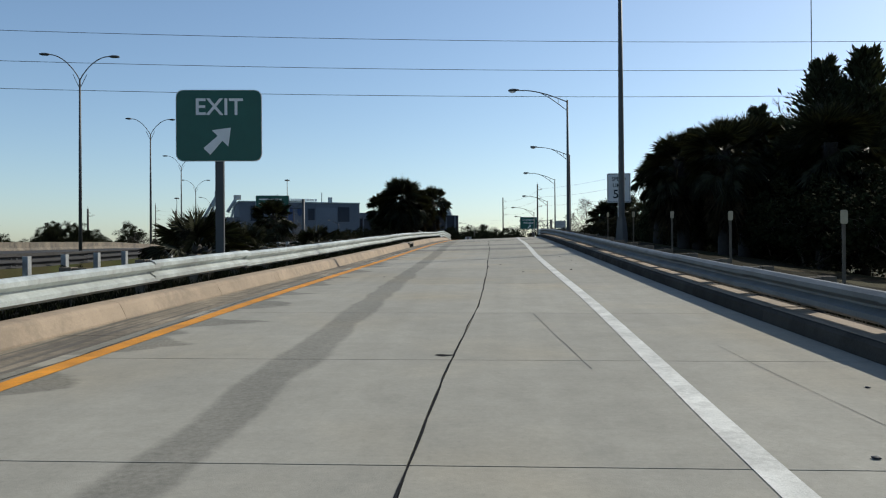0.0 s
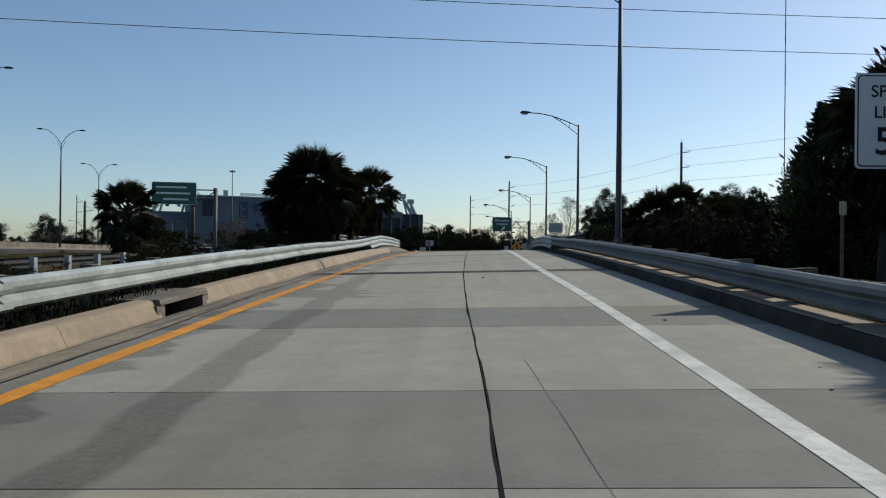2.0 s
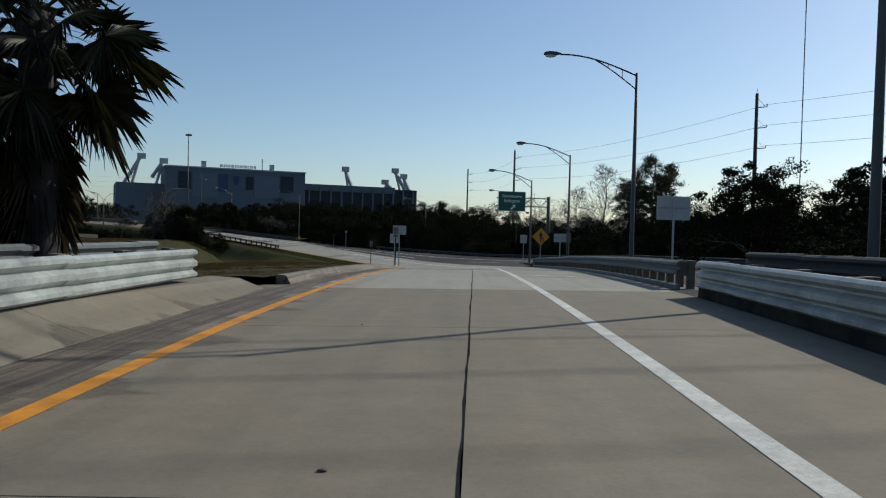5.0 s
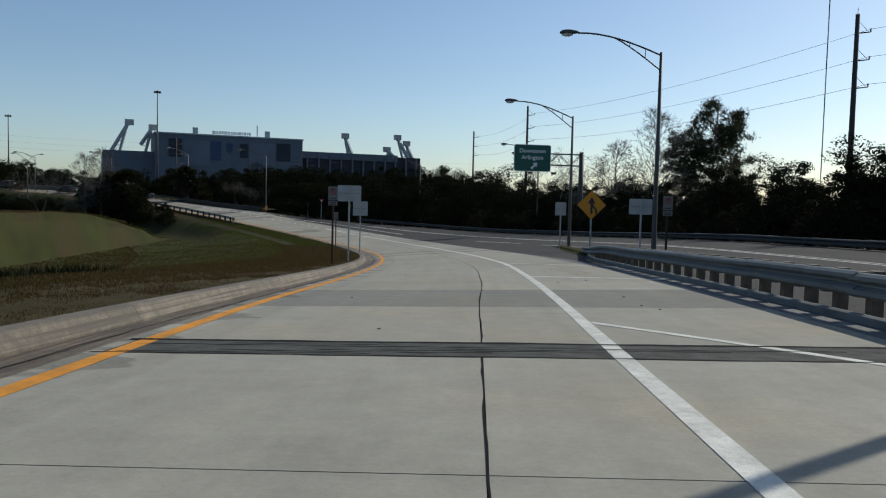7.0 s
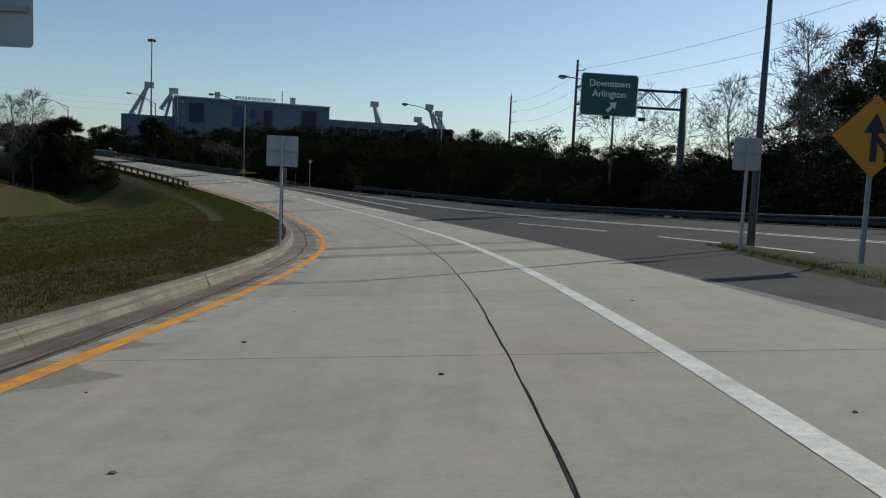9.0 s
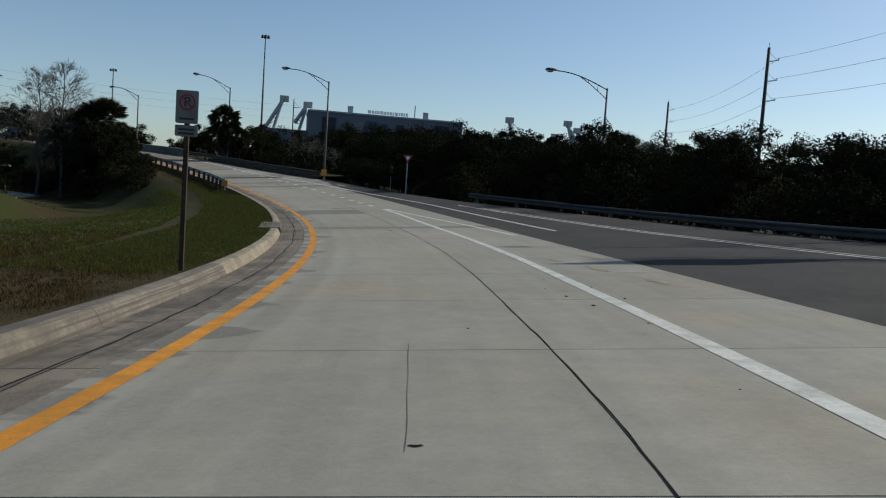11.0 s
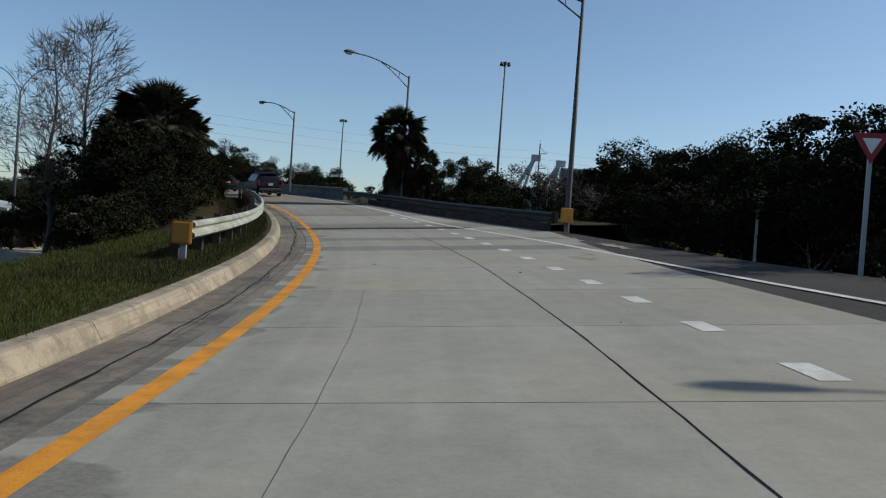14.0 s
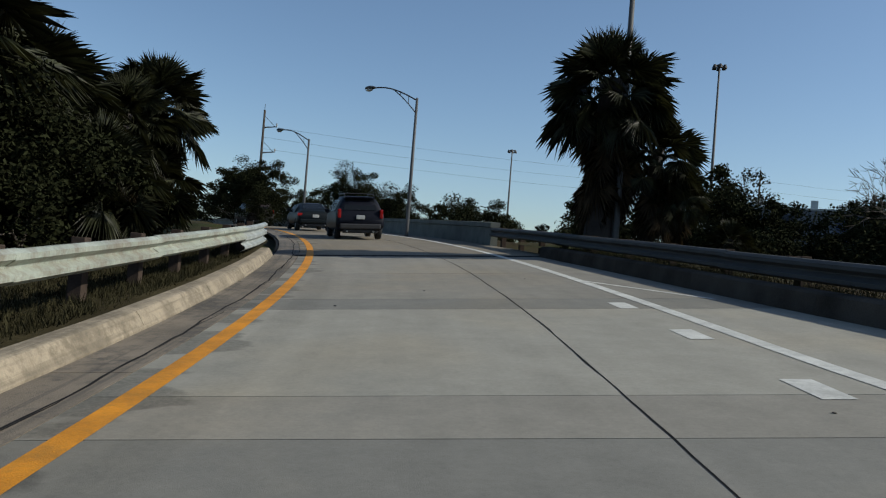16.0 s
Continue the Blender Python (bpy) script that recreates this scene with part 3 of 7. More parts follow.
def ground_z(xs, ys):
    xs, ys = np.asarray(xs, float), np.asarray(ys, float)
    s, off = nearest(xs, ys)
    s = np.clip(s, -40, 338)
    z0 = np.interp(s, ST, CZ)
    slope = -np.tan(np.interp(s, ST, BK))
    kl = table(KERB, s) - 1.6
    kr = np.where(s < 84, table(KERB_R, s) + 2.2, np.where(s < 213, table(ASPHALT_R, s), table(KERB_R3, s) + 1.8))
    ed_l, ed_r = z0 + kl * slope, z0 + kr * slope
    dl, dr = np.maximum(kl - off, 0), np.maximum(off - kr, 0)
    # left: behind the kerb
    grass = np.clip((s - 72) / 12, 0, 1)
    lip = blend(0.06, 0.17, grass) - 0.02
    zl = ed_l + lip - dl * blend(0.10, 0.035, grass)
    infield = np.clip((s - 118) / 30, 0, 1)
    ramp_up = np.clip((s - 203) / 10, 0, 1)
    steep = np.clip((s - 168) / 12, 0, 1)
    drop = np.clip((s - 184) / 8, 0, 1)
    zl = blend(zl, np.minimum(zl, BASE_L), (dl - blend(2.0, blend(3.0, 1.7, drop), grass)) / blend(16.0, blend(44.0, blend(blend(17.0, 8.0, steep), blend(7.5, 4.5, drop), np.maximum(ramp_up, drop)), infield), grass))
    # right
    lip_r = np.where(s < 84, -0.1, np.where(s < 213, -0.06, 0.10))
    zr = ed_r + lip_r - dr * 0.06
    zr = blend(zr, np.minimum(zr, BASE_R), (dr - 2.0) / 20.0)
    under = z0 + off * slope - 0.35
    z = np.where(off < kl, zl, np.where(off > kr, zr, under))
    # the mainline's embankment
    main = blend(0.0, 1.0, (48.0 - np.abs(xs + 44.0)) / 14.0) * blend(0.0, 1.0, (210 - ys) / 60.0) * np.clip((197 - ys) / 14.0, 0, 1) * (off < kl)
    zm = np.interp(ys, (-60, 60, 110, 170, 230), (-0.6, 1.35, 2.2, 2.0, 0.5)) - 0.35
    z = np.where((xs < -22) & (ys < 215), blend(z, np.maximum(zm, BASE_L), main), z)
    soft = 0.05 * np.sin(xs * 0.9 + 1.3 * np.sin(ys * 0.31)) * np.sin(ys * 0.77 + xs * 0.2) * np.clip(np.maximum(dl, dr) / 3, 0, 1)
    return z + soft


def spaced(lo, hi, fine_lo, fine_hi, step, grow=1.25):
    mid = list(np.arange(fine_lo, fine_hi + 0.01, step))
    d, v = step, fine_lo
    low = []
    while v > lo:
        d *= grow
        v -= d
        low.append(max(v, lo))
    d, v = step, fine_hi
    high = []
    while v < hi:
        d *= grow
        v += d
        high.append(min(v, hi))
    return np.array(low[::-1] + mid + high)


gx = spaced(-3200, 3200, -75, 60, 1.0)
gy = spaced(-1500, 4200, -30, 290, 1.25)
GX, GY = np.meshgrid(gx, gy)
GZ = ground_z(GX.ravel(), GY.ravel()).reshape(GX.shape)
far = np.clip((np.hypot(GX, GY - 130) - 320) / 200, 0, 1)
GZ = GZ * (1 - far) + (-2.0) * far
w = len(gx)
ii, jj = np.meshgrid(np.arange(len(gy) - 1), np.arange(w - 1), indexing="ij")
q = (ii * w + jj).ravel()
M["ground"] = material("ground_grass", (0.032, 0.036, 0.0105), 0.95, 0, 0.35, 0.35, 14, 0.6, "World", spec=0.1, bump_dist=0.06)


def grassy(m):
    """Winter turf: green and straw patches, a little bare soil."""
    t = m.node_tree
    b = t.nodes["Principled BSDF"]
    base = b.inputs["Base Color"].links[0].from_socket
    geo = t.nodes.new("ShaderNodeNewGeometry")
    n = node(t, "ShaderNodeTexNoise", Scale=0.16, Detail=7.0)
    t.links.new(geo.outputs["Position"], n.inputs["Vector"])
    r = t.nodes.new("ShaderNodeMapRange")
    r.inputs["From Min"].default_value, r.inputs["From Max"].default_value = 0.4, 0.62
    t.links.new(n.outputs["Fac"], r.inputs["Value"])
    mx = node(t, "ShaderNodeMix", data_type="RGBA", blend_type="MIX")
    t.links.new(r.outputs["Result"], mx.inputs["Factor"])
    t.links.new(base, mx.inputs[6])
    mx.inputs[7].default_value = (0.041, 0.031, 0.0155, 1)
    t.links.new(mx.outputs[2], b.inputs["Base Color"])


grassy(M["ground"])
# weedy soil, blackened to hold the shade under the guardrail beams
M["soil_shade"] = material("weedy_soil_shade_dark", (0.018, 0.016, 0.01), 0.95, 0, 0.5, 1.2, 14, 0.7, "World", spec=0.03, bump_dist=0.05)
M["dry_turf"] = material("dead_brown_turf", (0.044, 0.036, 0.0175), 0.95, 0, 0.4, 0.8, 16, 0.6, "World", spec=0.05, bump_dist=0.04)
ground = mesh("ground", np.stack([GX.ravel(), GY.ravel(), GZ.ravel()], 1).tolist(), np.stack([q, q + 1, q + w + 1, q + w], 1).tolist(), M["ground"], smooth=True)
tagged(ground, "rough winter grass, green with straw-brown patches", "ground", kind="structure")

# ---- verges: turf brought up to the kerbs ----
def verge(s0, s1, inner, outer, up, label, mat=None):
    ss = stations(s0, s1, 0.8)
    vs, fs = [], []
    cols = 6
    for s in ss:
        a, b = inner(s), outer(s)
        for c in range(cols + 1):
            o = a + (b - a) * c / cols
            p = at_v(s, o, up)
            g = float(ground_z([p.x], [p.y])[0]) + 0.04 if c == cols else 0.0
            if c == cols:
                p.z = g - 0.12
            else:
                p.z += 0.03 * math.sin(s * 1.7 + c * 2.1) * math.sin(s * 0.43 + c) * (c > 0)
            vs.append(p)
    w1 = cols + 1
    for i in range(len(ss) - 1):
        for c in range(cols):
            fs.append((i * w1 + c, i * w1 + c + 1, (i + 1) * w1 + c + 1, (i + 1) * w1 + c))
    return tagged(mesh("verge", vs, fs, mat or M["ground"], smooth=True), label, "verge", kind="structure")


verge(-38, 66, lambda s: KERB(s) - 0.32, lambda s: KERB(s) - 3.2, 0.13, "weedy strip behind the kerb, coloured dark for the shade under the beam", M["soil_shade"])
verge(83, 163, lambda s: KERB(s) - 0.32, lambda s: KERB(s) - 3.2, 0.195, "dead brown mown grass along the kerb", M["dry_turf"])
verge(163, 206, lambda s: KERB(s) - 0.32, lambda s: KERB(s) - 3.2, 0.195, "mown green grass verge along the kerb")
verge(206, 236, lambda s: KERB(s) - 0.32, lambda s: KERB(s) - 3.2, 0.195, "dry brown weedy verge below the guardrail", M["dry_turf"])
verge(-38, 62, lambda s: KERB_R(s) + 0.54, lambda s: KERB_R(s) + 3.4, 0.1, "weedy strip behind the outer kerb, coloured dark for the shade under the beam", M["soil_shade"])
verge(212, 236, lambda s: KERB_R3(s) + 0.27, lambda s: KERB_R3(s) + 3.4, 0.2, "sandy weedy verge beside the outer kerb")

# ---- asphalt ramp that joins from the right ----
side_road = tagged(strip("side_road", 74, 213, lambda s: SLAB_R(s) + 0.012, lambda s: max(ASPHALT_R(s), SLAB_R(s) + 0.4), -0.012, M["asphalt"], step=1.5, cols=3, depth=0.3),
                   "dark grey asphalt slip road merging beside the concrete lane", "road", kind="structure")
shoulder = tagged(strip("shoulder", 84, 136, lambda s: SLAB_R(s) + 0.02, lambda s: SLAB_R(s) + 0.02 + 1.0 * min(1, (136 - s) / 30), -0.004, M["asphalt_old"], step=1.5, depth=0.05),
                  "worn grey asphalt shoulder strip along the slab edge", "road", kind="structure")


def marking(name, s0, s1, centre, width, mat, label, up=0.004, step=1.0, broken=None):
    return tagged(strip(name, s0, s1, lambda s: centre(s) - width / 2, lambda s: centre(s) + width / 2, up, mat, step=step), label, "road marking", kind="structure")


side_lane = line((85, 12.0), (130, 12.6), (150, 11.9), (162, 10.75), (173, 9.4), (190, 7.8), (200, 6.4))
marking("lane_marking", 95, 189, side_lane, 0.13, M["white"], "thin white edge line on the asphalt slip road", -0.007)
marking("lane_marking", 95, 187, lambda s: side_lane(s) + 0.35, 0.1, M["white"], "faded second white line on the asphalt", -0.007)
for k in range(5):
    a = 100 + k * 12.2
    side_dash = line((85, 9.2), (130, 9.3), (151, 8.64), (158, 7.58), (164, 6.95), (172, 6.7))
    marking("lane_marking", a, a + 8.0, side_dash, 0.13, M["white"], "white dash on the asphalt slip road", -0.007)

# ---- concrete lane: slabs between joints ----
road = thing("concrete_road", Matrix.Identity(4), "pale grey concrete ramp lane of jointed slabs, patched and stained", "road", kind="structure")
JOINTS = [-40, -30, -20, -10, -4, 0.6, 3.8, 6.68, 10.05, 14.6, 19.4, 24.27, 28.0, 30.05, 31.9, 34.95, 36.7, 39.1, 43.2, 47.4, 51.4, 54.5, 55.5, 59.0, 62.9, 70, 76, 83, 89.7, 93.2, 96.6, 99.9, 100.7,
          104.6, 108.25, 111.27, 116, 121, 126, 131, 136, 140.1, 141.25, 142.85, 143.9, 145.0, 146.5, 149.3, 152.7, 156.2, 159.9, 163.4, 166.8, 170.1, 173.78, 174.83, 175.92, 176.9, 180.3, 183.74, 186.5, 188.0, 190.5, 193.6,
          196.85, 200.4, 203.57, 204.8, 206.1, 208.3, 209.3, 210.1, 213.35, 214.3, 216.2, 217.2, 221.8, 222.9, 227, 232.1, 240, 250, 262, 276, 290, 310, 339]
DARK = {30.05, 34.95, 54.5, 104.6, 140.1, 143.9, 174.83, 183.74, 204.8, 208.3, 214.3, 221.8}      # slabs of newer, darker concrete
GAP = 0.007
bed = tagged(strip("road_bed", -40, 339, lambda s: (KERB(s) - 0.1), lambda s: SLAB_R(s) - 0.05, -0.03, M["seal"], step=2.0, cols=2), "dark joint filler between the slabs", "road", kind="structure")
for a, b in zip(JOINTS[:-1], JOINTS[1:]):
    mat = M["slab_new"] if a in DARK else M["slab_tan"] if a == 173.78 else (M["slab_deck"] if 62 <= a < 83 or a >= 232 else (M["slab_worn"] if a == 216.2 or a >= 222.9 else M["slab"]))
    strip("slab", a + GAP, b - GAP, lambda s: YELLOW(s) - 0.28, lambda s: JOINT(s) - 0.006, 0.0, mat, road, step=1.2, cols=2, depth=0.03)
    mat = M["slab_new"] if a in DARK and a != 183.74 else (M["slab_deck"] if 62 <= a < 83 or a >= 232 else (M["slab_worn"] if a == 216.2 or a >= 222.9 else M["slab"]))
    strip("slab", a + GAP, b - GAP, lambda s: JOINT(s) + 0.006, lambda s: SLAB_R(s), 0.0, mat, road, step=1.2, cols=2, depth=0.03)
for a in np.arange(-40, 339, 6.0):
    strip("gutter_slab", a + GAP, min(a + 6.0, 339) - GAP, lambda s: KERB(s) + 0.004, lambda s: YELLOW(s) - 0.29, 0.0, M["gutter_tan"] if a < 62 else M["gutter_brown"] if a < 130 else M["gutter"], road, step=1.2, cols=1, depth=0.03)

rs = np.random.RandomState(4)


def wavy(base, amp, seed, freq=0.9):
    ph = np.random.RandomState(seed).rand(5) * 6.28
    return lambda s: base(s) + amp * (math.sin(freq * s + ph[0]) + 0.6 * math.sin(2.3 * freq * s + ph[1]) + 0.5 * math.sin(5.1 * freq * s + ph[2]) + 0.3 * math.sin(11 * freq * s + ph[3]))


def seal_line(s0, s1, base, width, amp, seed, label="dark wavy sealed joint in the slabs", mat=None, up=0.003):
    f = wavy(base, amp, seed)
    g = wavy(lambda s: width, width * 0.18, seed + 50, 3.0)
    tagged(strip("joint_seal", s0, s1, lambda s: f(s) - abs(g(s)) / 2, lambda s: f(s) + abs(g(s)) / 2, up, mat or M["seal"], step=0.3), label, "road joint", kind="structure")


seal_line(-10, 338, JOINT, 0.014, 0.008, 3)
seal_line(22, 62, lambda s: GUTTER(s) + 0.12, 0.022, 0.02, 5)
seal_line(2, 24, lambda s: YELLOW(s) - 0.14, 0.014, 0.02, 11)
seal_line(88, 300, GUTTER, 0.03, 0.02, 7, "black grime along the cracked gutter joint", M["grime"], 0.0022)
seal_line(88, 300, GUTTER, 0.014, 0.02, 7)
for a0 in np.arange(90, 232, 4.3):
    seal_line(a0, a0 + 2.6, lambda s: GUTTER(s) + 0.035, 0.011, 0.02, int(a0))
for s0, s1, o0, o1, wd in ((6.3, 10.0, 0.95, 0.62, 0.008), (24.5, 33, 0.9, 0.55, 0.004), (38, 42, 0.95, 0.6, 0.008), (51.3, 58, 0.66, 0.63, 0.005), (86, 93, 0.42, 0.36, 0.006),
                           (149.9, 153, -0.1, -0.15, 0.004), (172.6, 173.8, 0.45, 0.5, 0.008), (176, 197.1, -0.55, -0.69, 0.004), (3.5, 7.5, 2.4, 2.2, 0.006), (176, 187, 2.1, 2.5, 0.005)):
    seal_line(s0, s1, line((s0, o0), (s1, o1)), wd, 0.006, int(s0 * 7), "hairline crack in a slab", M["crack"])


def cross_seal(s, o0, o1, width, skew=0.0, mat=None, label="dark sealed joint across the lane", amp=0.01, seed=1, up=0.0035):
    n = 40
    ph = np.random.RandomState(seed).rand(4) * 6.28
    vs, uv = [], []
    for i in range(n + 1):
        o = o0 + (o1 - o0) * i / n
        c = s + skew * (o - o0) + amp * (math.sin(o * 2 + ph[0]) + 0.7 * math.sin(o * 5.3 + ph[1]))
        wv = width + min(width, 0.06) * (0.3 * math.sin(o * 3.1 + ph[2]) + 0.25 * math.sin(o * 9 + ph[3]))
        for e in (-1, 1):
            vs.append(at(c + e * wv / 2, o, up))
            uv.append((o, c))
    fs = [(2 * i, 2 * i + 2, 2 * i + 3, 2 * i + 1) for i in range(n)]
    return tagged(mesh("joint_seal", vs, fs, mat or M["seal"], uvs=uv), label, "road joint", kind="structure")


cross_seal(43.65, -3.2, 3.0, 0.07, 0, seed=2, up=0.005)
cross_seal(44.25, -3.2, 3.0, 0.04, 0, seed=3, up=0.005)
cross_seal(43.95, -3.2, 3.2, 0.52, 0, M["patch"], "grey asphalt patch strip across the lane", 0.015, 14)
for k in range(7):
    cross_seal(43.77 + 0.07 * k, -3.1 + 0.4 * (k % 3), -1.2 + 0.9 * (k % 4), 0.018, 0, None, "black streak in the patched joint", 0.006, 20 + k, 0.006)
cross_seal(100.74, -3.5, 4.0, 0.1, 0, seed=5, up=0.005)
cross_seal(99.9, -3.5, 4.0, 0.035, 0, seed=55, up=0.005)
for k in range(6):
    cross_seal(100.0 + 0.11 * k, -3.3 + 0.9 * (k % 4), -1.0 + 1.1 * (k % 5), 0.02, 0, None, "black streak in the patched joint", 0.012, 120 + k, 0.006)
cross_seal(100.31, -3.4, 4.0, 0.8, 0, M["patch"], "grey asphalt patch strip across the lane", 0.015, 6)
cross_seal(213.8, -2.3, 3.9, 0.9, 0, M["patch"], "grey asphalt patch strip across the lane", 0.02, 9)
for k in range(18):
    cross_seal(213.42 + 0.045 * k, -2.2 + 0.83 * (k % 7), -1.2 + 0.83 * (k % 7) + 0.5 * (k % 3), 0.05, 0, None, "black streak in the patched joint", 0.008, 60 + k, 0.006)
cross_seal(213.36, -2.3, 3.6, 0.03, 0, seed=15, up=0.005)
cross_seal(232.2, -2.3, 4.2, 0.5, 0, seed=12, label="dark bridge expansion joint")
cross_seal(62.9, -3.2, 3.0, 0.08, 0, seed=13)
for sd, a0, a1 in ((-1, lambda s: -5.3, lambda s: KERB(s) - 0.004 if s > 65.6 else KERB(s) - 0.34), ):
    tagged(strip("deck_shoulder", 65.6, 84, a0, a1, -0.004, M["slab_deck"], step=1.2, depth=0.3), "brown-stained concrete shoulder of the bridge deck", "road", kind="structure")
for k, (s, o, r, flat) in enumerate(((150.0, -0.05, 0.04, 0.5), (6.9, -0.3, 0.09, 0.5), (58.0, -0.5, 0.06, 0.5), (187.6, 1.0, 0.62, 0.13))):
    vs = [at(s + r * math.sin(a) * flat * (1 + 0.4 * math.sin(3 * a + k)), o + r * math.cos(a), 0.0035) for a in np.linspace(0, 6.28, 18, endpoint=False)]
    tagged(mesh("tar_spot", vs, [tuple(range(18))], M["seal"]), "black tar spot on the concrete", "stain", kind="structure")

# ---- sand drifted onto the concrete ----
def sand_patch(s, o, length, wide, seed, up=0.0036):
    """Grains and small blots, thick in the middle and thin at the rim."""
    r = np.random.RandomState(seed)
    n = int(30 + 90 * length * wide)
    vs, fs = [], []
    for k in range(n):
        a, d = r.uniform(0, 6.28), abs(r.normal()) * 0.45
        ps, po = s + length / 2 * d * math.sin(a), o + wide / 2 * d * math.cos(a)
        size = r.uniform(0.02, 0.11) * max(0.3, 1 - 0.55 * d)
        st, z = len(vs), up + 0.0004 * (k % 7)
        for i in range(7):
            b = 2 * math.pi * i / 7
            q = size * r.uniform(0.55, 1.25)
            vs.append(at(ps + 1.6 * q * math.sin(b), po + q * math.cos(b), z))
        fs.append(tuple(range(st, st + 7)))
    return tagged(mesh("sand_patch", vs, fs, M["sand"]), "thin drift of tan sand on the roadway", "sand", kind="structure")


for k, (s, o, a, b) in enumerate(((208.6, 5.75, 3.6, 0.5), (205.6, 6.0, 2.6, 0.55), (210.6, 5.5, 1.6, 0.3), (202.4, 4.1, 1.3, 0.7), (203.4, 4.5, 0.8, 0.25), (116.0, 3.0, 1.5, 0.5), (114.4, 3.05, 1.2, 0.7), (117.4, 3.2, 1.0, 0.35), (118.6, 3.3, 1.1, 0.3), (115.1, 3.4, 0.8, 0.3), (120.0, 3.4, 0.9, 0.25), (160.6, 3.6, 1.8, 0.3), (158.4, 3.9, 1.6, 0.25), (162.6, 3.3, 1.0, 0.2), (163.5, 4.3, 2.2, 0.25), (171.8, 4.75, 1.8, 0.2))):
    sand_patch(s, o, a, b, 300 + k)

# ---- painted lines ----
marking("yellow_line", -40, 339, YELLOW, 0.185, M["yellow"], "solid yellow edge line, worn and dirty")
marking("white_line", 120, 186.8, WHITE, 0.2, M["white"], "solid white edge line on concrete")
marking("white_line", -40, 120, WHITE, 0.165, M["white"], "solid white edge line on concrete")
marking("gore_line", 171, 186.8, GORE, 0.15, M["white"], "white gore line closing to a point")
marking("edge_line", 173, 339, EDGE, 0.17, M["white"], "white edge line on the outer side", 0.005)
for k in range(16):
    a = float(np.interp(k, (0, 4, 7, 9, 13, 14, 20), (188.9, 197.5, 204.3, 208.6, 217.05, 219.45, 233.5)))
    o = float(np.interp(a, (189, 198, 204, 217), (2.88, 2.83, 2.8, 2.7)))
    tagged(strip("dotted_line", a, a + 0.62, lambda s, o=o: o - 0.12, lambda s, o=o: o + 0.12, 0.0045, M["white"], step=0.3), "short white dash of the lane-drop line", "road marking", "lane-drop dashes", "structure")
for s0, s1 in ((91.9, 90.0), (102.6, 98.6), (113.2, 111.2), (122.8, 117.6), (225.6, 222.8)):
    o0 = WHITE(s0) + 0.1 if s0 < 200 else EDGE(s0)
    o1 = o0 + (2.9 if s0 < 200 else 1.2)
    vs = [at(s0 + (s1 - s0) * i / 8 + e, o0 + (o1 - o0) * i / 8, 0.0045) for i in range(9) for e in (-0.11, 0.11)]
    tagged(mesh("gore_chevron", vs, [(2 * i, 2 * i + 2, 2 * i + 3, 2 * i + 1) for i in range(8)], M["white"]), "slanted white gore bar", "road marking", kind="structure")

# ---- kerbs ----
INLETS = ((36.0, 37.6), (172.6, 175.9))


def kerb_run(s0, s1, mat, h, label, piece=3.05):
    k = thing("kerb", Matrix.Identity(4), label, "kerb", kind="structure")
    prof = [(0.0, -0.05), (0.0, 0.02), (-0.07, h - 0.05), (-0.10, h - 0.012), (-0.14, h), (-0.30, h + 0.005), (-0.33, h - 0.02), (-0.33, -0.1)]
    a = s0
    while a < s1 - 0.1:
        b = min(a + piece, s1)
        for i0, i1 in INLETS:
            if a < i1 and b > i0:
                if a < i0:
                    b = i0
                else:
                    a, b = i1, i1 + 1.6
        sweep("kerb_block", a + 0.004, b - 0.004, KERB, prof, mat, k, step=1.1)
        a = b
    return k


kerb_run(-12, 65.5, M["kerb"], 0.215, "buff concrete kerb with a sloped face below the guardrail")
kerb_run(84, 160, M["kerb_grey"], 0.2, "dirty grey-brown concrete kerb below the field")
kerb_run(160, 232, M["kerb_warm"], 0.2, "weathered grey concrete kerb holding back the grass")
for i0, i1 in INLETS:
    n = thing("kerb_inlet", Matrix.Identity(4), "concrete kerb inlet with a dark slot and stained lid", "drain", kind="structure")
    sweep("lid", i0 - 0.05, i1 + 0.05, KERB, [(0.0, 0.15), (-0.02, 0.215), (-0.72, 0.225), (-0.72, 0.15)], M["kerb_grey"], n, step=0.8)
    sweep("throat", i0, i1, KERB, [(-0.5, -0.12), (-0.5, 0.15), (-0.56, 0.15), (-0.56, -0.12)], M["dark_iron"], n, step=0.8)
    sweep("apron", i0, i1, KERB, [(0.25, 0.003), (0.0, -0.02), (-0.5, -0.12), (-0.5, -0.16), (0.25, -0.1)], M["gutter"], n, step=0.8)
    for e in (i0, i1):
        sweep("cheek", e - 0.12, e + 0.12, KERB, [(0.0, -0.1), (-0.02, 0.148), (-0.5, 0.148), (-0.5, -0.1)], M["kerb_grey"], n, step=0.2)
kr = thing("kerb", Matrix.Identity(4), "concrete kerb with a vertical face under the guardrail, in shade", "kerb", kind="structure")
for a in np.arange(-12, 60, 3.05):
    sweep("kerb_block", a + 0.004, a + 3.046, KERB_R, [(0.0, -0.05), (0.02, 0.12), (0.05, 0.15), (0.53, 0.15), (0.55, 0.13), (0.55, -0.1)], M["kerb_shade"], kr, step=1.1, up=lambda s: -0.17 * min(1, max(0, (s - 55.5) / 5)))
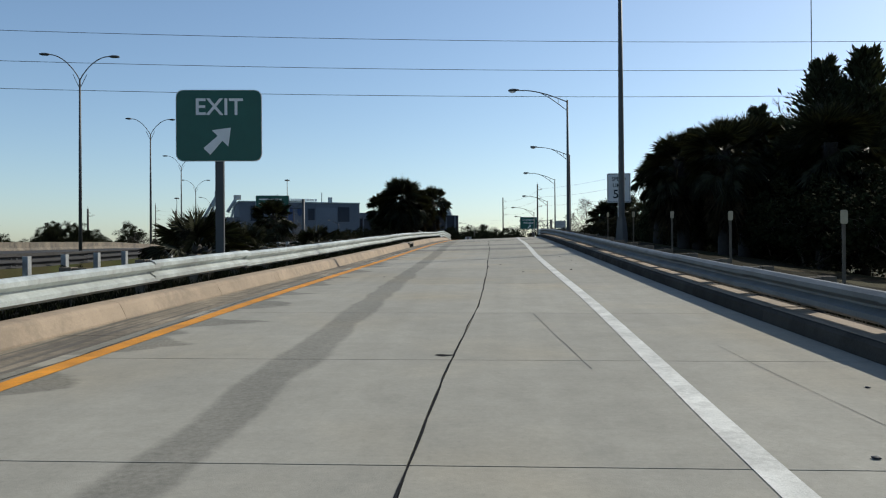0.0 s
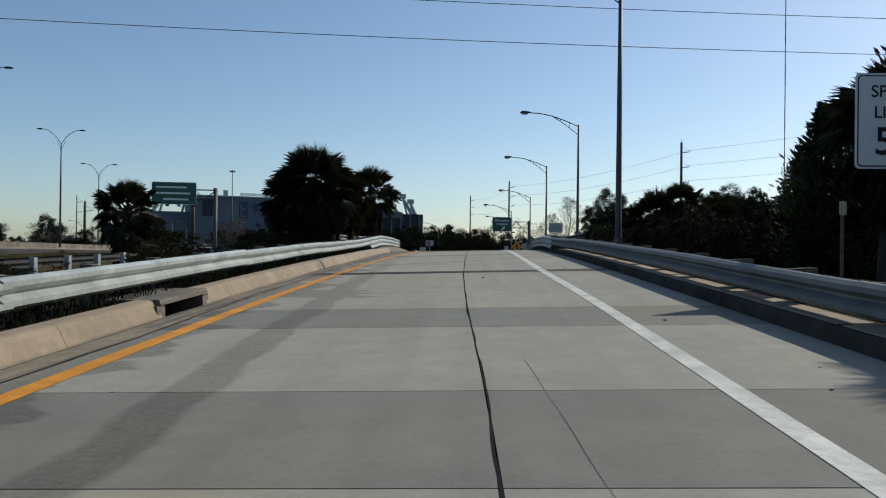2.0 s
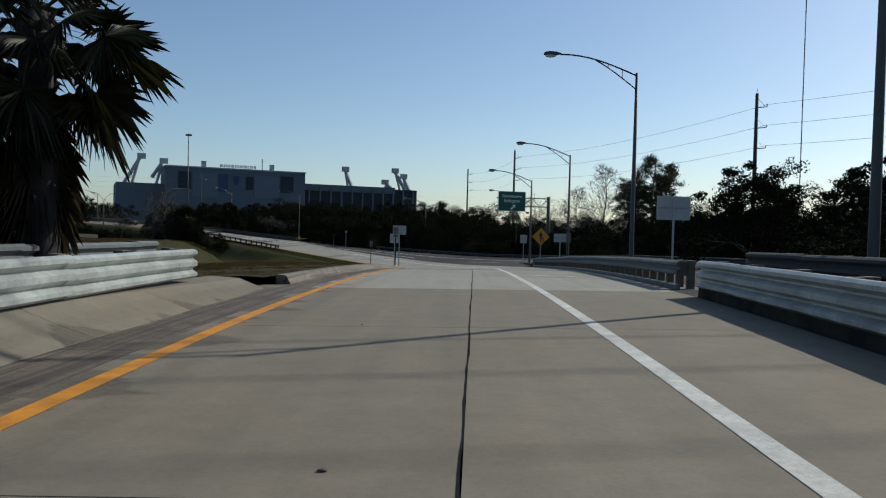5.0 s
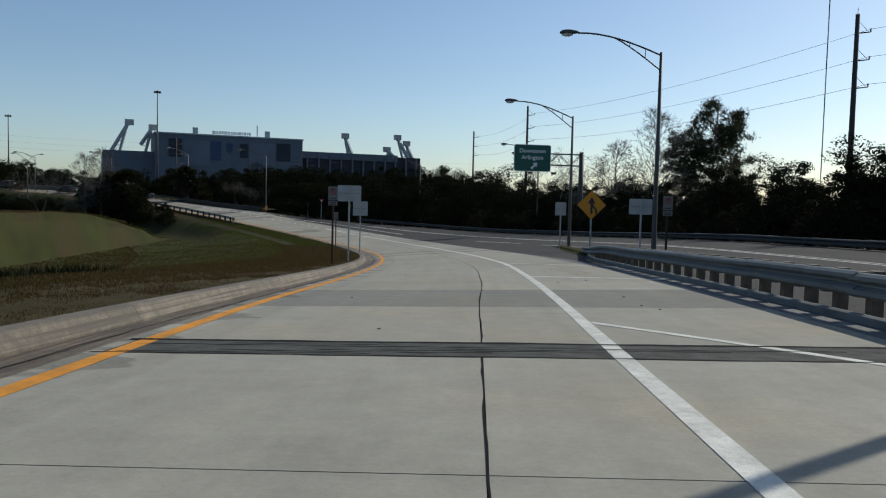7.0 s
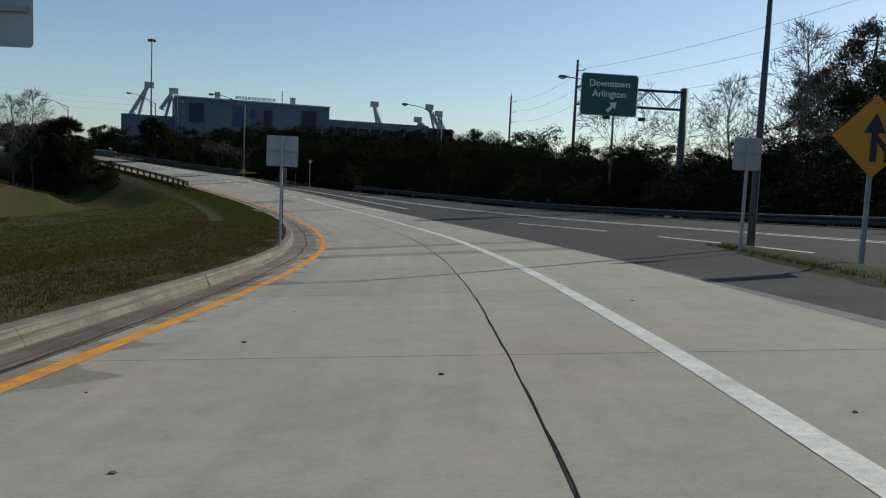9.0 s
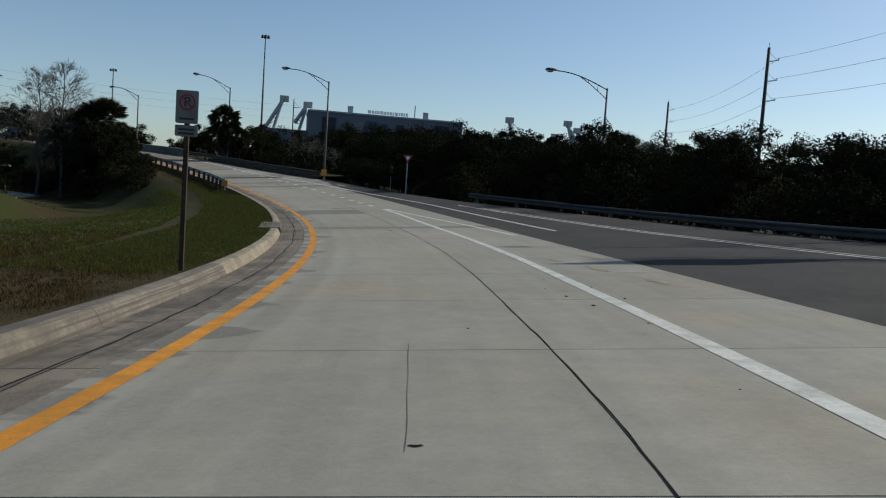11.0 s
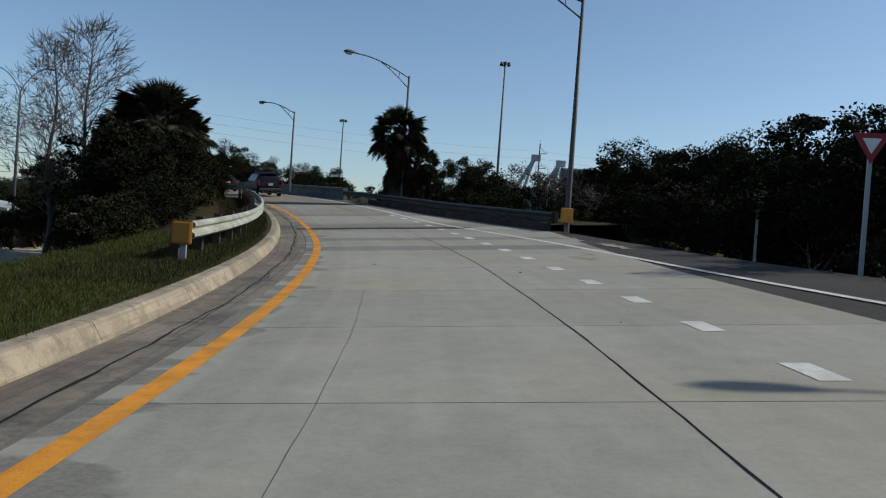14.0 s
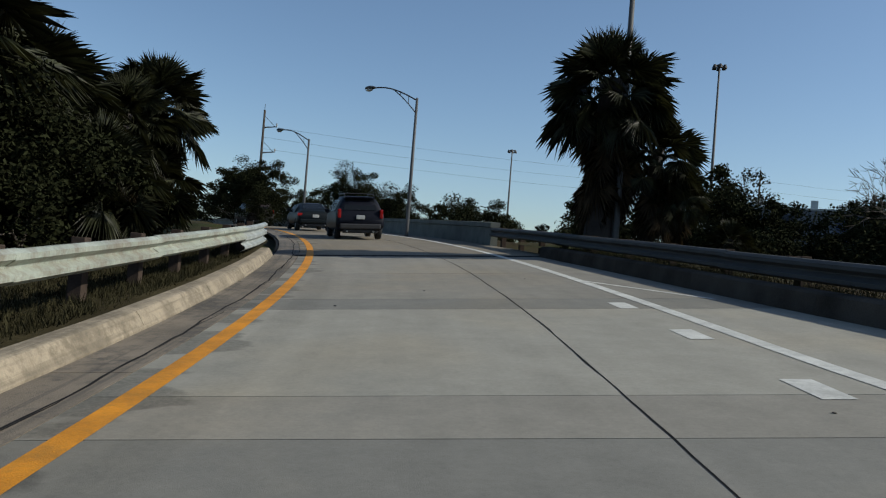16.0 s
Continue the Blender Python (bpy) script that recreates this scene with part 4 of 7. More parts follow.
# pale strip added on the kerb top for sunlight passing under the beam
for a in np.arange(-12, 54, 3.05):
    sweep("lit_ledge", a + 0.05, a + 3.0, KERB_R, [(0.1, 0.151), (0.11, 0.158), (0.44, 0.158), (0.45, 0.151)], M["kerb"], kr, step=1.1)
up_r = thing("kerb", Matrix.Identity(4), "concrete upstand below the heavy guardrail end, shade put into its dark colour", "kerb", kind="structure")
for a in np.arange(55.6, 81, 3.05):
    sweep("kerb_block", a + 0.004, min(a + 3.046, 81.6), lambda s: RAIL_R(s) + 0.02, [(0.0, -0.2), (0.02, 0.28), (0.05, 0.3), (0.55, 0.3), (0.6, 0.26), (0.6, -0.5)], M["kerb_shade"], up_r, step=1.1, up=lambda s: -0.1 + 0.1 * min(1, max(0, (s - 56) / 5)))
ap_l = thing("apron", Matrix.Identity(4), "brown dirt-stained concrete apron rising to the guardrail", "kerb", kind="structure")
for a in np.arange(65.6, 81, 3.05):
    sweep("apron_slab", a + 0.004, min(a + 3.046, 82.5), lambda s: KERB(s), [(0.1, -0.05), (0.08, 0.012), (-0.3, 0.14), (-0.7, 0.3), (-1.3, 0.34), (-1.3, -0.3)], M["slab_deck"], ap_l, step=1.1, up=lambda s: -0.1 * min(1, max(0, (s - 76) / 6)))
kr3 = thing("kerb", Matrix.Identity(4), "concrete kerb along the outer edge, its colour darkened for shade", "kerb", kind="structure")
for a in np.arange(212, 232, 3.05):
    sweep("kerb_block", a + 0.004, min(a + 3.046, 232), KERB_R3, [(0.0, -0.05), (0.03, 0.25), (0.06, 0.28), (0.25, 0.28), (0.28, 0.25), (0.28, -0.1)], M["kerb_shade"], kr3, step=1.1)

# ---- guardrails ----
W_BEAM = [(0.0, 0.155), (0.03, 0.150), (0.083, 0.115), (0.083, 0.065), (0.0, 0.012), (0.0, -0.012), (0.083, -0.065), (0.083, -0.115), (0.03, -0.150), (0.0, -0.155)]
THRIE = [(0.0, 0.255), (0.03, 0.250), (0.083, 0.215), (0.083, 0.165), (0.0, 0.112), (0.0, 0.088), (0.083, 0.035), (0.083, -0.035), (0.0, -0.088), (0.0, -0.112), (0.083, -0.165), (0.083, -0.215), (0.03, -0.25), (0.0, -0.255)]


def shell(profile, side, t=0.006):
    """A folded sheet with thickness; side +1 bulges to larger offsets."""
    return [(p[0] * side, p[1]) for p in profile] + [((p[0] - t) * side, p[1]) for p in profile[::-1]]


def guardrail(s0, s1, base, centre, side, label, mat, thrie=(), post_mat=None, spacing=1.905, ground=-0.4, posts=True, panel=3.81, wave=0.012, blocks=True):
    """centre: height of the beam's middle over the slab; side: the way its face looks."""
    g = thing("guardrail", Matrix.Identity(4), label, "guardrail")
    a, k = s0, 0
    while a < s1 - 0.2:
        b = min(a + panel, s1)
        for t0, t1 in thrie:
            if a < t0 < b:
                b = t0
        heavy = any(t0 - 0.01 <= a < t1 for t0, t1 in thrie)
        j = rs.uniform(-wave, wave)
        sweep("beam", a - 0.08, b + 0.08, lambda s, j=j, k=k: base(s) + 0.004 * side * (k % 2) + j * 0.3, shell(THRIE if heavy else W_BEAM, side), M["galv"] if heavy else mat, g, "three-ridged galvanised beam" if heavy else "",
              step=0.95, up=lambda s, j=j, hv=heavy: centre(s) + j - (0.1 if hv else 0.0))
        for e in (a + 0.12, b - 0.12):
            for z in (-0.09, 0.09):
                p = at_v(e, base(e) + 0.05 * side, centre(e) + z)
                bm = bmesh.new()
                bmesh.ops.create_uvsphere(bm, u_segments=6, v_segments=4, radius=0.018)
                bmesh.ops.translate(bm, vec=p, verts=bm.verts)
                part("bolt", bm, M["post_steel"], g)
        a, k = b, k + 1
    if posts:
        for s in stations(s0 + 0.3, s1 - 0.3, spacing):
            o = base(s) - side * 0.06
            p = frame_at(s, o - side * 0.26, 0)
            low = float(ground_z([p.translation.x], [p.translation.y])[0]) - 0.3
            top = at(s, o, centre(s) + 0.16)[2]
            bm = box((-0.075, -0.09, low - p.translation.z), (0.075, 0.09, top - p.translation.z), 0.008)
            bm.transform(p)
            part("post", bm, post_mat or M["post"], g)
            if blocks:
                q2 = frame_at(s, o - side * 0.09, 0)
                bm = box((-0.09, -0.075, top - 0.34 - q2.translation.z), (0.09, 0.075, top - 0.01 - q2.translation.z), 0.006)
                bm.transform(q2)
                part("offset_block", bm, post_mat or M["post"], g)
    return g


guardrail(-12, 80.3, RAIL_L, lambda s: 0.475 + 0.2 * min(1, max(0, (s - 56) / 10)), 1, "bright galvanised guardrail with corrugated beam on posts", M["galv"], thrie=((60.5, 81),))
guardrail(-12, 81.3, RAIL_R, lambda s: 0.375 + 0.14 * min(1, max(0, (s - 58) / 6)), -1, "dull galvanised guardrail, shade of its road side put into the colour", M["galv_dull"], thrie=((60.0, 82),))
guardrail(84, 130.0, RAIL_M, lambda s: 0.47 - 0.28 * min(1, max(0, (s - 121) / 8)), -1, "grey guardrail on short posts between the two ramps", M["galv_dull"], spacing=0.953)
guardrail(199.6, 232.6, RAIL_L3, lambda s: float(np.interp(s, (214, 220, 226, 231), (0.75, 0.75, 0.7, 0.66))), 1, "pale green-grey guardrail with rust spots on the grass verge", M["galv_pale"], thrie=((228.5, 234),), post_mat=M["post_dark"], blocks=False)
guardrail(212.6, 238.5, RAIL_R3, lambda s: 0.48, -1, "dull guardrail curving along the outer edge in shade", M["galv_shade"], post_mat=M["post_dark"])
parapet = thing("bridge_parapet", Matrix.Identity(4), "long grey-green concrete bridge parapet round the curve", "parapet", kind="structure")
for a in np.arange(238.5, 312, 6.1):
    sweep("parapet_panel", a + 0.01, a + 6.09, RAIL_R3, [(-0.06, -0.1), (-0.02, 0.62), (-0.08, 0.64), (-0.08, 0.8), (0.26, 0.8), (0.26, 0.64), (0.2, 0.62), (0.2, -0.4)], M["parapet"], parapet, step=1.5)
sweep_m = thing("rub_rail", Matrix.Identity(4), "low steel rub rail below the middle guardrail", "guardrail")
sweep("beam", 84, 128, RAIL_M, [(0.0, -0.1), (-0.05, -0.1), (-0.05, 0.09), (0.0, 0.11), (0.02, 0.11), (0.02, -0.1)], M["galv_dull"], sweep_m, step=1.5)
RAIL_F = line((85, 17.2), (130, 17.0), (145, 16.7), (160, 15.9), (167, 14.5), (183, 12.4), (195, 9.9), (206, 8.8))
guardrail(86, 193, RAIL_F, lambda s: 0.24, -1, "far guardrail in shade along the slip road and trees", M["galv_shade"], spacing=3.81)
guardrail(66, 82, line((60, -6.6), (75, -6.3), (90, -6.3)), lambda s: 0.78, 1, "second guardrail behind the palms", M["galv_dull"], spacing=3.81, blocks=False, post_mat=M["post_dark"])
guardrail(66, 84, line((60, 5.7), (75, 6.0), (90, 6.0)), lambda s: 0.66, -1, "second guardrail beyond the outer shoulder", M["galv_shade"], spacing=3.81, blocks=False, post_mat=M["post_dark"])
# near-black iron colour gives these beams their backlit shade
guardrail(-10, 66, line((-40, -12.5), (70, -12.5)), lambda s: 0.22, -1, "guardrail with pale posts seen from behind, backlit shade put into its dark beams", M["dark_iron"], post_mat=M["post_steel"], spacing=1.905, panel=3.81, blocks=False)

# ---- mainline on the left with its barrier ----
main_z = lambda y: float(np.interp(y, (-60, 60, 110, 170, 230), (-0.6, 1.35, 2.2, 2.0, 0.5)))
main_x = lambda y: float(np.interp(y, (-60, 0, 60, 110, 170, 230), (-31, -32.5, -33.8, -35.5, -39, -44)))
ys = np.arange(-60, 186, 5.0)
vs = [(main_x(y) - dx, y, main_z(y) + 0.03) for y in ys for dx in (0.0, 11.0)] + [(main_x(y) - dx, y, main_z(y) - 0.5) for y in ys for dx in (0.0, 11.0)]
n = 2 * len(ys)
fs = [(2 * i, 2 * i + 2, 2 * i + 3, 2 * i + 1) for i in range(len(ys) - 1)] + [(2 * i + n, 2 * i + n + 2, 2 * i + 2, 2 * i) for i in range(len(ys) - 1)]
tagged(mesh("mainline_road", vs, fs, M["asphalt"], uvs=[(5, 200)] * len(vs)), "grey motorway carriageway beyond the verge", "road", kind="structure")
wall = thing("barrier_wall", Matrix.Identity(4), "low pale concrete barrier along the motorway", "barrier", kind="structure")
for y in np.arange(-60, 175, 9.0):
    bm = bmesh.new()
    pr = [(-0.3, 0.0), (-0.3, 0.08), (-0.1, 0.33), (-0.07, 0.95), (0.07, 0.95), (0.1, 0.33), (0.3, 0.08), (0.3, 0.0)]
    ra = [bm.verts.new((main_x(y) - 11 + px, y, main_z(y) + pz)) for px, pz in pr]
    rb = [bm.verts.new((main_x(y + 8.97) - 11 + px, y + 8.97, main_z(y + 8.97) + pz)) for px, pz in pr]
    for i in range(8):
        bm.faces.new((ra[i], ra[(i + 1) % 8], rb[(i + 1) % 8], rb[i]))
    bm.faces.new(ra[::-1])
    bm.faces.new(rb)
    bmesh.ops.recalc_face_normals(bm, faces=bm.faces)
    part("barrier_segment", bm, M["gutter"], wall)


# ---- street lamps ----
def street_lamp(name, arm_left=True, height=8.7, reach=3.3):
    """Tapered pole with a bracketed truss arm over the road (towards -x) and a cobra head."""
    t = thing(name, Matrix.Identity(4), "tall grey aluminium street lamp with a trussed arm and cobra head", "street lamp", "ramp street lamps")
    part("pole", tube([(0, 0, -2.0), (0, 0, 0.6), (0, 0, height * 0.5), (0, 0, height)], [0.11, 0.105, 0.085, 0.06], 12), M["pole"], t, smooth=True)
    part("base", tube([(0, 0, -2.2), (0, 0, -0.55), (0, 0, -0.1), (0, 0, 0.1)], [0.21, 0.2, 0.16, 0.135], 4), M["pole"], t)
    up = [(-reach * k / 8, 0, height - 0.12 + 1.0 * math.sin(k / 8 * math.pi / 2) * 0.95) for k in range(9)]
    join = (-reach * 0.56, height - 0.12 + 0.95 * math.sin(0.56 * math.pi / 2))
    lo = [(join[0] * k / 6, 0, height - 0.72 + (join[1] - height + 0.72) * (0.75 * k / 6 + 0.25 * math.sin(k / 6 * math.pi / 2))) for k in range(7)]
    part("arm", tube(up, [0.035] * 9, 8), M["pole"], t, smooth=True)
    part("lower_arm", tube(lo, [0.028] * 7, 8), M["pole"], t, smooth=True)
    for k in (2, 4):
        part("strut", tube([lo[k], (lo[k][0], 0, height - 0.12 + 0.95 * math.sin(min(1, -lo[k][0] / reach) * math.pi / 2))], 0.016, 6), M["pole"], t)
    hx, hz = up[-1][0], up[-1][2]
    bm = bmesh.new()
    bmesh.ops.create_uvsphere(bm, u_segments=14, v_segments=8, radius=1.0)
    for v in bm.verts:
        x = v.co.x
        v.co = Vector((x * 0.42, v.co.y * (0.16 - 0.05 * x), (v.co.z * (0.13 if v.co.z > 0 else 0.06)) * (1 - 0.3 * x)))
    bmesh.ops.translate(bm, vec=(hx - 0.32, 0, hz + 0.02), verts=bm.verts)
    head = part("head", bm, M["pole"], t, smooth=True)
    bm = bmesh.new()
    bmesh.ops.create_uvsphere(bm, u_segments=12, v_segments=6, radius=1.0)
    for v in bm.verts:
        v.co = Vector((v.co.x * 0.24, v.co.y * 0.13, v.co.z * 0.09))
    bmesh.ops.translate(bm, vec=(hx - 0.42, 0, hz - 0.045), verts=bm.verts)
    part("lens", bm, M["lens"], head, "frosted glass bowl", smooth=True)
    return t


def stand(ob, x, y, turn, zfix=None, scale=1.0):
    z = float(ground_z([x], [y])[0]) if zfix is None else zfix
    ob.matrix_world = Matrix.Translation((x, y, z)) @ Matrix.Rotation(radians(turn), 4, "Z") @ Matrix.Scale(scale, 4)
    return ob


lamp0 = street_lamp("street_lamp")
# x, y, height of the pole's top, turn
LAMPS = [(6.12, 26.6, 11.0, -5), (8.58, 53.0, 11.5, -14), (13.22, 80.5, 11.25, -7), (14.56, 100.25, 10.62, -12), (16.8, 124.0, 9.4, -15), (16.45, 139.0, 8.45, -6), (20.3, 174.4, 8.45, 4),
         (8.36, 196.7, 7.95, 13), (-14.05, 209.55, 9.2, 8), (-29.05, 223.05, 9.85, 50), (-44.6, 231.9, 9.45, -6), (-60.8, 238.9, 9.45, -5), (-86.0, 243.0, 9.0, 60)]
for k, (x, y, top, turn) in enumerate(LAMPS):
    m = Matrix.Translation((x, y, top - 8.7)) @ Matrix.Rotation(radians(turn), 4, "Z")
    if k == 0:
        lamp0.matrix_world = m
    else:
        copy_thing(lamp0, m)


def twin_lamp():
    t = thing("twin_street_lamp", Matrix.Identity(4), "slender steel motorway lamp with two upswept arms", "street lamp", "motorway twin lamps")
    part("pole", tube([(0, 0, -1), (0, 0, 6), (0, 0, 12.0)], [0.14, 0.11, 0.07], 10), M["pole"], t, smooth=True)
    for sx in (-1, 1):
        pts = [(sx * 2.2 * (k / 8) ** 1.2, 0, 12.0 + 1.9 * math.sin(k / 8 * math.pi / 2)) for k in range(9)]
        arm = part("arm", tube(pts, 0.04, 6), M["pole"], t, smooth=True)
        part("brace", tube([(sx * 0.02, 0, 11.4), (sx * 0.5, 0, 12.45)], 0.025, 6), M["pole"], t)
        bm = bmesh.new()
        bmesh.ops.create_uvsphere(bm, u_segments=10, v_segments=6, radius=1.0)
        for v in bm.verts:
            v.co = Vector((v.co.x * 0.42 + sx * 2.5, v.co.y * 0.16, v.co.z * 0.11 + 13.9))
        part("head", bm, M["pole"], arm, smooth=True)
    return t


tw = twin_lamp()
TW = [(-27.5, 60.0, 14.6), (-34.9, 94.6, 15.7), (-42.4, 128.5, 15.5), (-50.3, 161.4, 14.7), (-57.0, 195.0, 13.6)]
for i, (x, y, fork) in enumerate(TW):
    m = Matrix.Translation((x, y, fork - 12.0)) @ Matrix.Rotation(radians(10), 4, "Z")
    if i == 0:
        tw.matrix_world = m
    else:
        copy_thing(tw, m)
copy_thing(tw, Matrix.Translation((-49.8, 212.8, 7.4 - 9.0)) @ Matrix.Rotation(radians(25), 4, "Z") @ Matrix.Scale(0.75, 4))

def high_mast(x, y, top, label):
    z0 = float(ground_z([x], [y])[0])
    t = thing("high_mast_light", Matrix.Translation((x, y, z0)), label, "mast light", "high mast lights")
    h = top - z0
    part("mast", tube([(0, 0, -1), (0, 0, h * 0.5), (0, 0, h)], [0.3, 0.2, 0.11], 12), M["pole"], t, smooth=True)
    bm = bmesh.new()
    bmesh.ops.create_cone(bm, cap_ends=True, segments=16, radius1=0.45, radius2=0.45, depth=0.1)
    bmesh.ops.translate(bm, vec=(0, 0, h - 0.2), verts=bm.verts)
    part("ring", bm, M["pole"], t)
    for k in range(6):
        a = 2 * math.pi * k / 6
        bm = bmesh.new()
        bmesh.ops.create_cone(bm, cap_ends=True, segments=10, radius1=0.3, radius2=0.16, depth=0.5)
        bmesh.ops.translate(bm, vec=(0.72 * math.cos(a), 0.72 * math.sin(a), h - 0.4), verts=bm.verts)
        part("luminaire", bm, M["dark_iron"], t)


high_mast(-59.3, 303.6, 30.3, "very tall steel high mast with a ring of floodlights")
high_mast(-111.2, 331.2, 25.6, "distant tall steel high mast with floodlights")


# ---- power poles and wires ----
def power_pole(x, y, top, turn, label, arms=3, thick=1.0):
    z0 = float(ground_z([x], [y])[0])
    t = thing("power_pole", Matrix.Translation((x, y, z0)) @ Matrix.Rotation(radians(turn), 4, "Z"), label, "power pole", "power poles")
    h = top - z0
    part("mast", tube([(0, 0, -1), (0, 0, h * 0.5), (0, 0, h)], [0.34 * thick, 0.29 * thick, 0.22 * thick], 10), M["wood_pole"], t, smooth=True)
    part("cap_pin", tube([(0, 0, h), (0, 0, h + 0.7)], 0.03, 6), M["dark_iron"], t)
    for k in range(arms):
        z = h - 2.0 - 2.9 * k
        arm = part("crossarm", tube([(0, 0, z), (1.5, 0, z + 0.18)], [0.09, 0.05], 6), M["wood_pole"], t)
        part("brace", tube([(0.1, 0, z + 1.3), (1.3, 0, z + 0.2)], 0.025, 5), M["dark_iron"], t)
        bm = bmesh.new()
        for j in range(4):
            bmesh.ops.create_cone(bm, cap_ends=True, segments=8, radius1=0.1, radius2=0.07, depth=0.07, matrix=Matrix.Translation((1.5, 0, z + 0.26 + 0.09 * j)))
        part("insulator", bm, M["sign_back"], arm)
    return t


def wire(p, r, sag, radius, label):
    pts = [Vector(p).lerp(Vector(r), k / 24) - Vector((0, 0, sag * 4 * (k / 24) * (1 - k / 24))) for k in range(25)]
    ob = part("overhead_wire", tube(pts, radius, 5), M["wire"], None)
    tagged(ob, label, "overhead wire", "overhead wires")


PP = [(54.1, 175.6, 24.1), (33.1, 269.2, 24.8), (27.4, 346.9, 25.8)]
for x, y, top in PP:
    power_pole(x, y, top, 0, "dark timber power pole with three side arms and wires")
PP_ALL = [(95.0, 92.0, 26.5), *PP]
power_pole(95.0, 92.0, 26.5, -6, "dark timber power pole beyond the trees")
for (x0, y0, t0), (x1, y1, t1) in zip(PP_ALL[:-1], PP_ALL[1:]):
    for k in range(3):
        wire((x0 + 1.5, y0, t0 - 1.5 - 2.9 * k), (x1 + 1.5, y1, t1 - 1.5 - 2.9 * k), 1.3, 0.022, "black power line strung between poles")
for z in (18.8, 21.7, 24.9):
    wire((-80, 80.0, z + 0.9), (95.0, 92.0, z + 1.4), 1.6, 0.028, "black power line crossing high over the ramp")
power_pole(-80.0, 80.0, 27.0, -6, "dark timber power pole across the motorway")
for x, y, top in ((-29.7, 143.0, 11.5), (-105.0, 150.0, 12.0), (-92.0, 205.0, 13.5), (-64.0, 190.0, 12.0), (-120.0, 210.0, 14.0)):
    power_pole(x, y, top, 20, "dark wooden utility pole beside the motorway", 1)
power_pole(-94.1, 259.3, 17.8, 40, "timber power pole beyond the bridge", 4, 0.55)
power_pole(-61.2, 327.0, 19.8, 40, "timber power pole beyond the trees past the bridge", 3, 0.55)
for k in range(3):
    wire((-94.1, 259.3, 16.0 - 1.3 * k), (-61.2, 327.0, 18.3 - 1.5 * k), 0.9, 0.011, "black power line strung between poles")
    wire((-61.2, 327.0, 18.3 - 1.5 * k), (40.0, 420.0, 19.0 - 1.5 * k), 1.6, 0.011, "black power line strung between poles")
ant = thing("radio_mast", Matrix.Translation((345, 728, -2)), "thin red and white guyed radio mast on the skyline", "radio mast")
for k in range(16):
    part("mast_section", tube([(0, 0, k * 20), (0, 0, k * 20 + 20)], 0.5, 6), M["sign_back"] if k % 2 else M["pole"], ant)


# ---- signs ----
def sign_post(t, x, z0, z1, mat=None, w=0.05):
    return part("post", box((x - w, 0.02, z0), (x + w, 0.09, z1), 0.006), mat or M["post_steel"], t)


def face_plate(t, name, w, h, r, mat, y0, y1, cx=0.0, cz=0.0, label=""):
    return part(name, slab_poly([(x + cx, z + cz) for x, z in rounded(w, h, r)], y0, y1), mat, t, label)


def sign_pose(x, y, z, turn):
    return Matrix.Translation((x, y, z)) @ Matrix.Rotation(radians(turn), 4, "Z")


def bars(t, rows, w, h, mat, y=-0.02):
    """Unreadable writing as plain bars."""
    for cx, cz, bw, bh in rows:
        part("text_bar", box((cx - bw / 2, y, cz - bh / 2), (cx + bw / 2, y + 0.006, cz + bh / 2)), mat, t)


def arrow(t, cx, cz, size, mat, y=-0.02, angle=45.0):
    pts = [(-0.14, -0.5), (0.14, -0.5), (0.10, 0.05), (0.34, 0.05), (0, 0.5), (-0.34, 0.05), (-0.10, 0.05)]
    c, s = math.cos(radians(-angle)), math.sin(radians(-angle))
    return part("arrow", slab_poly([(cx + size * (x * c - z * s), cz + size * (x * s + z * c)) for x, z in pts], y, y + 0.006), mat, t)


# gore exit sign
e0 = sign_pose(-4.72, 16.75, 0.0, 2)
ex = thing("exit_sign", e0, "green exit sign with white letters and slanted arrow on one post", "road sign")
face_plate(ex, "border", 1.82, 1.53, 0.16, M["sign_white"], 0.0, 0.01, 0, 3.95)
face_plate(ex, "panel", 1.79, 1.50, 0.15, M["sign_green"], -0.008, 0.004, 0, 3.95)
writing("letters", "EXIT", 0.5, M["sign_white"], ex, pose(0, -0.012, 4.33))
arrow(ex, 0.0, 3.65, 0.72, M["sign_white"], -0.014, 45)
part("post", box((-0.09, 0.02, -0.6), (0.09, 0.12, 4.6), 0.01), M["pole"], ex)

# speed limit
p = at(38.6, 6.45, 0)
sp = thing("speed_limit_sign", sign_pose(p[0], p[1], 0.0, -4), "white speed limit sign with black figures on a steel post", "road sign")
zs = 4.32
face_plate(sp, "panel", 1.13, 1.42, 0.07, M["sign_white"], -0.004, 0.006, 0, zs)
part("border", slab_poly(rounded(1.07, 1.36, 0.06), -0.007, -0.005), M["sign_black"], sp).location.z = zs
face_plate(sp, "inner_panel", 1.03, 1.32, 0.05, M["sign_white"], -0.010, -0.006, 0, zs)
writing("word_speed", "SPEED", 0.25, M["sign_black"], sp, pose(0, -0.013, zs + 0.43))
writing("word_limit", "LIMIT", 0.25, M["sign_black"], sp, pose(0, -0.013, zs + 0.12))
writing("number", "50", 0.58, M["sign_black"], sp, pose(0, -0.013, zs - 0.32))
sign_post(sp, 0, 0.4, 4.9, M["sign_back"], 0.045)


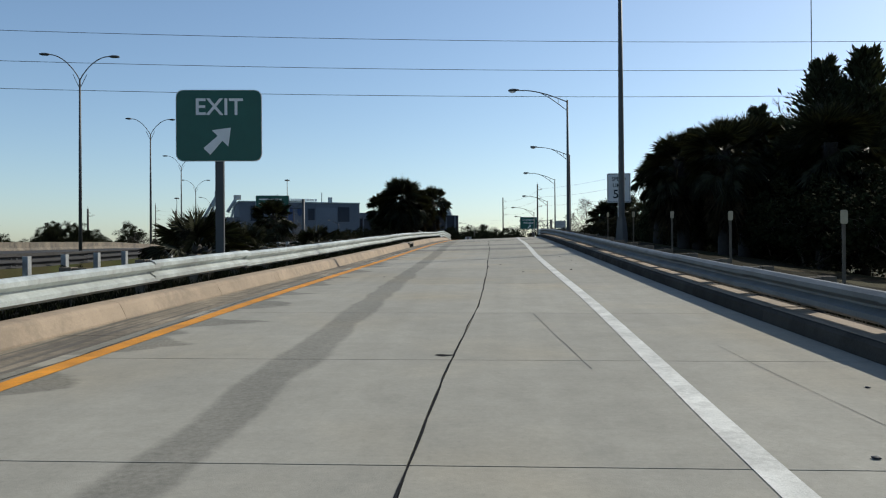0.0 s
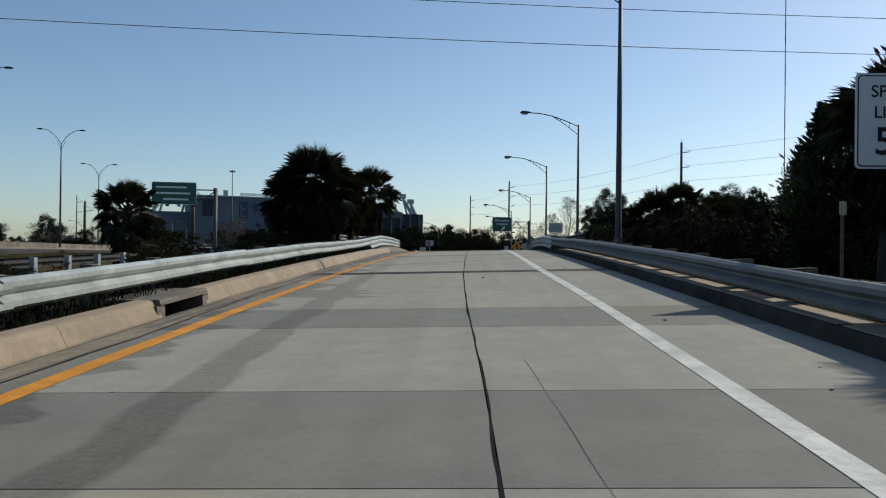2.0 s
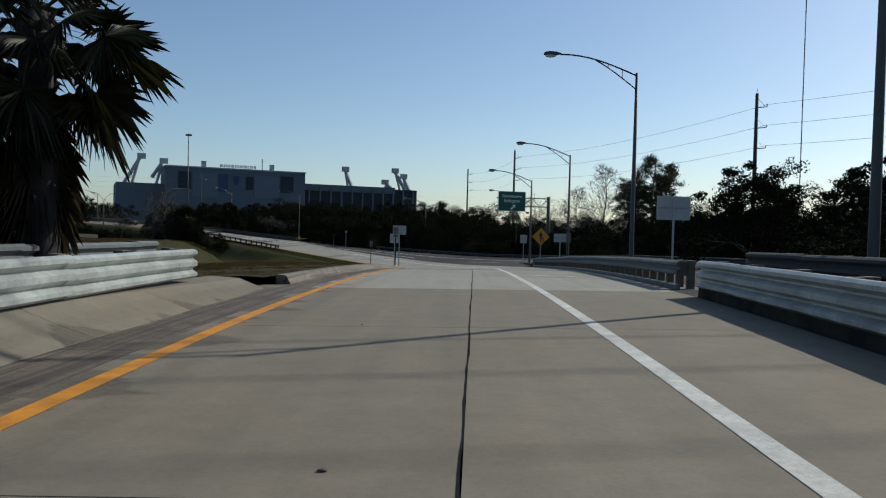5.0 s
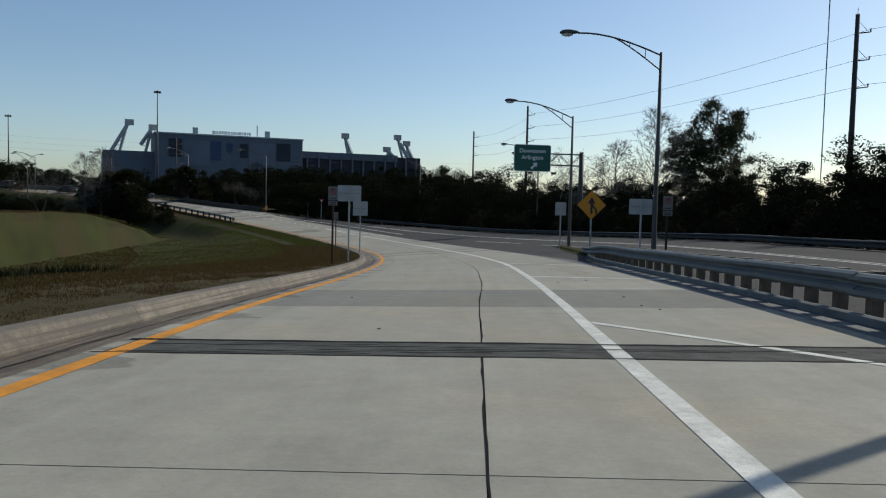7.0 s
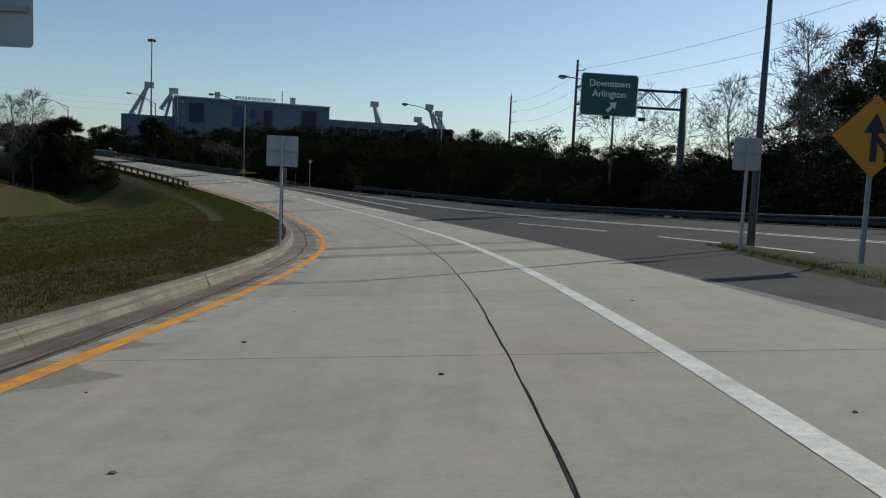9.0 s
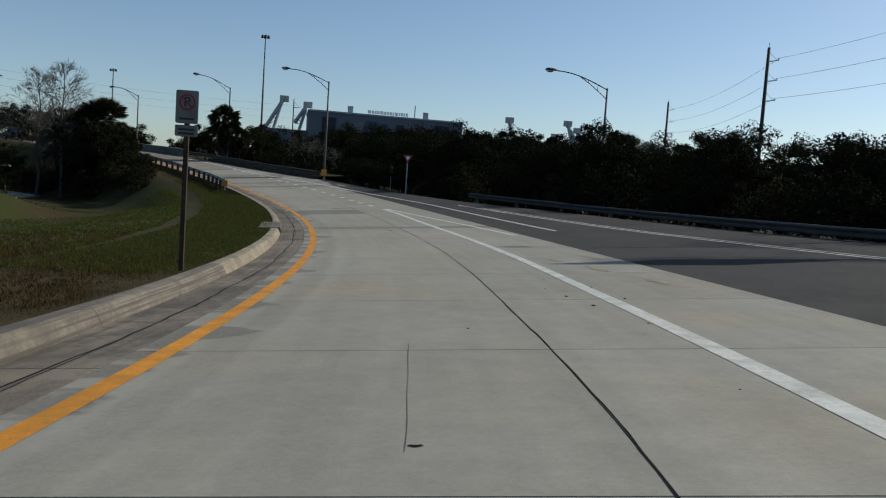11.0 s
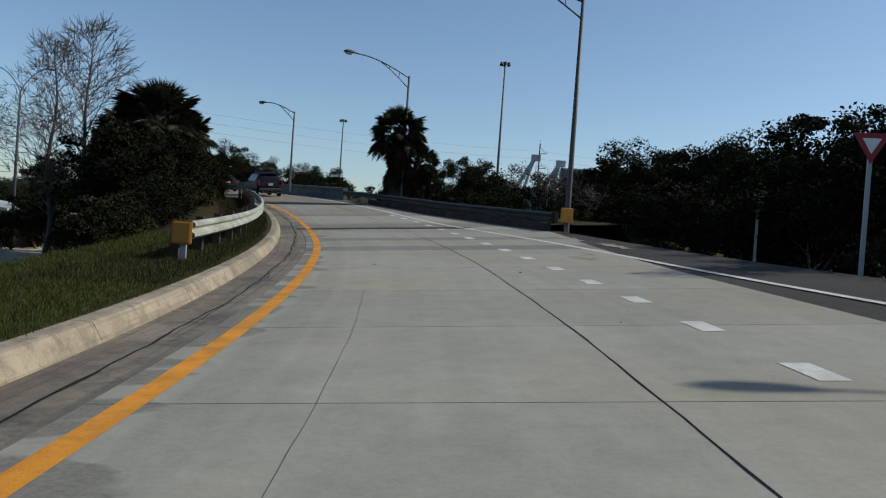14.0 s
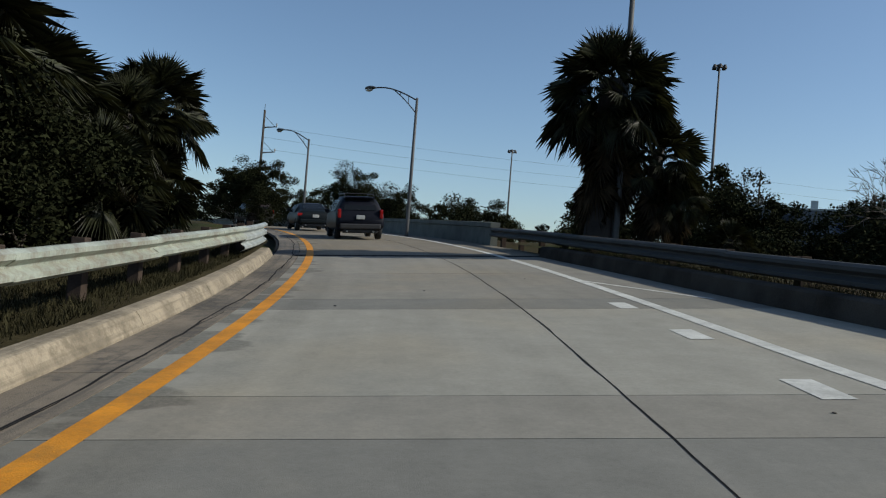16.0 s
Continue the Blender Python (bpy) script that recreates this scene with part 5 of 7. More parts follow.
def delineator(s, o, top, label):
    q = at(s, o, 0)
    z0 = float(ground_z([q[0]], [q[1]])[0])
    t = thing("delineator", Matrix.Translation((q[0], q[1], 0)) @ Matrix.Rotation(heading(s), 4, "Z"), label, "marker post", "roadside markers")
    part("post", box((-0.025, 0.0, z0 - 0.3), (0.025, 0.03, top), 0.004), M["post"], t)
    face_plate(t, "reflector", 0.11, 0.22, 0.03, M["faded_amber"], -0.012, 0.0, 0, top - 0.1, "amber reflector plate")


for s, o, h in ((12.6, 5.7, 1.2), (18.6, 5.8, 1.2), (24.8, 5.9, 1.2), (31.4, 5.9, 1.2), (39.2, 6.0, 1.2)):
    delineator(s, o, at(s, o, 0)[2] + h + 0.1, "amber roadside marker on a thin post behind the guardrail")


def overhead_sign(x, y, z, turn, w, h, label, rows=(), words=(), arr=None, pole_dx=4.4):
    t = thing("overhead_sign", sign_pose(x, y, 0, turn), label, "overhead sign")
    face_plate(t, "border", w, h, 0.2, M["sign_white"], 0.0, 0.02, 0, z)
    face_plate(t, "panel", w - 0.1, h - 0.1, 0.17, M["sign_green"], -0.012, 0.004, 0, z)
    for text, size, dz in words:
        writing("letters", text, size, M["sign_white"], t, pose(0, -0.016, z + dz))
    bars(t, [(cx, z + cz, bw, bh) for cx, cz, bw, bh in rows], w, h, M["sign_white"])
    if arr:
        arrow(t, arr[0], z + arr[1], arr[2], M["sign_white"], -0.018, 45)
    z0 = float(ground_z([x + pole_dx * math.cos(radians(turn))], [y + pole_dx * math.sin(radians(turn))])[0])
    part("column", tube([(pole_dx, 0.5, z0 - 0.5), (pole_dx, 0.5, z + 0.75)], 0.24, 14), M["pole"], t, smooth=True)
    tr = part("truss", tube([(-w / 2, 0.35, z + 0.5), (pole_dx, 0.35, z + 0.5)], 0.06, 6), M["pole"], t)
    for dy, dz in ((0.35, -0.6), (0.85, 0.5), (0.85, -0.6)):
        part("chord", tube([(-w / 2, dy, z + dz), (pole_dx, dy, z + dz)], 0.06, 6), M["pole"], tr)
    n = 6
    for k in range(n):
        xa, xb = -w / 2 + (pole_dx + w / 2) * k / n, -w / 2 + (pole_dx + w / 2) * (k + 1) / n
        for dy in (0.35, 0.85):
            part("web", tube([(xa, dy, z - 0.6 if k % 2 else z + 0.5), (xb, dy, z + 0.5 if k % 2 else z - 0.6)], 0.035, 5), M["pole"], tr)
    for lx in (-0.12 * w, 0.5 * w):
        part("light_bar", tube([(lx, -0.9, z - h / 2 - 0.12), (lx, 0.4, z - h / 2 + 0.1)], 0.03, 6), M["pole"], t)
        part("sign_light", box((lx - 0.2, -1.1, z - h / 2 - 0.28), (lx + 0.2, -0.75, z - h / 2 - 0.06), 0.06), M["dark_iron"], t)
    return t


overhead_sign(18.83, 169.1, 7.66, 8, 3.72, 2.6, "green overhead direction sign on a trussed cantilever with white words", words=(("Downtown", 0.58, 0.68), ("Arlington", 0.58, 0.05)), arr=(0.2, -0.72, 0.85), pole_dx=5.2)
overhead_sign(-25.6, 119.5, 8.9, 8, 5.0, 2.6, "wide green motorway sign far off with three faded lines", rows=((-0.3, 0.7, 3.4, 0.2), (-0.1, 0.0, 3.8, 0.2), (0.2, -0.7, 2.8, 0.2)), pole_dx=4.6)

# merging traffic diamond
dm = thing("merge_warning_sign", sign_pose(16.54, 133.9, 0.2, -3), "yellow diamond merge warning sign with a black arrow", "road sign")
part("panel", slab_poly([(0, 3.84), (-0.76, 3.08), (0, 2.32), (0.76, 3.08)], -0.004, 0.006), M["sign_yellow"], dm)
part("symbol", slab_poly([(-0.06, 2.62), (0.06, 2.62), (0.06, 3.15), (0.2, 3.15), (0, 3.52), (-0.2, 3.15), (-0.06, 3.15)], -0.012, -0.006), M["sign_black"], dm)
part("symbol_branch", slab_poly([(0.05, 2.98), (0.2, 2.80), (0.2, 2.62), (0.3, 2.62), (0.3, 2.84), (0.05, 3.12)], -0.012, -0.006), M["sign_black"], dm)
z0 = float(ground_z([16.85], [134.3])[0])
sign_post(dm, 0, -0.6, 3.2, w=0.04)


def sign_rear(x, y, z, w, h, label, z0=-0.6, turn=0.0, two=False):
    t = thing("sign_back", sign_pose(x, y, 0, turn), label, "road sign", "signs seen from behind")
    face_plate(t, "panel", w, h, 0.05, M["sign_back"], 0.02, 0.03, 0, z)
    part("stiffener", box((-w / 2 + 0.05, -0.01, z - 0.03), (w / 2 - 0.05, 0.02, z + 0.03)), M["post_steel"], t)
    part("post", box((-0.035, -0.06, z0), (0.035, -0.01, z + h / 2), 0.004), M["sign_back"], t)
    return t


sign_rear(16.22, 124.0, 3.27, 0.92, 0.62, "blank grey back of a rectangular sign on a post", 0.2, -3)
sign_rear(15.61, 137.5, 3.02, 0.62, 0.75, "blank grey back of a small sign beside the lamp", -0.5, -3)
sign_rear(14.4, 94.6, 4.62, 1.2, 0.86, "pale grey back of a wide sign before the trees", 1.5, -6)
sign_rear(4.38, 126.55, 3.54, 1.0, 0.68, "blank aluminium back of a sign on the grass", 0.6, 0)
sign_rear(3.87, 142.75, 2.71, 0.92, 0.9, "grey back of a square sign on a thin post", -0.6, 4)


def no_parking(x, y, z, turn, base, label, post_mat):
    t = thing("no_parking_sign", sign_pose(x, y, 0, turn), label, "road sign")
    face_plate(t, "panel", 0.34, 0.5, 0.03, M["sign_shade"], -0.004, 0.004, 0, z)
    face_plate(t, "lower_panel", 0.34, 0.17, 0.02, M["sign_shade"], -0.004, 0.004, 0, z - 0.36)
    bars(t, [(0, z - 0.34, 0.24, 0.03), (0, z - 0.40, 0.24, 0.03), (0, z - 0.18, 0.22, 0.03)], 0, 0, M["sign_black"], -0.008)
    bm = bmesh.new()
    ring = [(math.cos(a), math.sin(a)) for a in np.linspace(0, 2 * math.pi, 25)[:-1]]
    va = [bm.verts.new((0.125 * c, -0.008, z + 0.07 + 0.125 * s)) for c, s in ring]
    vb = [bm.verts.new((0.1 * c, -0.008, z + 0.07 + 0.1 * s)) for c, s in ring]
    for i in range(24):
        j = (i + 1) % 24
        bm.faces.new((va[i], va[j], vb[j], vb[i]))
    part("ring", bm, M["sign_red"], t)
    writing("letter", "P", 0.2, M["sign_black"], t, pose(0, -0.008, z + 0.07))
    part("slash", box((-0.11, -0.012, -0.011), (0.11, -0.010, 0.011), m=Matrix.Translation((0, 0, z + 0.07)) @ Matrix.Rotation(radians(45), 4, "Y")), M["sign_red"], t)
    part("post", box((-0.035, 0.01, base), (0.035, 0.07, z + 0.25), 0.005), post_mat, t)
    return t


no_parking(4.14, 121.8, 3.5, 0, 0.6, "white no-parking sign on a dark timber post in the grass", M["post_dark"])
no_parking(15.95, 119.9, 3.42, 0, 0.2, "white no-parking sign on a dark post in the shade of trees", M["post_dark"])
no_parking(1.05, 157.0, 1.95, 12, -0.9, "white no-parking sign on a dark post beside the kerb", M["post_dark"])
yd = thing("yield_sign", sign_pose(-4.9, 200.2, 0, 18), "red and white triangular yield sign on a pale post", "road sign")
zy = 2.95
part("panel", slab_poly([(-0.34, zy + 0.2), (0, zy - 0.39), (0.34, zy + 0.2)], -0.004, 0.006), M["sign_red"], yd)
part("inner_panel", slab_poly([(-0.17, zy + 0.1), (0, zy - 0.2), (0.17, zy + 0.1)], -0.010, -0.005), M["sign_white"], yd)
part("post", box((-0.04, 0.01, -0.8), (0.04, 0.08, zy + 0.2), 0.005), M["sign_back"], yd)
sign_rear(-7.5, 206.3, 2.15, 0.32, 0.5, "small white sign on a thin post near the yield sign", -0.7, 18)
# orange end marker on the outer guardrail and a cabinet at the lamp
om = thing("end_marker", Matrix.Translation((-13.95, 209.2, 0)) @ Matrix.Rotation(heading(212.4), 4, "Z"), "weathered orange object marker beside the lamp pole", "marker")
part("panel", box((-0.23, -0.04, 1.36), (0.22, 0.0, 1.88), 0.02), M["amber"], om)
part("post", box((-0.05, 0.0, 0.2), (0.05, 0.08, 1.85), 0.005), M["post"], om)
om2 = thing("end_marker", Matrix.Translation(at(199.4, -3.8, 0)) @ Matrix.Rotation(heading(199.4), 4, "Z"), "orange reflective marker on the guardrail nose", "marker")
part("panel", box((-0.2, -0.05, 0.52), (0.14, 0.0, 0.92), 0.04), M["amber"], om2)
part("post", box((-0.05, 0.0, -0.1), (0.05, 0.08, 0.9), 0.005), M["post_steel"], om2)

# ---- stadium on the skyline ----
M["stad_wall"] = material("stadium_cladding", (0.105, 0.125, 0.16), 0.7, 0, 0.12, 0.05, 1, 0, "World", spec=0.2)
M["stad_glass"] = material("stadium_glass", (0.02, 0.028, 0.045), 0.4, 0, 0.2, 0.1, 1, 0, "World", spec=0.2)
M["stad_steel"] = material("stadium_steel", (0.3, 0.35, 0.37), 0.5, 0.1, 0.1, 0.1, 1, 0, "World")
M["stad_dark"] = material("stadium_concrete", (0.035, 0.039, 0.05), 0.8, 0, 0.2, 0.08, 1, 0, "World", spec=0.1)
M["stad_panel"] = material("stadium_banner_cloth", (0.125, 0.15, 0.19), 0.8, 0, 0.15, 0.08, 1, 0, "World", spec=0.1)
M["stad_blue"] = material("stadium_blue_banner", (0.05, 0.075, 0.15), 0.8, 0, 0.15, 0.08, 1, 0, "World", spec=0.1)
a, b = Vector((-152, 594, 0)), Vector((-65, 628, 0))
turn = math.degrees(math.atan2(b.y - a.y, b.x - a.x))
length = (b - a).length
st = thing("stadium", Matrix.Translation(a) @ Matrix.Rotation(radians(turn), 4, "Z"), "large grey-blue stadium with light gantries, far beyond the trees", "stadium")
part("tower_block", box((0, 0, -2), (length, 40, 41.3), 0.3), M["stad_wall"], st)
part("roof_edge", box((-0.5, -0.5, 41.3), (length + 0.5, 40.5, 42.2), 0.1), M["stad_steel"], st)
for x0, x1, z0, z1 in ((8, 16, 27, 38.5), (52, 57, 28, 37), (76, 85, 27, 38.5)):
    part("window_bay", box((x0, -0.4, z0), (x1, 0.3, z1)), M["stad_glass"], st)
part("banner", box((34, -0.5, 26), (40, -0.2, 38)), M["stad_blue"], st)
part("banner", box((17, -0.5, 22), (33, -0.2, 38)), M["stad_panel"], st)
part("banner", box((58, -0.5, 22), (75, -0.2, 38)), M["stad_panel"], st)
part("shield", slab_poly([(43.6, 37), (43.6, 33), (45.5, 30.5), (47.4, 33), (47.4, 37)], -0.6, -0.3), M["stad_blue"], st)
for x in (23, 69):
    part("roof_sign_frame", box((x, 4, 42.2), (x + 3.2, 5, 46.4)), M["stad_steel"], st)
lx = 35
for wdt in (2.0, 1.2, 1.2, 1.3, 2.0, 1.2, 1.2, 1.4, 0.9, 2.0, 0.8, 1.2, 0.8, 1.4):
    part("roof_letter_bar", box((lx, 3, 42.8), (lx + wdt, 3.4, 44.8)), M["sign_white"], st)
    lx += wdt + 0.45
part("roof_mast", tube([(64, 5, 42), (64, 5, 50)], 0.35, 6), M["stad_steel"], st)
part("bowl_wall", box((length, 6, -2), (length + 88, 60, 33.5), 0.3), M["stad_dark"], st)
for k in range(11):
    part("bowl_column", box((length + 4 + 8 * k, 4.6, -2), (length + 5.0 + 8 * k, 6.2, 33)), M["stad_wall"], st)
part("upper_band", box((length, 5.2, 30), (length + 70, 6.6, 34.6)), M["stad_wall"], st)
part("left_bowl", box((-30, 8, -2), (0, 60, 30), 0.3), M["stad_wall"], st)


def gantry(x, z0, dx, z1):
    g = part("light_gantry", tube([(x, 10, z0), (x + dx, 10, z1)], 1.3, 6), M["stad_steel"], st)
    part("gantry_tie", tube([(x + dx * 0.35, 10, z0 - 6), (x + dx * 0.9, 10, z1 - 2.5)], 0.9, 6), M["stad_steel"], g)
    for k in range(5):
        f = k / 5
        part("web", tube([(x + dx * f, 10, z0 + (z1 - z0) * f), (x + dx * (f * 0.55 + 0.4), 10, z0 - 6 + (z1 - z0 + 3.5) * (f * 0.55 + 0.4))], 0.25, 5), M["stad_steel"], g)
    part("lamp_bank", box((x + dx - 2.2, 9, z1 - 1.5), (x + dx + 3.2, 11, z1 + 2.2), 0.3, None), M["sign_back"], g)


gantry(-26, 28, 11, 47.5)
gantry(-8, 34, 7, 45.0)
gantry(length + 38, 33, -6, 46.5)
gantry(length + 82, 30, -11, 47.5)
gantry(length + 86, 28, -8, 43.5)
gantry(length + 70, 33, -7, 38.5)


# ---- plants ----
def leaf_mesh(name, tris_v, mat, parent, label="", per=4, faces=((0, 1, 2), (0, 2, 3))):
    """Many small folded leaves: an (n, per, 3) array of corners, each leaf its own island."""
    v = np.asarray(tris_v, float).reshape(-1, 3)
    n = len(v) // per
    f = (np.arange(n)[:, None, None] * per + np.array(faces)[None]).reshape(-1, len(faces[0]))
    me = bpy.data.meshes.new(name)
    me.vertices.add(len(v))
    me.vertices.foreach_set("co", v.ravel())
    me.loops.add(f.size)
    me.loops.foreach_set("vertex_index", f.ravel())
    me.polygons.add(len(f))
    me.polygons.foreach_set("loop_start", np.arange(len(f)) * f.shape[1])
    me.polygons.foreach_set("loop_total", np.full(len(f), f.shape[1]))
    me.materials.append(mat)
    me.update()
    me.validate()
    ob = new(name, me)
    ob.parent = parent
    if label:
        tagged(ob, label)
    return ob


def unit(a):
    return a / np.maximum(np.linalg.norm(a, axis=-1, keepdims=True), 1e-9)


def leaves_at(centres, size, r, flat=0.4, stretch=1.8):
    """A folded leaf of four corners at each centre, turned at random."""
    n = len(centres)
    ax = unit(r.normal(size=(n, 3)) * (1, 1, flat + 0.3))
    up = unit(np.cross(ax, r.normal(size=(n, 3))))
    sz = size * r.uniform(0.55, 1.35, (n, 1))
    side = np.cross(ax, up)
    return np.stack([centres - ax * sz * stretch / 2, centres + side * sz * 0.5 + up * sz * 0.12, centres + ax * sz * stretch / 2, centres - side * sz * 0.5 + up * sz * 0.12], 1)


def fan_frond(r, origin, azim, elev, petiole, radius, droop, n=36):
    """A costapalmate fan: stalk and pleated leaflets. Returns stalk points and leaflets (n, 4, 3)."""
    d = np.array([math.cos(azim) * math.cos(elev), math.sin(azim) * math.cos(elev), math.sin(elev)])
    tip = origin + d * petiole - np.array([0, 0, droop * petiole * 0.35])
    d2 = unit(d * 1.0 - np.array([0, 0, droop * 0.8]))
    side = unit(np.cross(d2, [0, 0, 1.0]))
    nor = np.cross(side, d2)
    roll = r.normal(0, 0.55)
    side, nor = side * math.cos(roll) + nor * math.sin(roll), nor * math.cos(roll) - side * math.sin(roll)
    out = []
    for k in range(n):
        a = radians(-118 + 236 * k / (n - 1)) + r.uniform(-0.04, 0.04)
        L = radius * (0.72 + 0.28 * math.cos(a * 0.7)) * r.uniform(0.9, 1.08)
        e = unit(d2 * math.cos(a) + side * math.sin(a) + nor * (0.10 - 0.32 * abs(math.sin(a))))
        wd = unit(np.cross(e, nor)) * L * 0.025
        mid = tip + e * L * 0.55
        end = tip + e * L - np.array([0, 0, L * (0.06 + 0.42 * droop) * r.uniform(0.5, 1.5)])
        out.append([tip, mid + wd + nor * 0.01, end, mid - wd + nor * 0.01])
    return [origin, (origin + tip) / 2 + np.array([0, 0, 0.04]), tip], out


def palm(name, height, crown, seed, label, fronds=46, trunk_r=0.17, skirt=10, group="cabbage palms"):
    r = np.random.RandomState(seed)
    t = thing(name, Matrix.Identity(4), label, "palm tree", group)
    pts, rad = [], []
    bend = r.uniform(-0.25, 0.25, 2)
    h = max(height - crown * 0.75, 0.3)
    for k in range(9):
        f = k / 8
        pts.append((bend[0] * f * f, bend[1] * f * f, -0.4 + (h + 0.4) * f))
        rad.append(trunk_r * (1.25 - 0.4 * f + 0.35 * max(0, f - 0.75)))
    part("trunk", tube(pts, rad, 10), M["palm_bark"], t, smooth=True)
    top = np.array(pts[-1])
    for i in range(fronds + skirt):
        dead = i >= fronds
        f = (i + 0.5) / fronds
        elev = radians(r.uniform(-75, -50)) if dead else radians(82 - 125 * f ** 0.9) + r.uniform(-0.25, 0.25)
        az = i * 2.39996 + r.uniform(-0.3, 0.3)
        pet = crown * r.uniform(0.42, 0.66) * (0.6 if dead else 1 - 0.35 * max(0.0, math.sin(elev)))
        stalk, lv = fan_frond(r, top + np.array([0, 0, -0.3 * min(f, 1.2) - (r.uniform(0, 0.38) * h if dead else 0)]), az, elev, pet, crown * r.uniform(0.36, 0.48), 0.9 if dead else 0.08 + 0.62 * f * f)
        q = [Vector(v) for v in stalk]
        sd = (q[2] - q[0]).cross(Vector((0, 0, 1)))
        sd = sd.normalized() * 0.02 if sd.length > 1e-4 else Vector((0.02, 0, 0))
        quads = lv + [[q[0] - sd, q[0] + sd, q[1] + sd * 0.8, q[1] - sd * 0.8], [q[1] - sd * 0.8, q[1] + sd * 0.8, q[2] + sd * 0.5, q[2] - sd * 0.5]]
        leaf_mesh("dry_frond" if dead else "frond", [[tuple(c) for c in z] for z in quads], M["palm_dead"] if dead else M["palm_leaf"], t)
    # old leaf bases on the trunk
    bm = bmesh.new()
    for k in range(int(22 * h)):
        f = k / (22 * h)
        if f < 0.35:
            continue
        a = k * 2.4
        p = Vector(pts[0]).lerp(Vector(pts[-1]), f) + Vector((bend[0] * (f * f - f), bend[1] * (f * f - f), 0))
        o = Vector((math.cos(a), math.sin(a), 0))
        q = p + o * trunk_r * 0.85
        add_tube(bm, [q, q + o * 0.1 + Vector((0, 0, 0.16))], [0.045, 0.02], 4)
    tagged(part("boot_cover", bm, M["palm_bark"], t), kind="stuff")
    return t


def grow(r, bm, p, d, length, radius, level, tips, splits=3, spread=0.6, sides=6, lean=0.12):
    """Limbs that fork; their ends are gathered in tips."""
    q, e = Vector(p), Vector(d).normalized()
    pts, rad = [q.copy()], [radius]
    for k in range(3):
        e = (e + Vector(r.normal(size=3)) * lean).normalized()
        q = q + e * length / 3
        pts.append(q.copy())
        rad.append(radius * (1 - 0.16 * (k + 1)))
    add_tube(bm, pts, rad, sides, level == 0)
    if level == 0:
        tips.append((np.array(q), np.array(e)))
        return
    for k in range(splits):
        s = e.orthogonal().normalized()
        s.rotate(Matrix.Rotation(2 * math.pi * (k + r.uniform(0, 0.7)) / splits, 3, e))
        n = (e + s * spread * r.uniform(0.6, 1.3)).normalized()
        i = 3 if k == 0 else r.randint(2, 4)
        grow(r, bm, pts[i], n, length * r.uniform(0.62, 0.82), max(rad[i] * 0.72, 0.012), level - 1, tips, splits, spread, max(3, sides - 1), lean)


def broadleaf(name, seed, label, height=8.0, width=6.0, leaves=5200, leaf_size=0.17, mat="oak_leaf", category="tree", group="roadside trees", low=0.18, trunk=0.16):
    r = np.random.RandomState(seed)
    t = thing(name, Matrix.Identity(4), label, category, group)
    bm, tips = bmesh.new(), []
    for k in range(3 if low < 0.1 else 1):
        d = (r.uniform(-0.3, 0.3), r.uniform(-0.3, 0.3), 1)
        grow(r, bm, (r.uniform(-0.2, 0.2), r.uniform(-0.2, 0.2), -0.3), d, height * 0.32, trunk, 3, tips, 3, 0.75)
    part("trunk", bm, M["bark"], t, smooth=True)
    P = np.array([q[0] for q in tips])
    c = np.array([0, 0, height * (0.5 + low / 2)])
    # clumps at the limb ends and over an uneven shell
    ph = r.uniform(0, 6.28, 6)
    u = unit(r.normal(size=(70, 3)))
    bump = 1 + 0.18 * np.sin(3 * np.arctan2(u[:, 1], u[:, 0]) + ph[0]) + 0.15 * np.sin(5 * u[:, 2] * 2 + ph[1]) + r.uniform(-0.22, 0.12, 70)
    shell = c + u * bump[:, None] * np.array([width / 2, width / 2, height * (1 - low) / 2]) * r.uniform(0.55, 1.0, (70, 1))
    P = np.concatenate([P * np.array([width / max(2.5, np.ptp(P[:, 0])), width / max(2.5, np.ptp(P[:, 1])), 1]), shell])
    P = P[P[:, 2] > height * low * 0.6]
    P[:, 2] = np.minimum(P[:, 2], height * 0.97)
    n = leaves
    which = r.randint(0, len(P), n)
    rad = height * 0.085 * r.uniform(0.6, 1.5, len(P))
    pos = P[which] + unit(r.normal(size=(n, 3))) * (r.uniform(0, 1, (n, 1)) ** 0.5) * rad[which][:, None] * np.array([1.2, 1.2, 0.8])
    tagged(leaf_mesh("crown", leaves_at(pos, leaf_size, r), M[mat], t), kind="stuff")
    return t


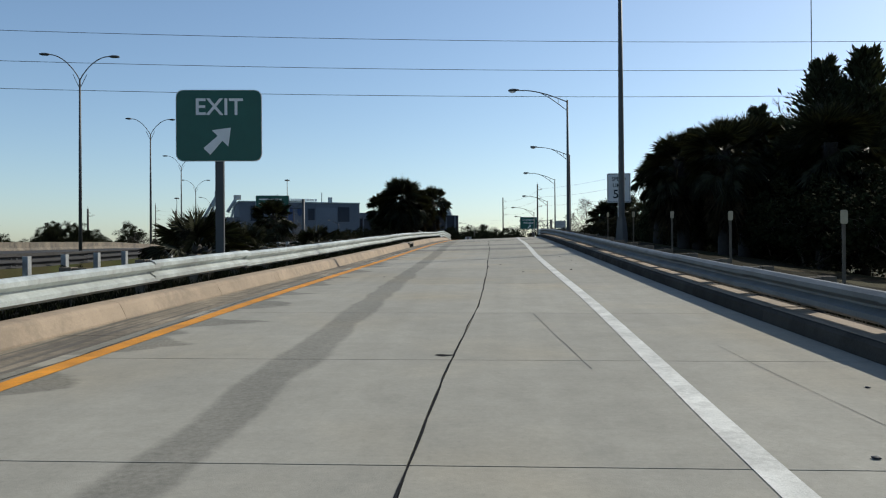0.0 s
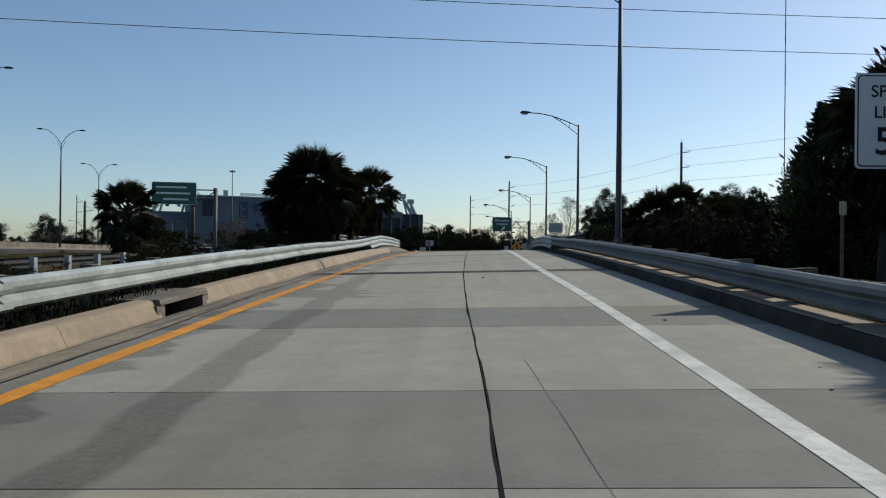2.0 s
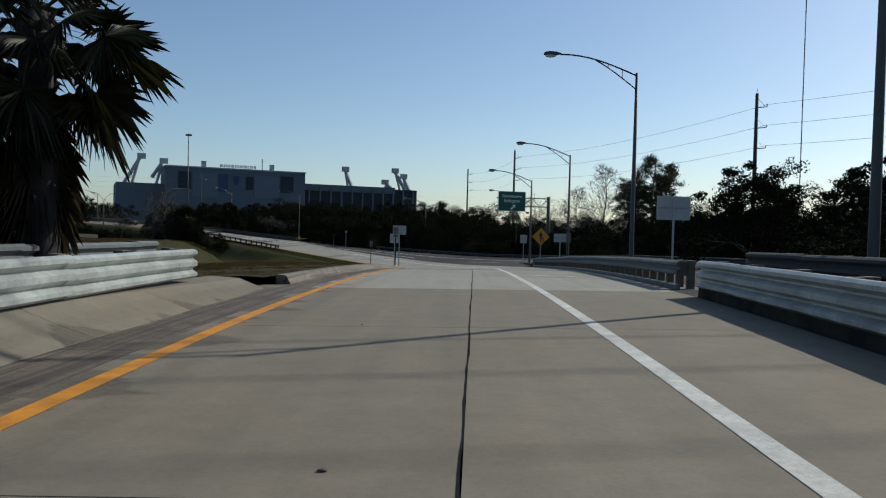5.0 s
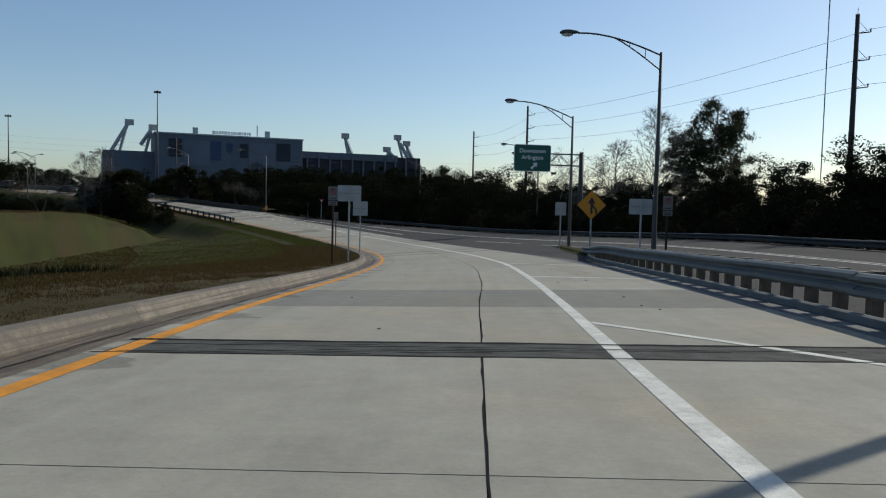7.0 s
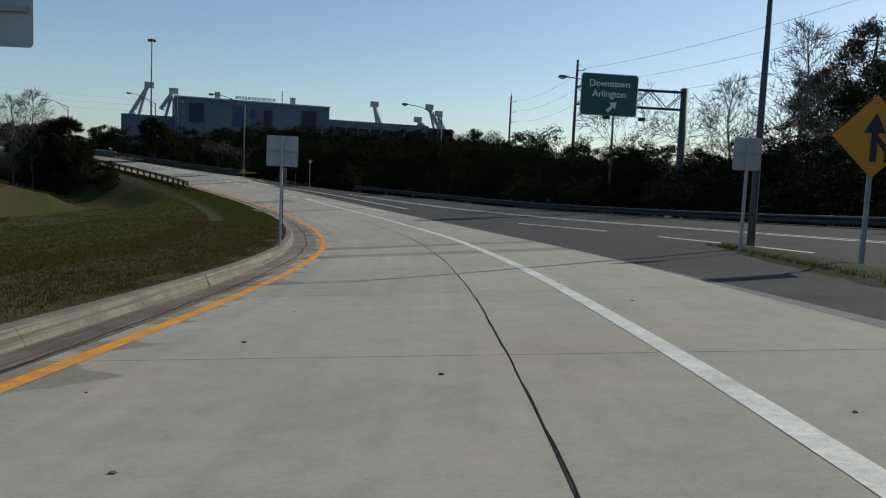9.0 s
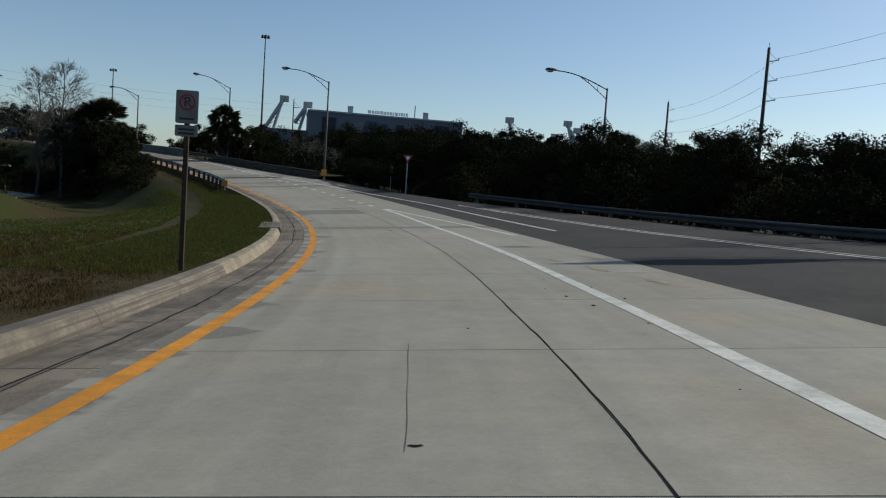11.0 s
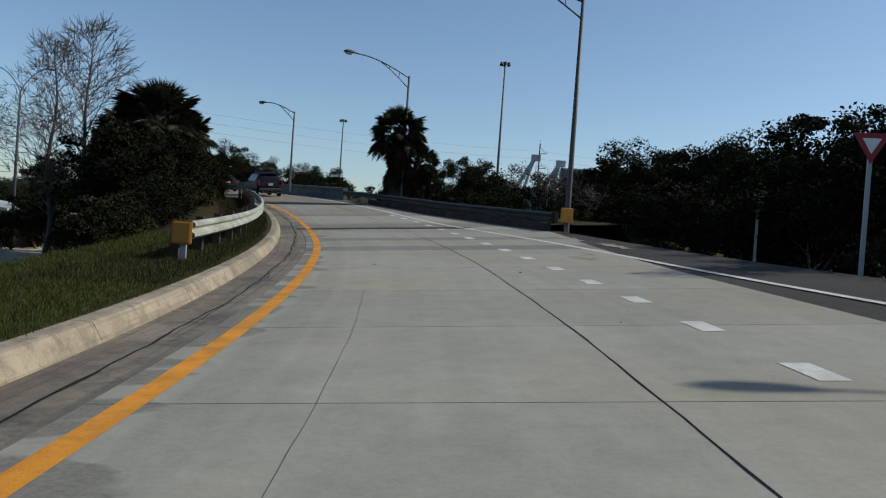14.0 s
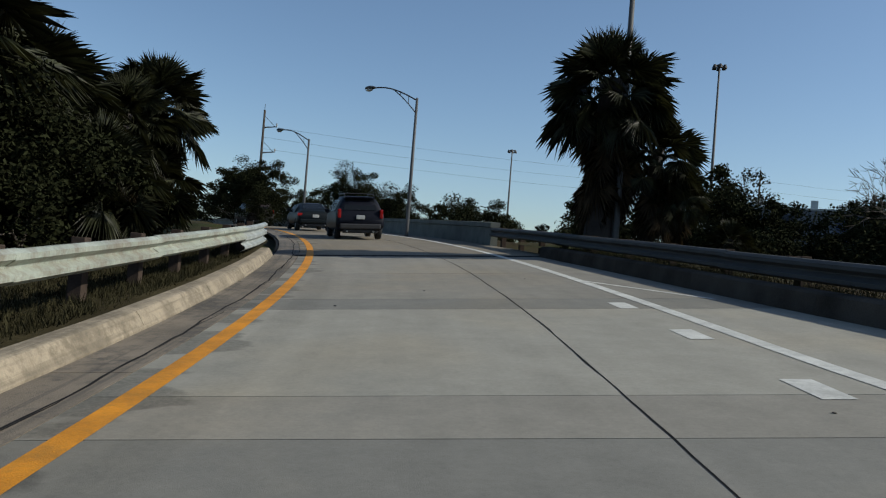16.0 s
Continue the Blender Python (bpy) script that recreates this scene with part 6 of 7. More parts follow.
def juniper(name, seed, label, height=8.5, width=4.2, leaves=9000):
    r = np.random.RandomState(seed)
    t = thing(name, Matrix.Identity(4), label, "tree", "dark conifers")
    part("trunk", tube([(0, 0, -0.4), (0.05, 0, height * 0.5), (0, 0.05, height * 0.95)], [0.16, 0.1, 0.02], 8), M["bark"], t, smooth=True)
    bm = bmesh.new()
    pos, ax = [], []
    n_b = 150
    for k in range(n_b):
        f = (k + 0.5) / n_b
        z = height * (0.05 + 0.93 * f)
        a = k * 2.39996
        L = width / 2 * (1 - f) ** 0.75 * r.uniform(0.6, 1.25) + 0.15
        d = np.array([math.cos(a), math.sin(a), r.uniform(0.25, 0.7)])
        p0 = np.array([0, 0, z - 0.3])
        add_tube(bm, [p0, p0 + d * L], [0.025, 0.006], 3, False)
        m = leaves // n_b
        g = r.uniform(0.3, 1.08, (m, 1))
        pos.append(p0 + d * L * g + r.normal(size=(m, 3)) * 0.14 * (0.5 + g) * min(1.6, L))
        ax.append(np.tile(d, (m, 1)))
    tagged(part("branch_spray", bm, M["bark"], t), kind="stuff")
    P, A = np.concatenate(pos), np.concatenate(ax)
    A = unit(A + np.array([0, 0, 0.5]) + r.normal(size=A.shape) * 0.45)
    s = unit(np.cross(A, r.normal(size=A.shape)))
    sz = r.uniform(0.09, 0.2, (len(P), 1))
    leaf_mesh("foliage", np.stack([P, P + A * sz + s * sz * 0.3, P + A * sz * 2.0, P + A * sz - s * sz * 0.3], 1), M["pine_leaf"], t)
    return t


def bare_tree(name, seed, label, height=10.0, levels=5, radius=0.13, spread=0.42, upright=False, lean=0.09):
    r = np.random.RandomState(seed)
    t = thing(name, Matrix.Identity(4), label, "tree", "leafless trees")
    bm, tips = bmesh.new(), []
    if upright:
        # one leader with many rising side limbs, an oval crown
        n = 12
        lead = [Vector((0.12 * math.sin(k * 0.9 + seed), 0.1 * math.cos(k * 1.1), -0.4 + (height + 0.4) * k / n)) for k in range(n + 1)]
        add_tube(bm, lead, [radius * (1.15 - 1.03 * k / n) for k in range(n + 1)], 7)
        for k in range(44):
            f = 0.24 + 0.72 * k / 44
            p = lead[int(f * n)].lerp(lead[min(n, int(f * n) + 1)], f * n - int(f * n))
            a = k * 2.4 + r.uniform(-0.5, 0.5)
            L = height * 0.36 * (1 - f) ** 0.6 * r.uniform(0.7, 1.1) * (0.75 + 0.5 * min(1, (f - 0.2) * 3))
            grow(r, bm, p, (math.cos(a), math.sin(a), r.uniform(0.75, 1.3)), L * 0.5, max(0.022, radius * 0.42 * (1.1 - f)), 2, tips, 3, 0.5, 5, 0.1)
    else:
        grow(r, bm, (0, 0, -0.4), (0.05, 0, 1), height * 0.36, radius, levels, tips, 3, spread, 6, lean)
    part("trunk", bm, M["bare"], t, smooth=True)
    bm = bmesh.new()
    for p, d in tips:
        for k in range(3):
            e = unit(d + r.normal(size=3) * 0.45)
            add_tube(bm, [p, p + e * r.uniform(0.25, 0.6)], [0.013, 0.008], 3, False)
    tagged(part("twig_spray", bm, M["bare"], t), kind="stuff")
    return t


def pine(name, seed, label, height=15.0):
    r = np.random.RandomState(seed)
    t = thing(name, Matrix.Identity(4), label, "tree", "tall pines")
    bm, tips = bmesh.new(), []
    q = [(0.25 * math.sin(k * 0.7 + seed), 0.2 * math.cos(k * 0.9), -0.5 + (height + 0.3) * k / 8) for k in range(9)]
    add_tube(bm, q, [0.26 - 0.026 * k for k in range(9)], 8)
    for k in range(34):
        f = 0.38 + 0.6 * k / 34
        a = k * 2.4 + r.uniform(-0.4, 0.4)
        p = Vector(q[0]).lerp(Vector(q[-1]), f)
        L = height * 0.20 * (1.15 - 0.75 * (f - 0.38)) * r.uniform(0.6, 1.2)
        grow(r, bm, p, (math.cos(a), math.sin(a), r.uniform(0.0, 0.5)), L * 0.6, 0.05, 1, tips, 3, 0.6, 4, 0.2)
    part("trunk", bm, M["bark"], t, smooth=True)
    P = np.array([p for p, d in tips])
    n = 150
    pos = np.repeat(P, n, 0) + unit(r.normal(size=(len(P) * n, 3))) * r.uniform(0.05, 0.75, (len(P) * n, 1)) * np.array([1.2, 1.2, 0.75])
    A = unit(r.normal(size=pos.shape) + np.array([0, 0, 0.5]))
    s = unit(np.cross(A, r.normal(size=A.shape)))
    sz = r.uniform(0.1, 0.2, (len(pos), 1))
    leaf_mesh("needles", np.stack([pos, pos + A * sz + s * 0.04, pos + A * sz * 2, pos + A * sz - s * 0.04], 1), M["pine_leaf"], t)
    return t


def gz(x, y):
    return float(ground_z([x], [y])[0])


def place(master, spots, used):
    """Puts a master thing at the first spot and copies at the others: x, y, scale, turn."""
    for x, y, sc, turn in spots:
        m = Matrix.Translation((x, y, gz(x, y) - 0.05)) @ Matrix.Rotation(radians(turn), 4, "Z") @ Matrix.Scale(sc, 4)
        if master.name not in used:
            used.add(master.name)
            master.matrix_world = m
            master["at_home"] = 1
        else:
            o = copy_thing(master, Matrix.Identity(4))
            o.matrix_world = m


USED = set()


def spot(s, o, sc=1.0, turn=0.0):
    p = at(s, o, 0)
    return (p[0], p[1], sc, turn)


def tall(x, y, top):
    return top - gz(x, y)


# palms
pa = palm("palm_tree", 6.4, 2.2, 11, "cabbage palm with dense dark fan fronds and a brown skirt", 58, 0.25, 26)
pf = palm("palm_tree", 5.6, 2.45, 16, "broad old cabbage palm with a heavy round crown of dark fans", 96, 0.34, 22)
pb = palm("palm_tree", 5.6, 1.95, 12, "cabbage palm with a round open crown of fans", 48, 0.24, 16)
pc = palm("palm_tree", 3.4, 1.7, 13, "young squat cabbage palm with fans near the ground", 50, skirt=3)
pd = palm("palm_tree", 7.0, 2.05, 14, "tall thick-trunked cabbage palm with a heavy drooping crown", 76, 0.36, 44)
pe = palm("palmetto", 1.7, 1.3, 15, "low spiky palmetto clump in the verge", 30, 0.1, 2, "palmettos")


def by_top(master, h, lst):
    return [(x, y, tall(x, y, top) / h, turn) for x, y, top, turn in lst]


place(pa, by_top(pa, 6.4, [(-2.3, 73.2, 6.2, 130), (-5.2, 71.6, 7.0, 250), (-17.1, 80.2, 7.2, 40), (-34.4, 209.6, 7.2, 80), (-36.9, 210.6, 6.8, 200), (-38.4, 214.8, 6.2, 300), (-37.0, 212.2, 6.5, 10), (-40.5, 212.8, 6.0, 140), (-39.3, 216.2, 7.0, 60)]), USED)
place(pb, by_top(pb, 5.6, [(-0.7, 78.4, 8.2, 10), (-1.6, 69.0, 6.7, 70), (14.7, 63.8, 6.0, 30), (17.0, 66.5, 5.7, 160)]), USED)
place(pf, by_top(pf, 5.6, [(-3.15, 67.8, 8.0, 0)]), USED)
place(pd, by_top(pd, 7.0, [(-29.5, 223.0, 8.3, 0)]), USED)
place(pb, by_top(pb, 5.6, [(-28.6, 223.9, 6.2, 200), (-28.0, 224.4, 4.9, 100)]), USED)
place(pc, by_top(pc, 3.4, [(-4.6, 70.4, 5.4, 20), (-2.3, 71.2, 5.6, 200), (-2.0, 79.0, 4.4, 250), (13.3, 64.2, 5.7, 0), (-34.0, 212.0, 4.2, 60), (-27.0, 225.2, 3.6, 40), (-39.5, 216.0, 5.0, 40)]), USED)
place(pa, by_top(pa, 6.4, [(10.4, 28.8, 6.3, 15), (12.2, 31.5, 6.9, 150), (10.8, 35.0, 6.8, 240), (13.4, 27.5, 6.6, 80), (12.6, 38.5, 7.2, 320), (15.2, 33.0, 7.2, 30), (12.0, 43.5, 7.0, 100), (13.6, 36.0, 7.4, 200)]), USED)
place(pe, [(-6.0, 18.9, 1.12, 0), (-6.9, 22.5, 1.12, 80), (-6.1, 25.0, 1.0, 160), (-7.6, 28.5, 1.2, 220), (-6.6, 40, 1.1, 20)], USED)

# dark conifers beside the first stretch
ja = juniper("juniper", 21, "dense dark juniper with ragged upright sprays", 8.6, 4.6)
jb = juniper("juniper", 22, "narrow dark juniper with a pointed top", 7.4, 3.2)
place(ja, [(14.4, 29.4, 0.95, 0), (15.8, 29.2, 1.02, 50), (14.9, 29.4, 0.84, 0), (16.4, 30.5, 0.9, 90), (17.6, 25.5, 0.8, 200), (15.1, 46.8, 0.88, 140), (17.8, 36.5, 0.98, 20), (14.2, 43.0, 0.74, 77), (18.6, 43.5, 1.0, 10), (16.2, 40.0, 0.95, 15)], USED)
place(jb, [(16.5, 50.0, 0.92, 0), (18.2, 53.5, 0.85, 60), (15.8, 54.5, 0.7, 100), (13.6, 49.0, 0.72, 180), (20, 48, 1.0, 30)], USED)

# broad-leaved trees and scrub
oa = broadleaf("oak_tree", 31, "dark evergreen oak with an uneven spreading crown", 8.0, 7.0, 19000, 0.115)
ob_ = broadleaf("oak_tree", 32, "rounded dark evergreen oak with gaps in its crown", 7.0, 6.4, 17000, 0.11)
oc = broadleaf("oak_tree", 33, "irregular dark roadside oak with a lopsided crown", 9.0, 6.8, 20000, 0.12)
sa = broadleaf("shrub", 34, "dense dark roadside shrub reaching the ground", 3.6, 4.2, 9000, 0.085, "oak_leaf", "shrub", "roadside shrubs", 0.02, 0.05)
sb = broadleaf("shrub", 35, "straw-green winter scrub with thin stems", 3.0, 3.8, 7000, 0.075, "scrub_leaf", "shrub", "roadside shrubs", 0.02, 0.04)


def drive(x, y):
    """The open drive that leads to the yard stays clear of trees."""
    for ex, ey, lo, hi in ((0.3, 171.2, 46.3, 52.0), (-2.2, 177.3, 49.0, 56.0), (-5.0, 183.2, 52.0, 60.0)):
        dx, dy = ex - x, y - ey
        if dx > 14 and lo < math.degrees(math.atan2(dx, dy)) < hi and math.hypot(dx, dy) < 62:
            return True
    return False


def scatter(masters, n, box4, lo, hi, clear, seed, side=None, far_clear=9999):
    r = np.random.RandomState(seed)
    got, tries = [], 0
    while len(got) < n and tries < 4000:
        tries += 1
        x, y = r.uniform(box4[0], box4[1]), r.uniform(box4[2], box4[3])
        s, o = nearest(np.array([x]), np.array([y]))
        s, o = float(s[0]), float(o[0])
        lim_r = max(clear, (ASPHALT_R(s) + 3.2) if 84 < s < 212 else clear)
        if (o < 0 and -o < clear) or (o > 0 and o < lim_r) or abs(o) > far_clear or (side and o * side < 0):
            continue
        if any((x - g[0]) ** 2 + (y - g[1]) ** 2 < 4.0 for g in got):
            continue
        got.append((x, y, r.uniform(lo, hi), r.uniform(0, 360)))
    for i, g in enumerate(got):
        if not drive(g[0], g[1]):
            place(masters[i % len(masters)], [g], USED)


def row(masters, s0, s1, o0, o1, step, lo, hi, seed):
    """A belt along the road between two offsets."""
    r = np.random.RandomState(seed)
    for i, s in enumerate(stations(s0, s1, step)):
        o = o0(s) + r.uniform(0, 1) * (o1 - 0)
        place(masters[i % len(masters)], [spot(s + r.uniform(-1, 1), o, r.uniform(lo, hi), r.uniform(0, 360))], USED)


edge_r = lambda s: ASPHALT_R(s) + 2.6
row([oa, ob_, oc], 92, 132, lambda s: edge_r(s) + 2.0, 3.0, 3.6, 0.5, 0.7, 41)
row([oa, ob_, oc], 132, 146, lambda s: edge_r(s) + 2.0, 3.0, 3.6, 0.5, 0.7, 241)
row([oa, ob_, oc], 148, 192, lambda s: edge_r(s) + 2.6, 3.0, 3.6, 0.54, 0.72, 141)
row([oa, ob_, oc], 193, 212, lambda s: edge_r(s) + 2.6, 3.0, 3.6, 0.48, 0.64, 143)
row([oc, oa], 95, 132, lambda s: edge_r(s) + 8.0, 5.0, 6.0, 0.55, 0.75, 42)
row([oc, oa], 132, 146, lambda s: edge_r(s) + 8.0, 5.0, 6.0, 0.55, 0.75, 242)
row([oc, oa, ob_], 148, 192, lambda s: edge_r(s) + 8.0, 5.0, 4.6, 0.64, 0.82, 142)
row([oc, oa], 193, 215, lambda s: edge_r(s) + 8.0, 5.0, 5.0, 0.46, 0.62, 144)
row([sa, sb, sa], 90, 214, lambda s: edge_r(s) + 0.6, 1.4, 2.3, 0.6, 1.0, 43)
row([ob_, oa], 72, 92, lambda s: 13.0 + (s - 72) * 0.3, 4.0, 4.5, 0.6, 0.8, 44)
row([sb, sa, sb], 57, 92, lambda s: 9.5, 2.2, 2.2, 0.55, 0.95, 45)
row([sa, sb], 60, 92, lambda s: 12.5, 4.0, 2.6, 0.9, 1.3, 46)
row([sa, sa, sb], 20, 58, lambda s: 10.5, 3.0, 2.4, 0.7, 1.1, 47)
row([oa, ob_], 24, 60, lambda s: 20.0, 6.0, 5.0, 0.9, 1.2, 48)
row([sb, sa], 214, 226, lambda s: 11.0, 2.0, 3.0, 0.4, 0.6, 49)
# woods between the ramp and the stadium
scatter([oa, oc, ob_], 50, (-30, 60, 212, 300), 0.95, 1.3, 22, 51, 1, 75)
scatter([oc, oa, ob_], 34, (-70, 30, 262, 330), 1.0, 1.4, 40, 52, 1)
scatter([oa, ob_, sa], 14, (-22, 8, 206, 240), 0.55, 0.8, 13.5, 53, 1)
# woods beyond the bridge and left of the curve
row([sa, oa, sb, ob_], 236, 330, lambda s: -9.0, -5.0, 2.6, 0.5, 0.62, 162)
row([sa, sb], 212, 234, lambda s: -6.6, -2.0, 1.9, 0.5, 0.75, 163)
scatter([oa, ob_, sa], 16, (-36, -6, 236, 252), 0.5, 0.68, 10.0, 164, 1)
row([ob_, oc, oa], 96, 132, lambda s: edge_r(s) + 4.0, 2.0, 5.0, 0.5, 0.72, 165)
scatter([oa, oc, ob_], 20, (-150, -75, 228, 320), 0.9, 1.4, 16, 54)
scatter([oa, ob_], 8, (-60, -46, 196, 208), 0.5, 0.7, 14, 55, -1)
scatter([sa, sb, sa], 14, (-46, -31, 200, 217), 0.6, 1.0, 8.5, 56, -1)
scatter([sb, sa], 8, (-44, -36, 214, 222), 0.5, 0.8, 7.5, 57, -1)
scatter([oa, ob_, oc], 26, (-140, -62, 130, 235), 0.6, 1.0, 30, 58, -1)
row([sb, sa, sb], 22, 64, lambda s: -8.5, -3.5, 2.4, 0.3, 0.5, 160)
scatter([oa, ob_, sa], 16, (-47, -35, 197, 212), 0.45, 0.62, 9.0, 161, -1)
scatter([sb, sa], 10, (-9, -5, 62, 84), 0.4, 0.75, 6.8, 59, -1)
# trees on the motorway's far side and the skyline
scatter([oa, oc, ob_], 40, (-230, -90, 60, 420), 0.8, 1.2, 40, 60)
scatter([oc, oa], 26, (60, 180, 90, 420), 0.9, 1.4, 50, 61)
place(oc, by_top(oc, 9.0, [(-13.4, 219.0, 5.4, 10), (-11.5, 218.6, 5.6, 130), (-9.6, 217.6, 5.5, 250), (-7.6, 219.0, 5.4, 60)]), USED)
place(ob_, by_top(ob_, 7.0, [(-33.4, 210.4, 4.4, 0), (-34.6, 208.0, 5.0, 90), (-31.9, 207.4, 4.2, 200)]), USED)
place(oa, by_top(oa, 8.0, [(-63.8 + 7.0 * k + 2.5 * math.sin(k * 2.3), 254.6 + 12.0 * (k / 10) ** 0.6 + 5 * math.sin(k * 1.7) + 6, 8.0 + 0.26 * k + 0.8 * math.sin(k * 3.1), 47 * k) for k in range(12)]), USED)
place(oa, by_top(oa, 8.0, [(32.3, 106.1, 8.7, 0), (29.6, 107.4, 7.8, 80), (35.2, 104.5, 8.0, 160), (38.5, 103.0, 7.6, 250), (24.5, 109.6, 7.9, 40)]), USED)
place(oc, by_top(oc, 9.0, [(-68.5 - 16 * math.cos(k * 1.9) * 0.5 - 1.2 * k, 246.0 + 3.2 * k, 8.6 + 0.8 * math.sin(k * 2.1), 50 * k) for k in range(8)]), USED)
place(oa, by_top(oa, 8.0, [(-67.0, 239.8, 8.4, 0), (-70.5, 240.5, 8.0, 90), (-66.5, 243.0, 6.6, 200), (-62.0, 236.5, 6.0, 30)]), USED)
row([sb, sa, sb], 16, 52, lambda s: -15.0, -2.5, 1.9, 0.32, 0.5, 260)
pi = pine("pine_tree", 71, "tall pine with a dark wind-bent ragged crown", 15.5)
place(pi, [(41.5, 181.0, 1.08, 0), (44.5, 184.0, 1.0, 120), (38.6, 183.0, 0.85, 240), (40.0, 186.0, 0.9, 60)], USED)
ba = bare_tree("bare_tree", 81, "tall leafless tree with rising limbs and fine twigs", 10.0, 5, 0.12, upright=True)
bb = bare_tree("bare_tree", 82, "leafless tree with tangled thin branches", 8.5, 5, 0.1, 0.55)
place(ba, [(-37.2, 207.8, 1.16, 0), (-39.3, 207.6, 1.08, 120), (31.3, 169.6, 1.35, 50), (29.0, 176.0, 1.1, 200)], USED)
bc = bare_tree("bare_tree", 83, "leafless tree with crooked crowded branches and a leaning trunk", 7.5, 5, 0.13, 0.62, lean=0.22)
place(bc, [(24.2, 168.5, 1.12, 100), (27.2, 165.0, 1.05, 10), (29.5, 170.5, 1.1, 220), (25.6, 173.0, 0.95, 300)], USED)
place(bb, [(-44.5, 205.0, 1.0, 0), (21.5, 52.0, 1.15, 30), (23.5, 47.0, 1.3, 200), (34, 226, 1.0, 80), (22.0, 175, 1.1, 130),
           (-23.5, 232.0, 0.62, 40), (-20.5, 236.5, 0.7, 180), (-70, 190, 1.1, 0)], USED)


# ---- vehicles ----
M["car_navy"] = material("navy_car_paint", (0.006, 0.007, 0.012), 0.45, 0.0, 0.1, 2, 30, 0.0, spec=0.12)
M["car_teal"] = material("dark_teal_car_paint", (0.006, 0.009, 0.011), 0.45, 0.0, 0.1, 2, 30, 0.0, spec=0.15)
M["car_red"] = material("dark_red_car_paint", (0.014, 0.009, 0.01), 0.4, 0.0, 0.1, 2, 30, 0.0, spec=0.3)
M["car_silver"] = material("silver_car_paint", (0.34, 0.36, 0.38), 0.3, 0.5, 0.1, 2, 30, 0.0)
M["car_glass"] = material("tinted_glass", (0.01, 0.012, 0.014), 0.18, 0, 0.1, 2, 30, 0.0, spec=0.2)
M["tyre"] = material("tyre_rubber", (0.014, 0.014, 0.014), 0.85, 0, 0.2, 8, 60, 0.2)
M["rim"] = material("alloy_rim", (0.32, 0.33, 0.34), 0.35, 0.8, 0.1, 8, 60, 0.0)
M["tail"] = material("tail_lamp", (0.22, 0.008, 0.008), 0.2, 0, 0.1, 8, 60, 0.0)
M["trim"] = material("black_trim", (0.018, 0.018, 0.02), 0.55, 0, 0.1, 8, 60, 0.0)


def section(y, zb, zbelt, ztop, w1, w2, w3):
    r = [(w1 * 0.82, zb), (w1, zb + 0.12), (w2, (zb + zbelt) / 2), (w2 * 0.985, zbelt), (w3 + 0.05, zbelt + (ztop - zbelt) * 0.72), (w3 - 0.06, ztop - 0.02), (w3 * 0.55, ztop)]
    return [(x, y, z) for x, z in r] + [(-x, y, z) for x, z in r[::-1]]


def loft(secs):
    bm = bmesh.new()
    rows_ = [[bm.verts.new(p) for p in s] for s in secs]
    n = len(rows_[0])
    for a, b in zip(rows_[:-1], rows_[1:]):
        for k in range(n):
            bm.faces.new((a[k], a[(k + 1) % n], b[(k + 1) % n], b[k]))
    bm.faces.new(rows_[0][::-1])
    bm.faces.new(rows_[-1])
    bmesh.ops.recalc_face_normals(bm, faces=bm.faces)
    return bm


def plate(pts, depth):
    """A thin pane through four corners, thickened along its normal."""
    bm = bmesh.new()
    p = [Vector(q) for q in pts]
    n = (p[1] - p[0]).cross(p[2] - p[0]).normalized() * depth
    a = [bm.verts.new(q) for q in p]
    b = [bm.verts.new(q + n) for q in p]
    bm.faces.new(a)
    bm.faces.new(b[::-1])
    for i in range(len(p)):
        j = (i + 1) % len(p)
        bm.faces.new((a[j], a[i], b[i], b[j]))
    bmesh.ops.recalc_face_normals(bm, faces=bm.faces)
    return bm


def wheel(t, x, y, r, w):
    bm = bmesh.new()
    prof = [(r * 0.62, -w / 2), (r * 0.93, -w / 2), (r, -w / 2 + 0.04), (r, w / 2 - 0.04), (r * 0.93, w / 2), (r * 0.62, w / 2)]
    rings = [[bm.verts.new((x + px, y + pr * math.cos(a), r + pr * math.sin(a))) for pr, px in prof] for a in np.linspace(0, 2 * math.pi, 21)[:-1]]
    for i in range(20):
        a, b = rings[i], rings[(i + 1) % 20]
        for k in range(len(prof)):
            bm.faces.new((a[k], a[(k + 1) % len(prof)], b[(k + 1) % len(prof)], b[k]))
    bmesh.ops.recalc_face_normals(bm, faces=bm.faces)
    wh = part("wheel", bm, M["tyre"], t, "black rubber tyre", smooth=True)
    bm = bmesh.new()
    bmesh.ops.create_cone(bm, cap_ends=True, segments=18, radius1=r * 0.62, radius2=r * 0.6, depth=w * 0.7, matrix=Matrix.Translation((x, y, r)) @ Matrix.Rotation(radians(90), 4, "Y"))
    part("rim", bm, M["rim"], wh)


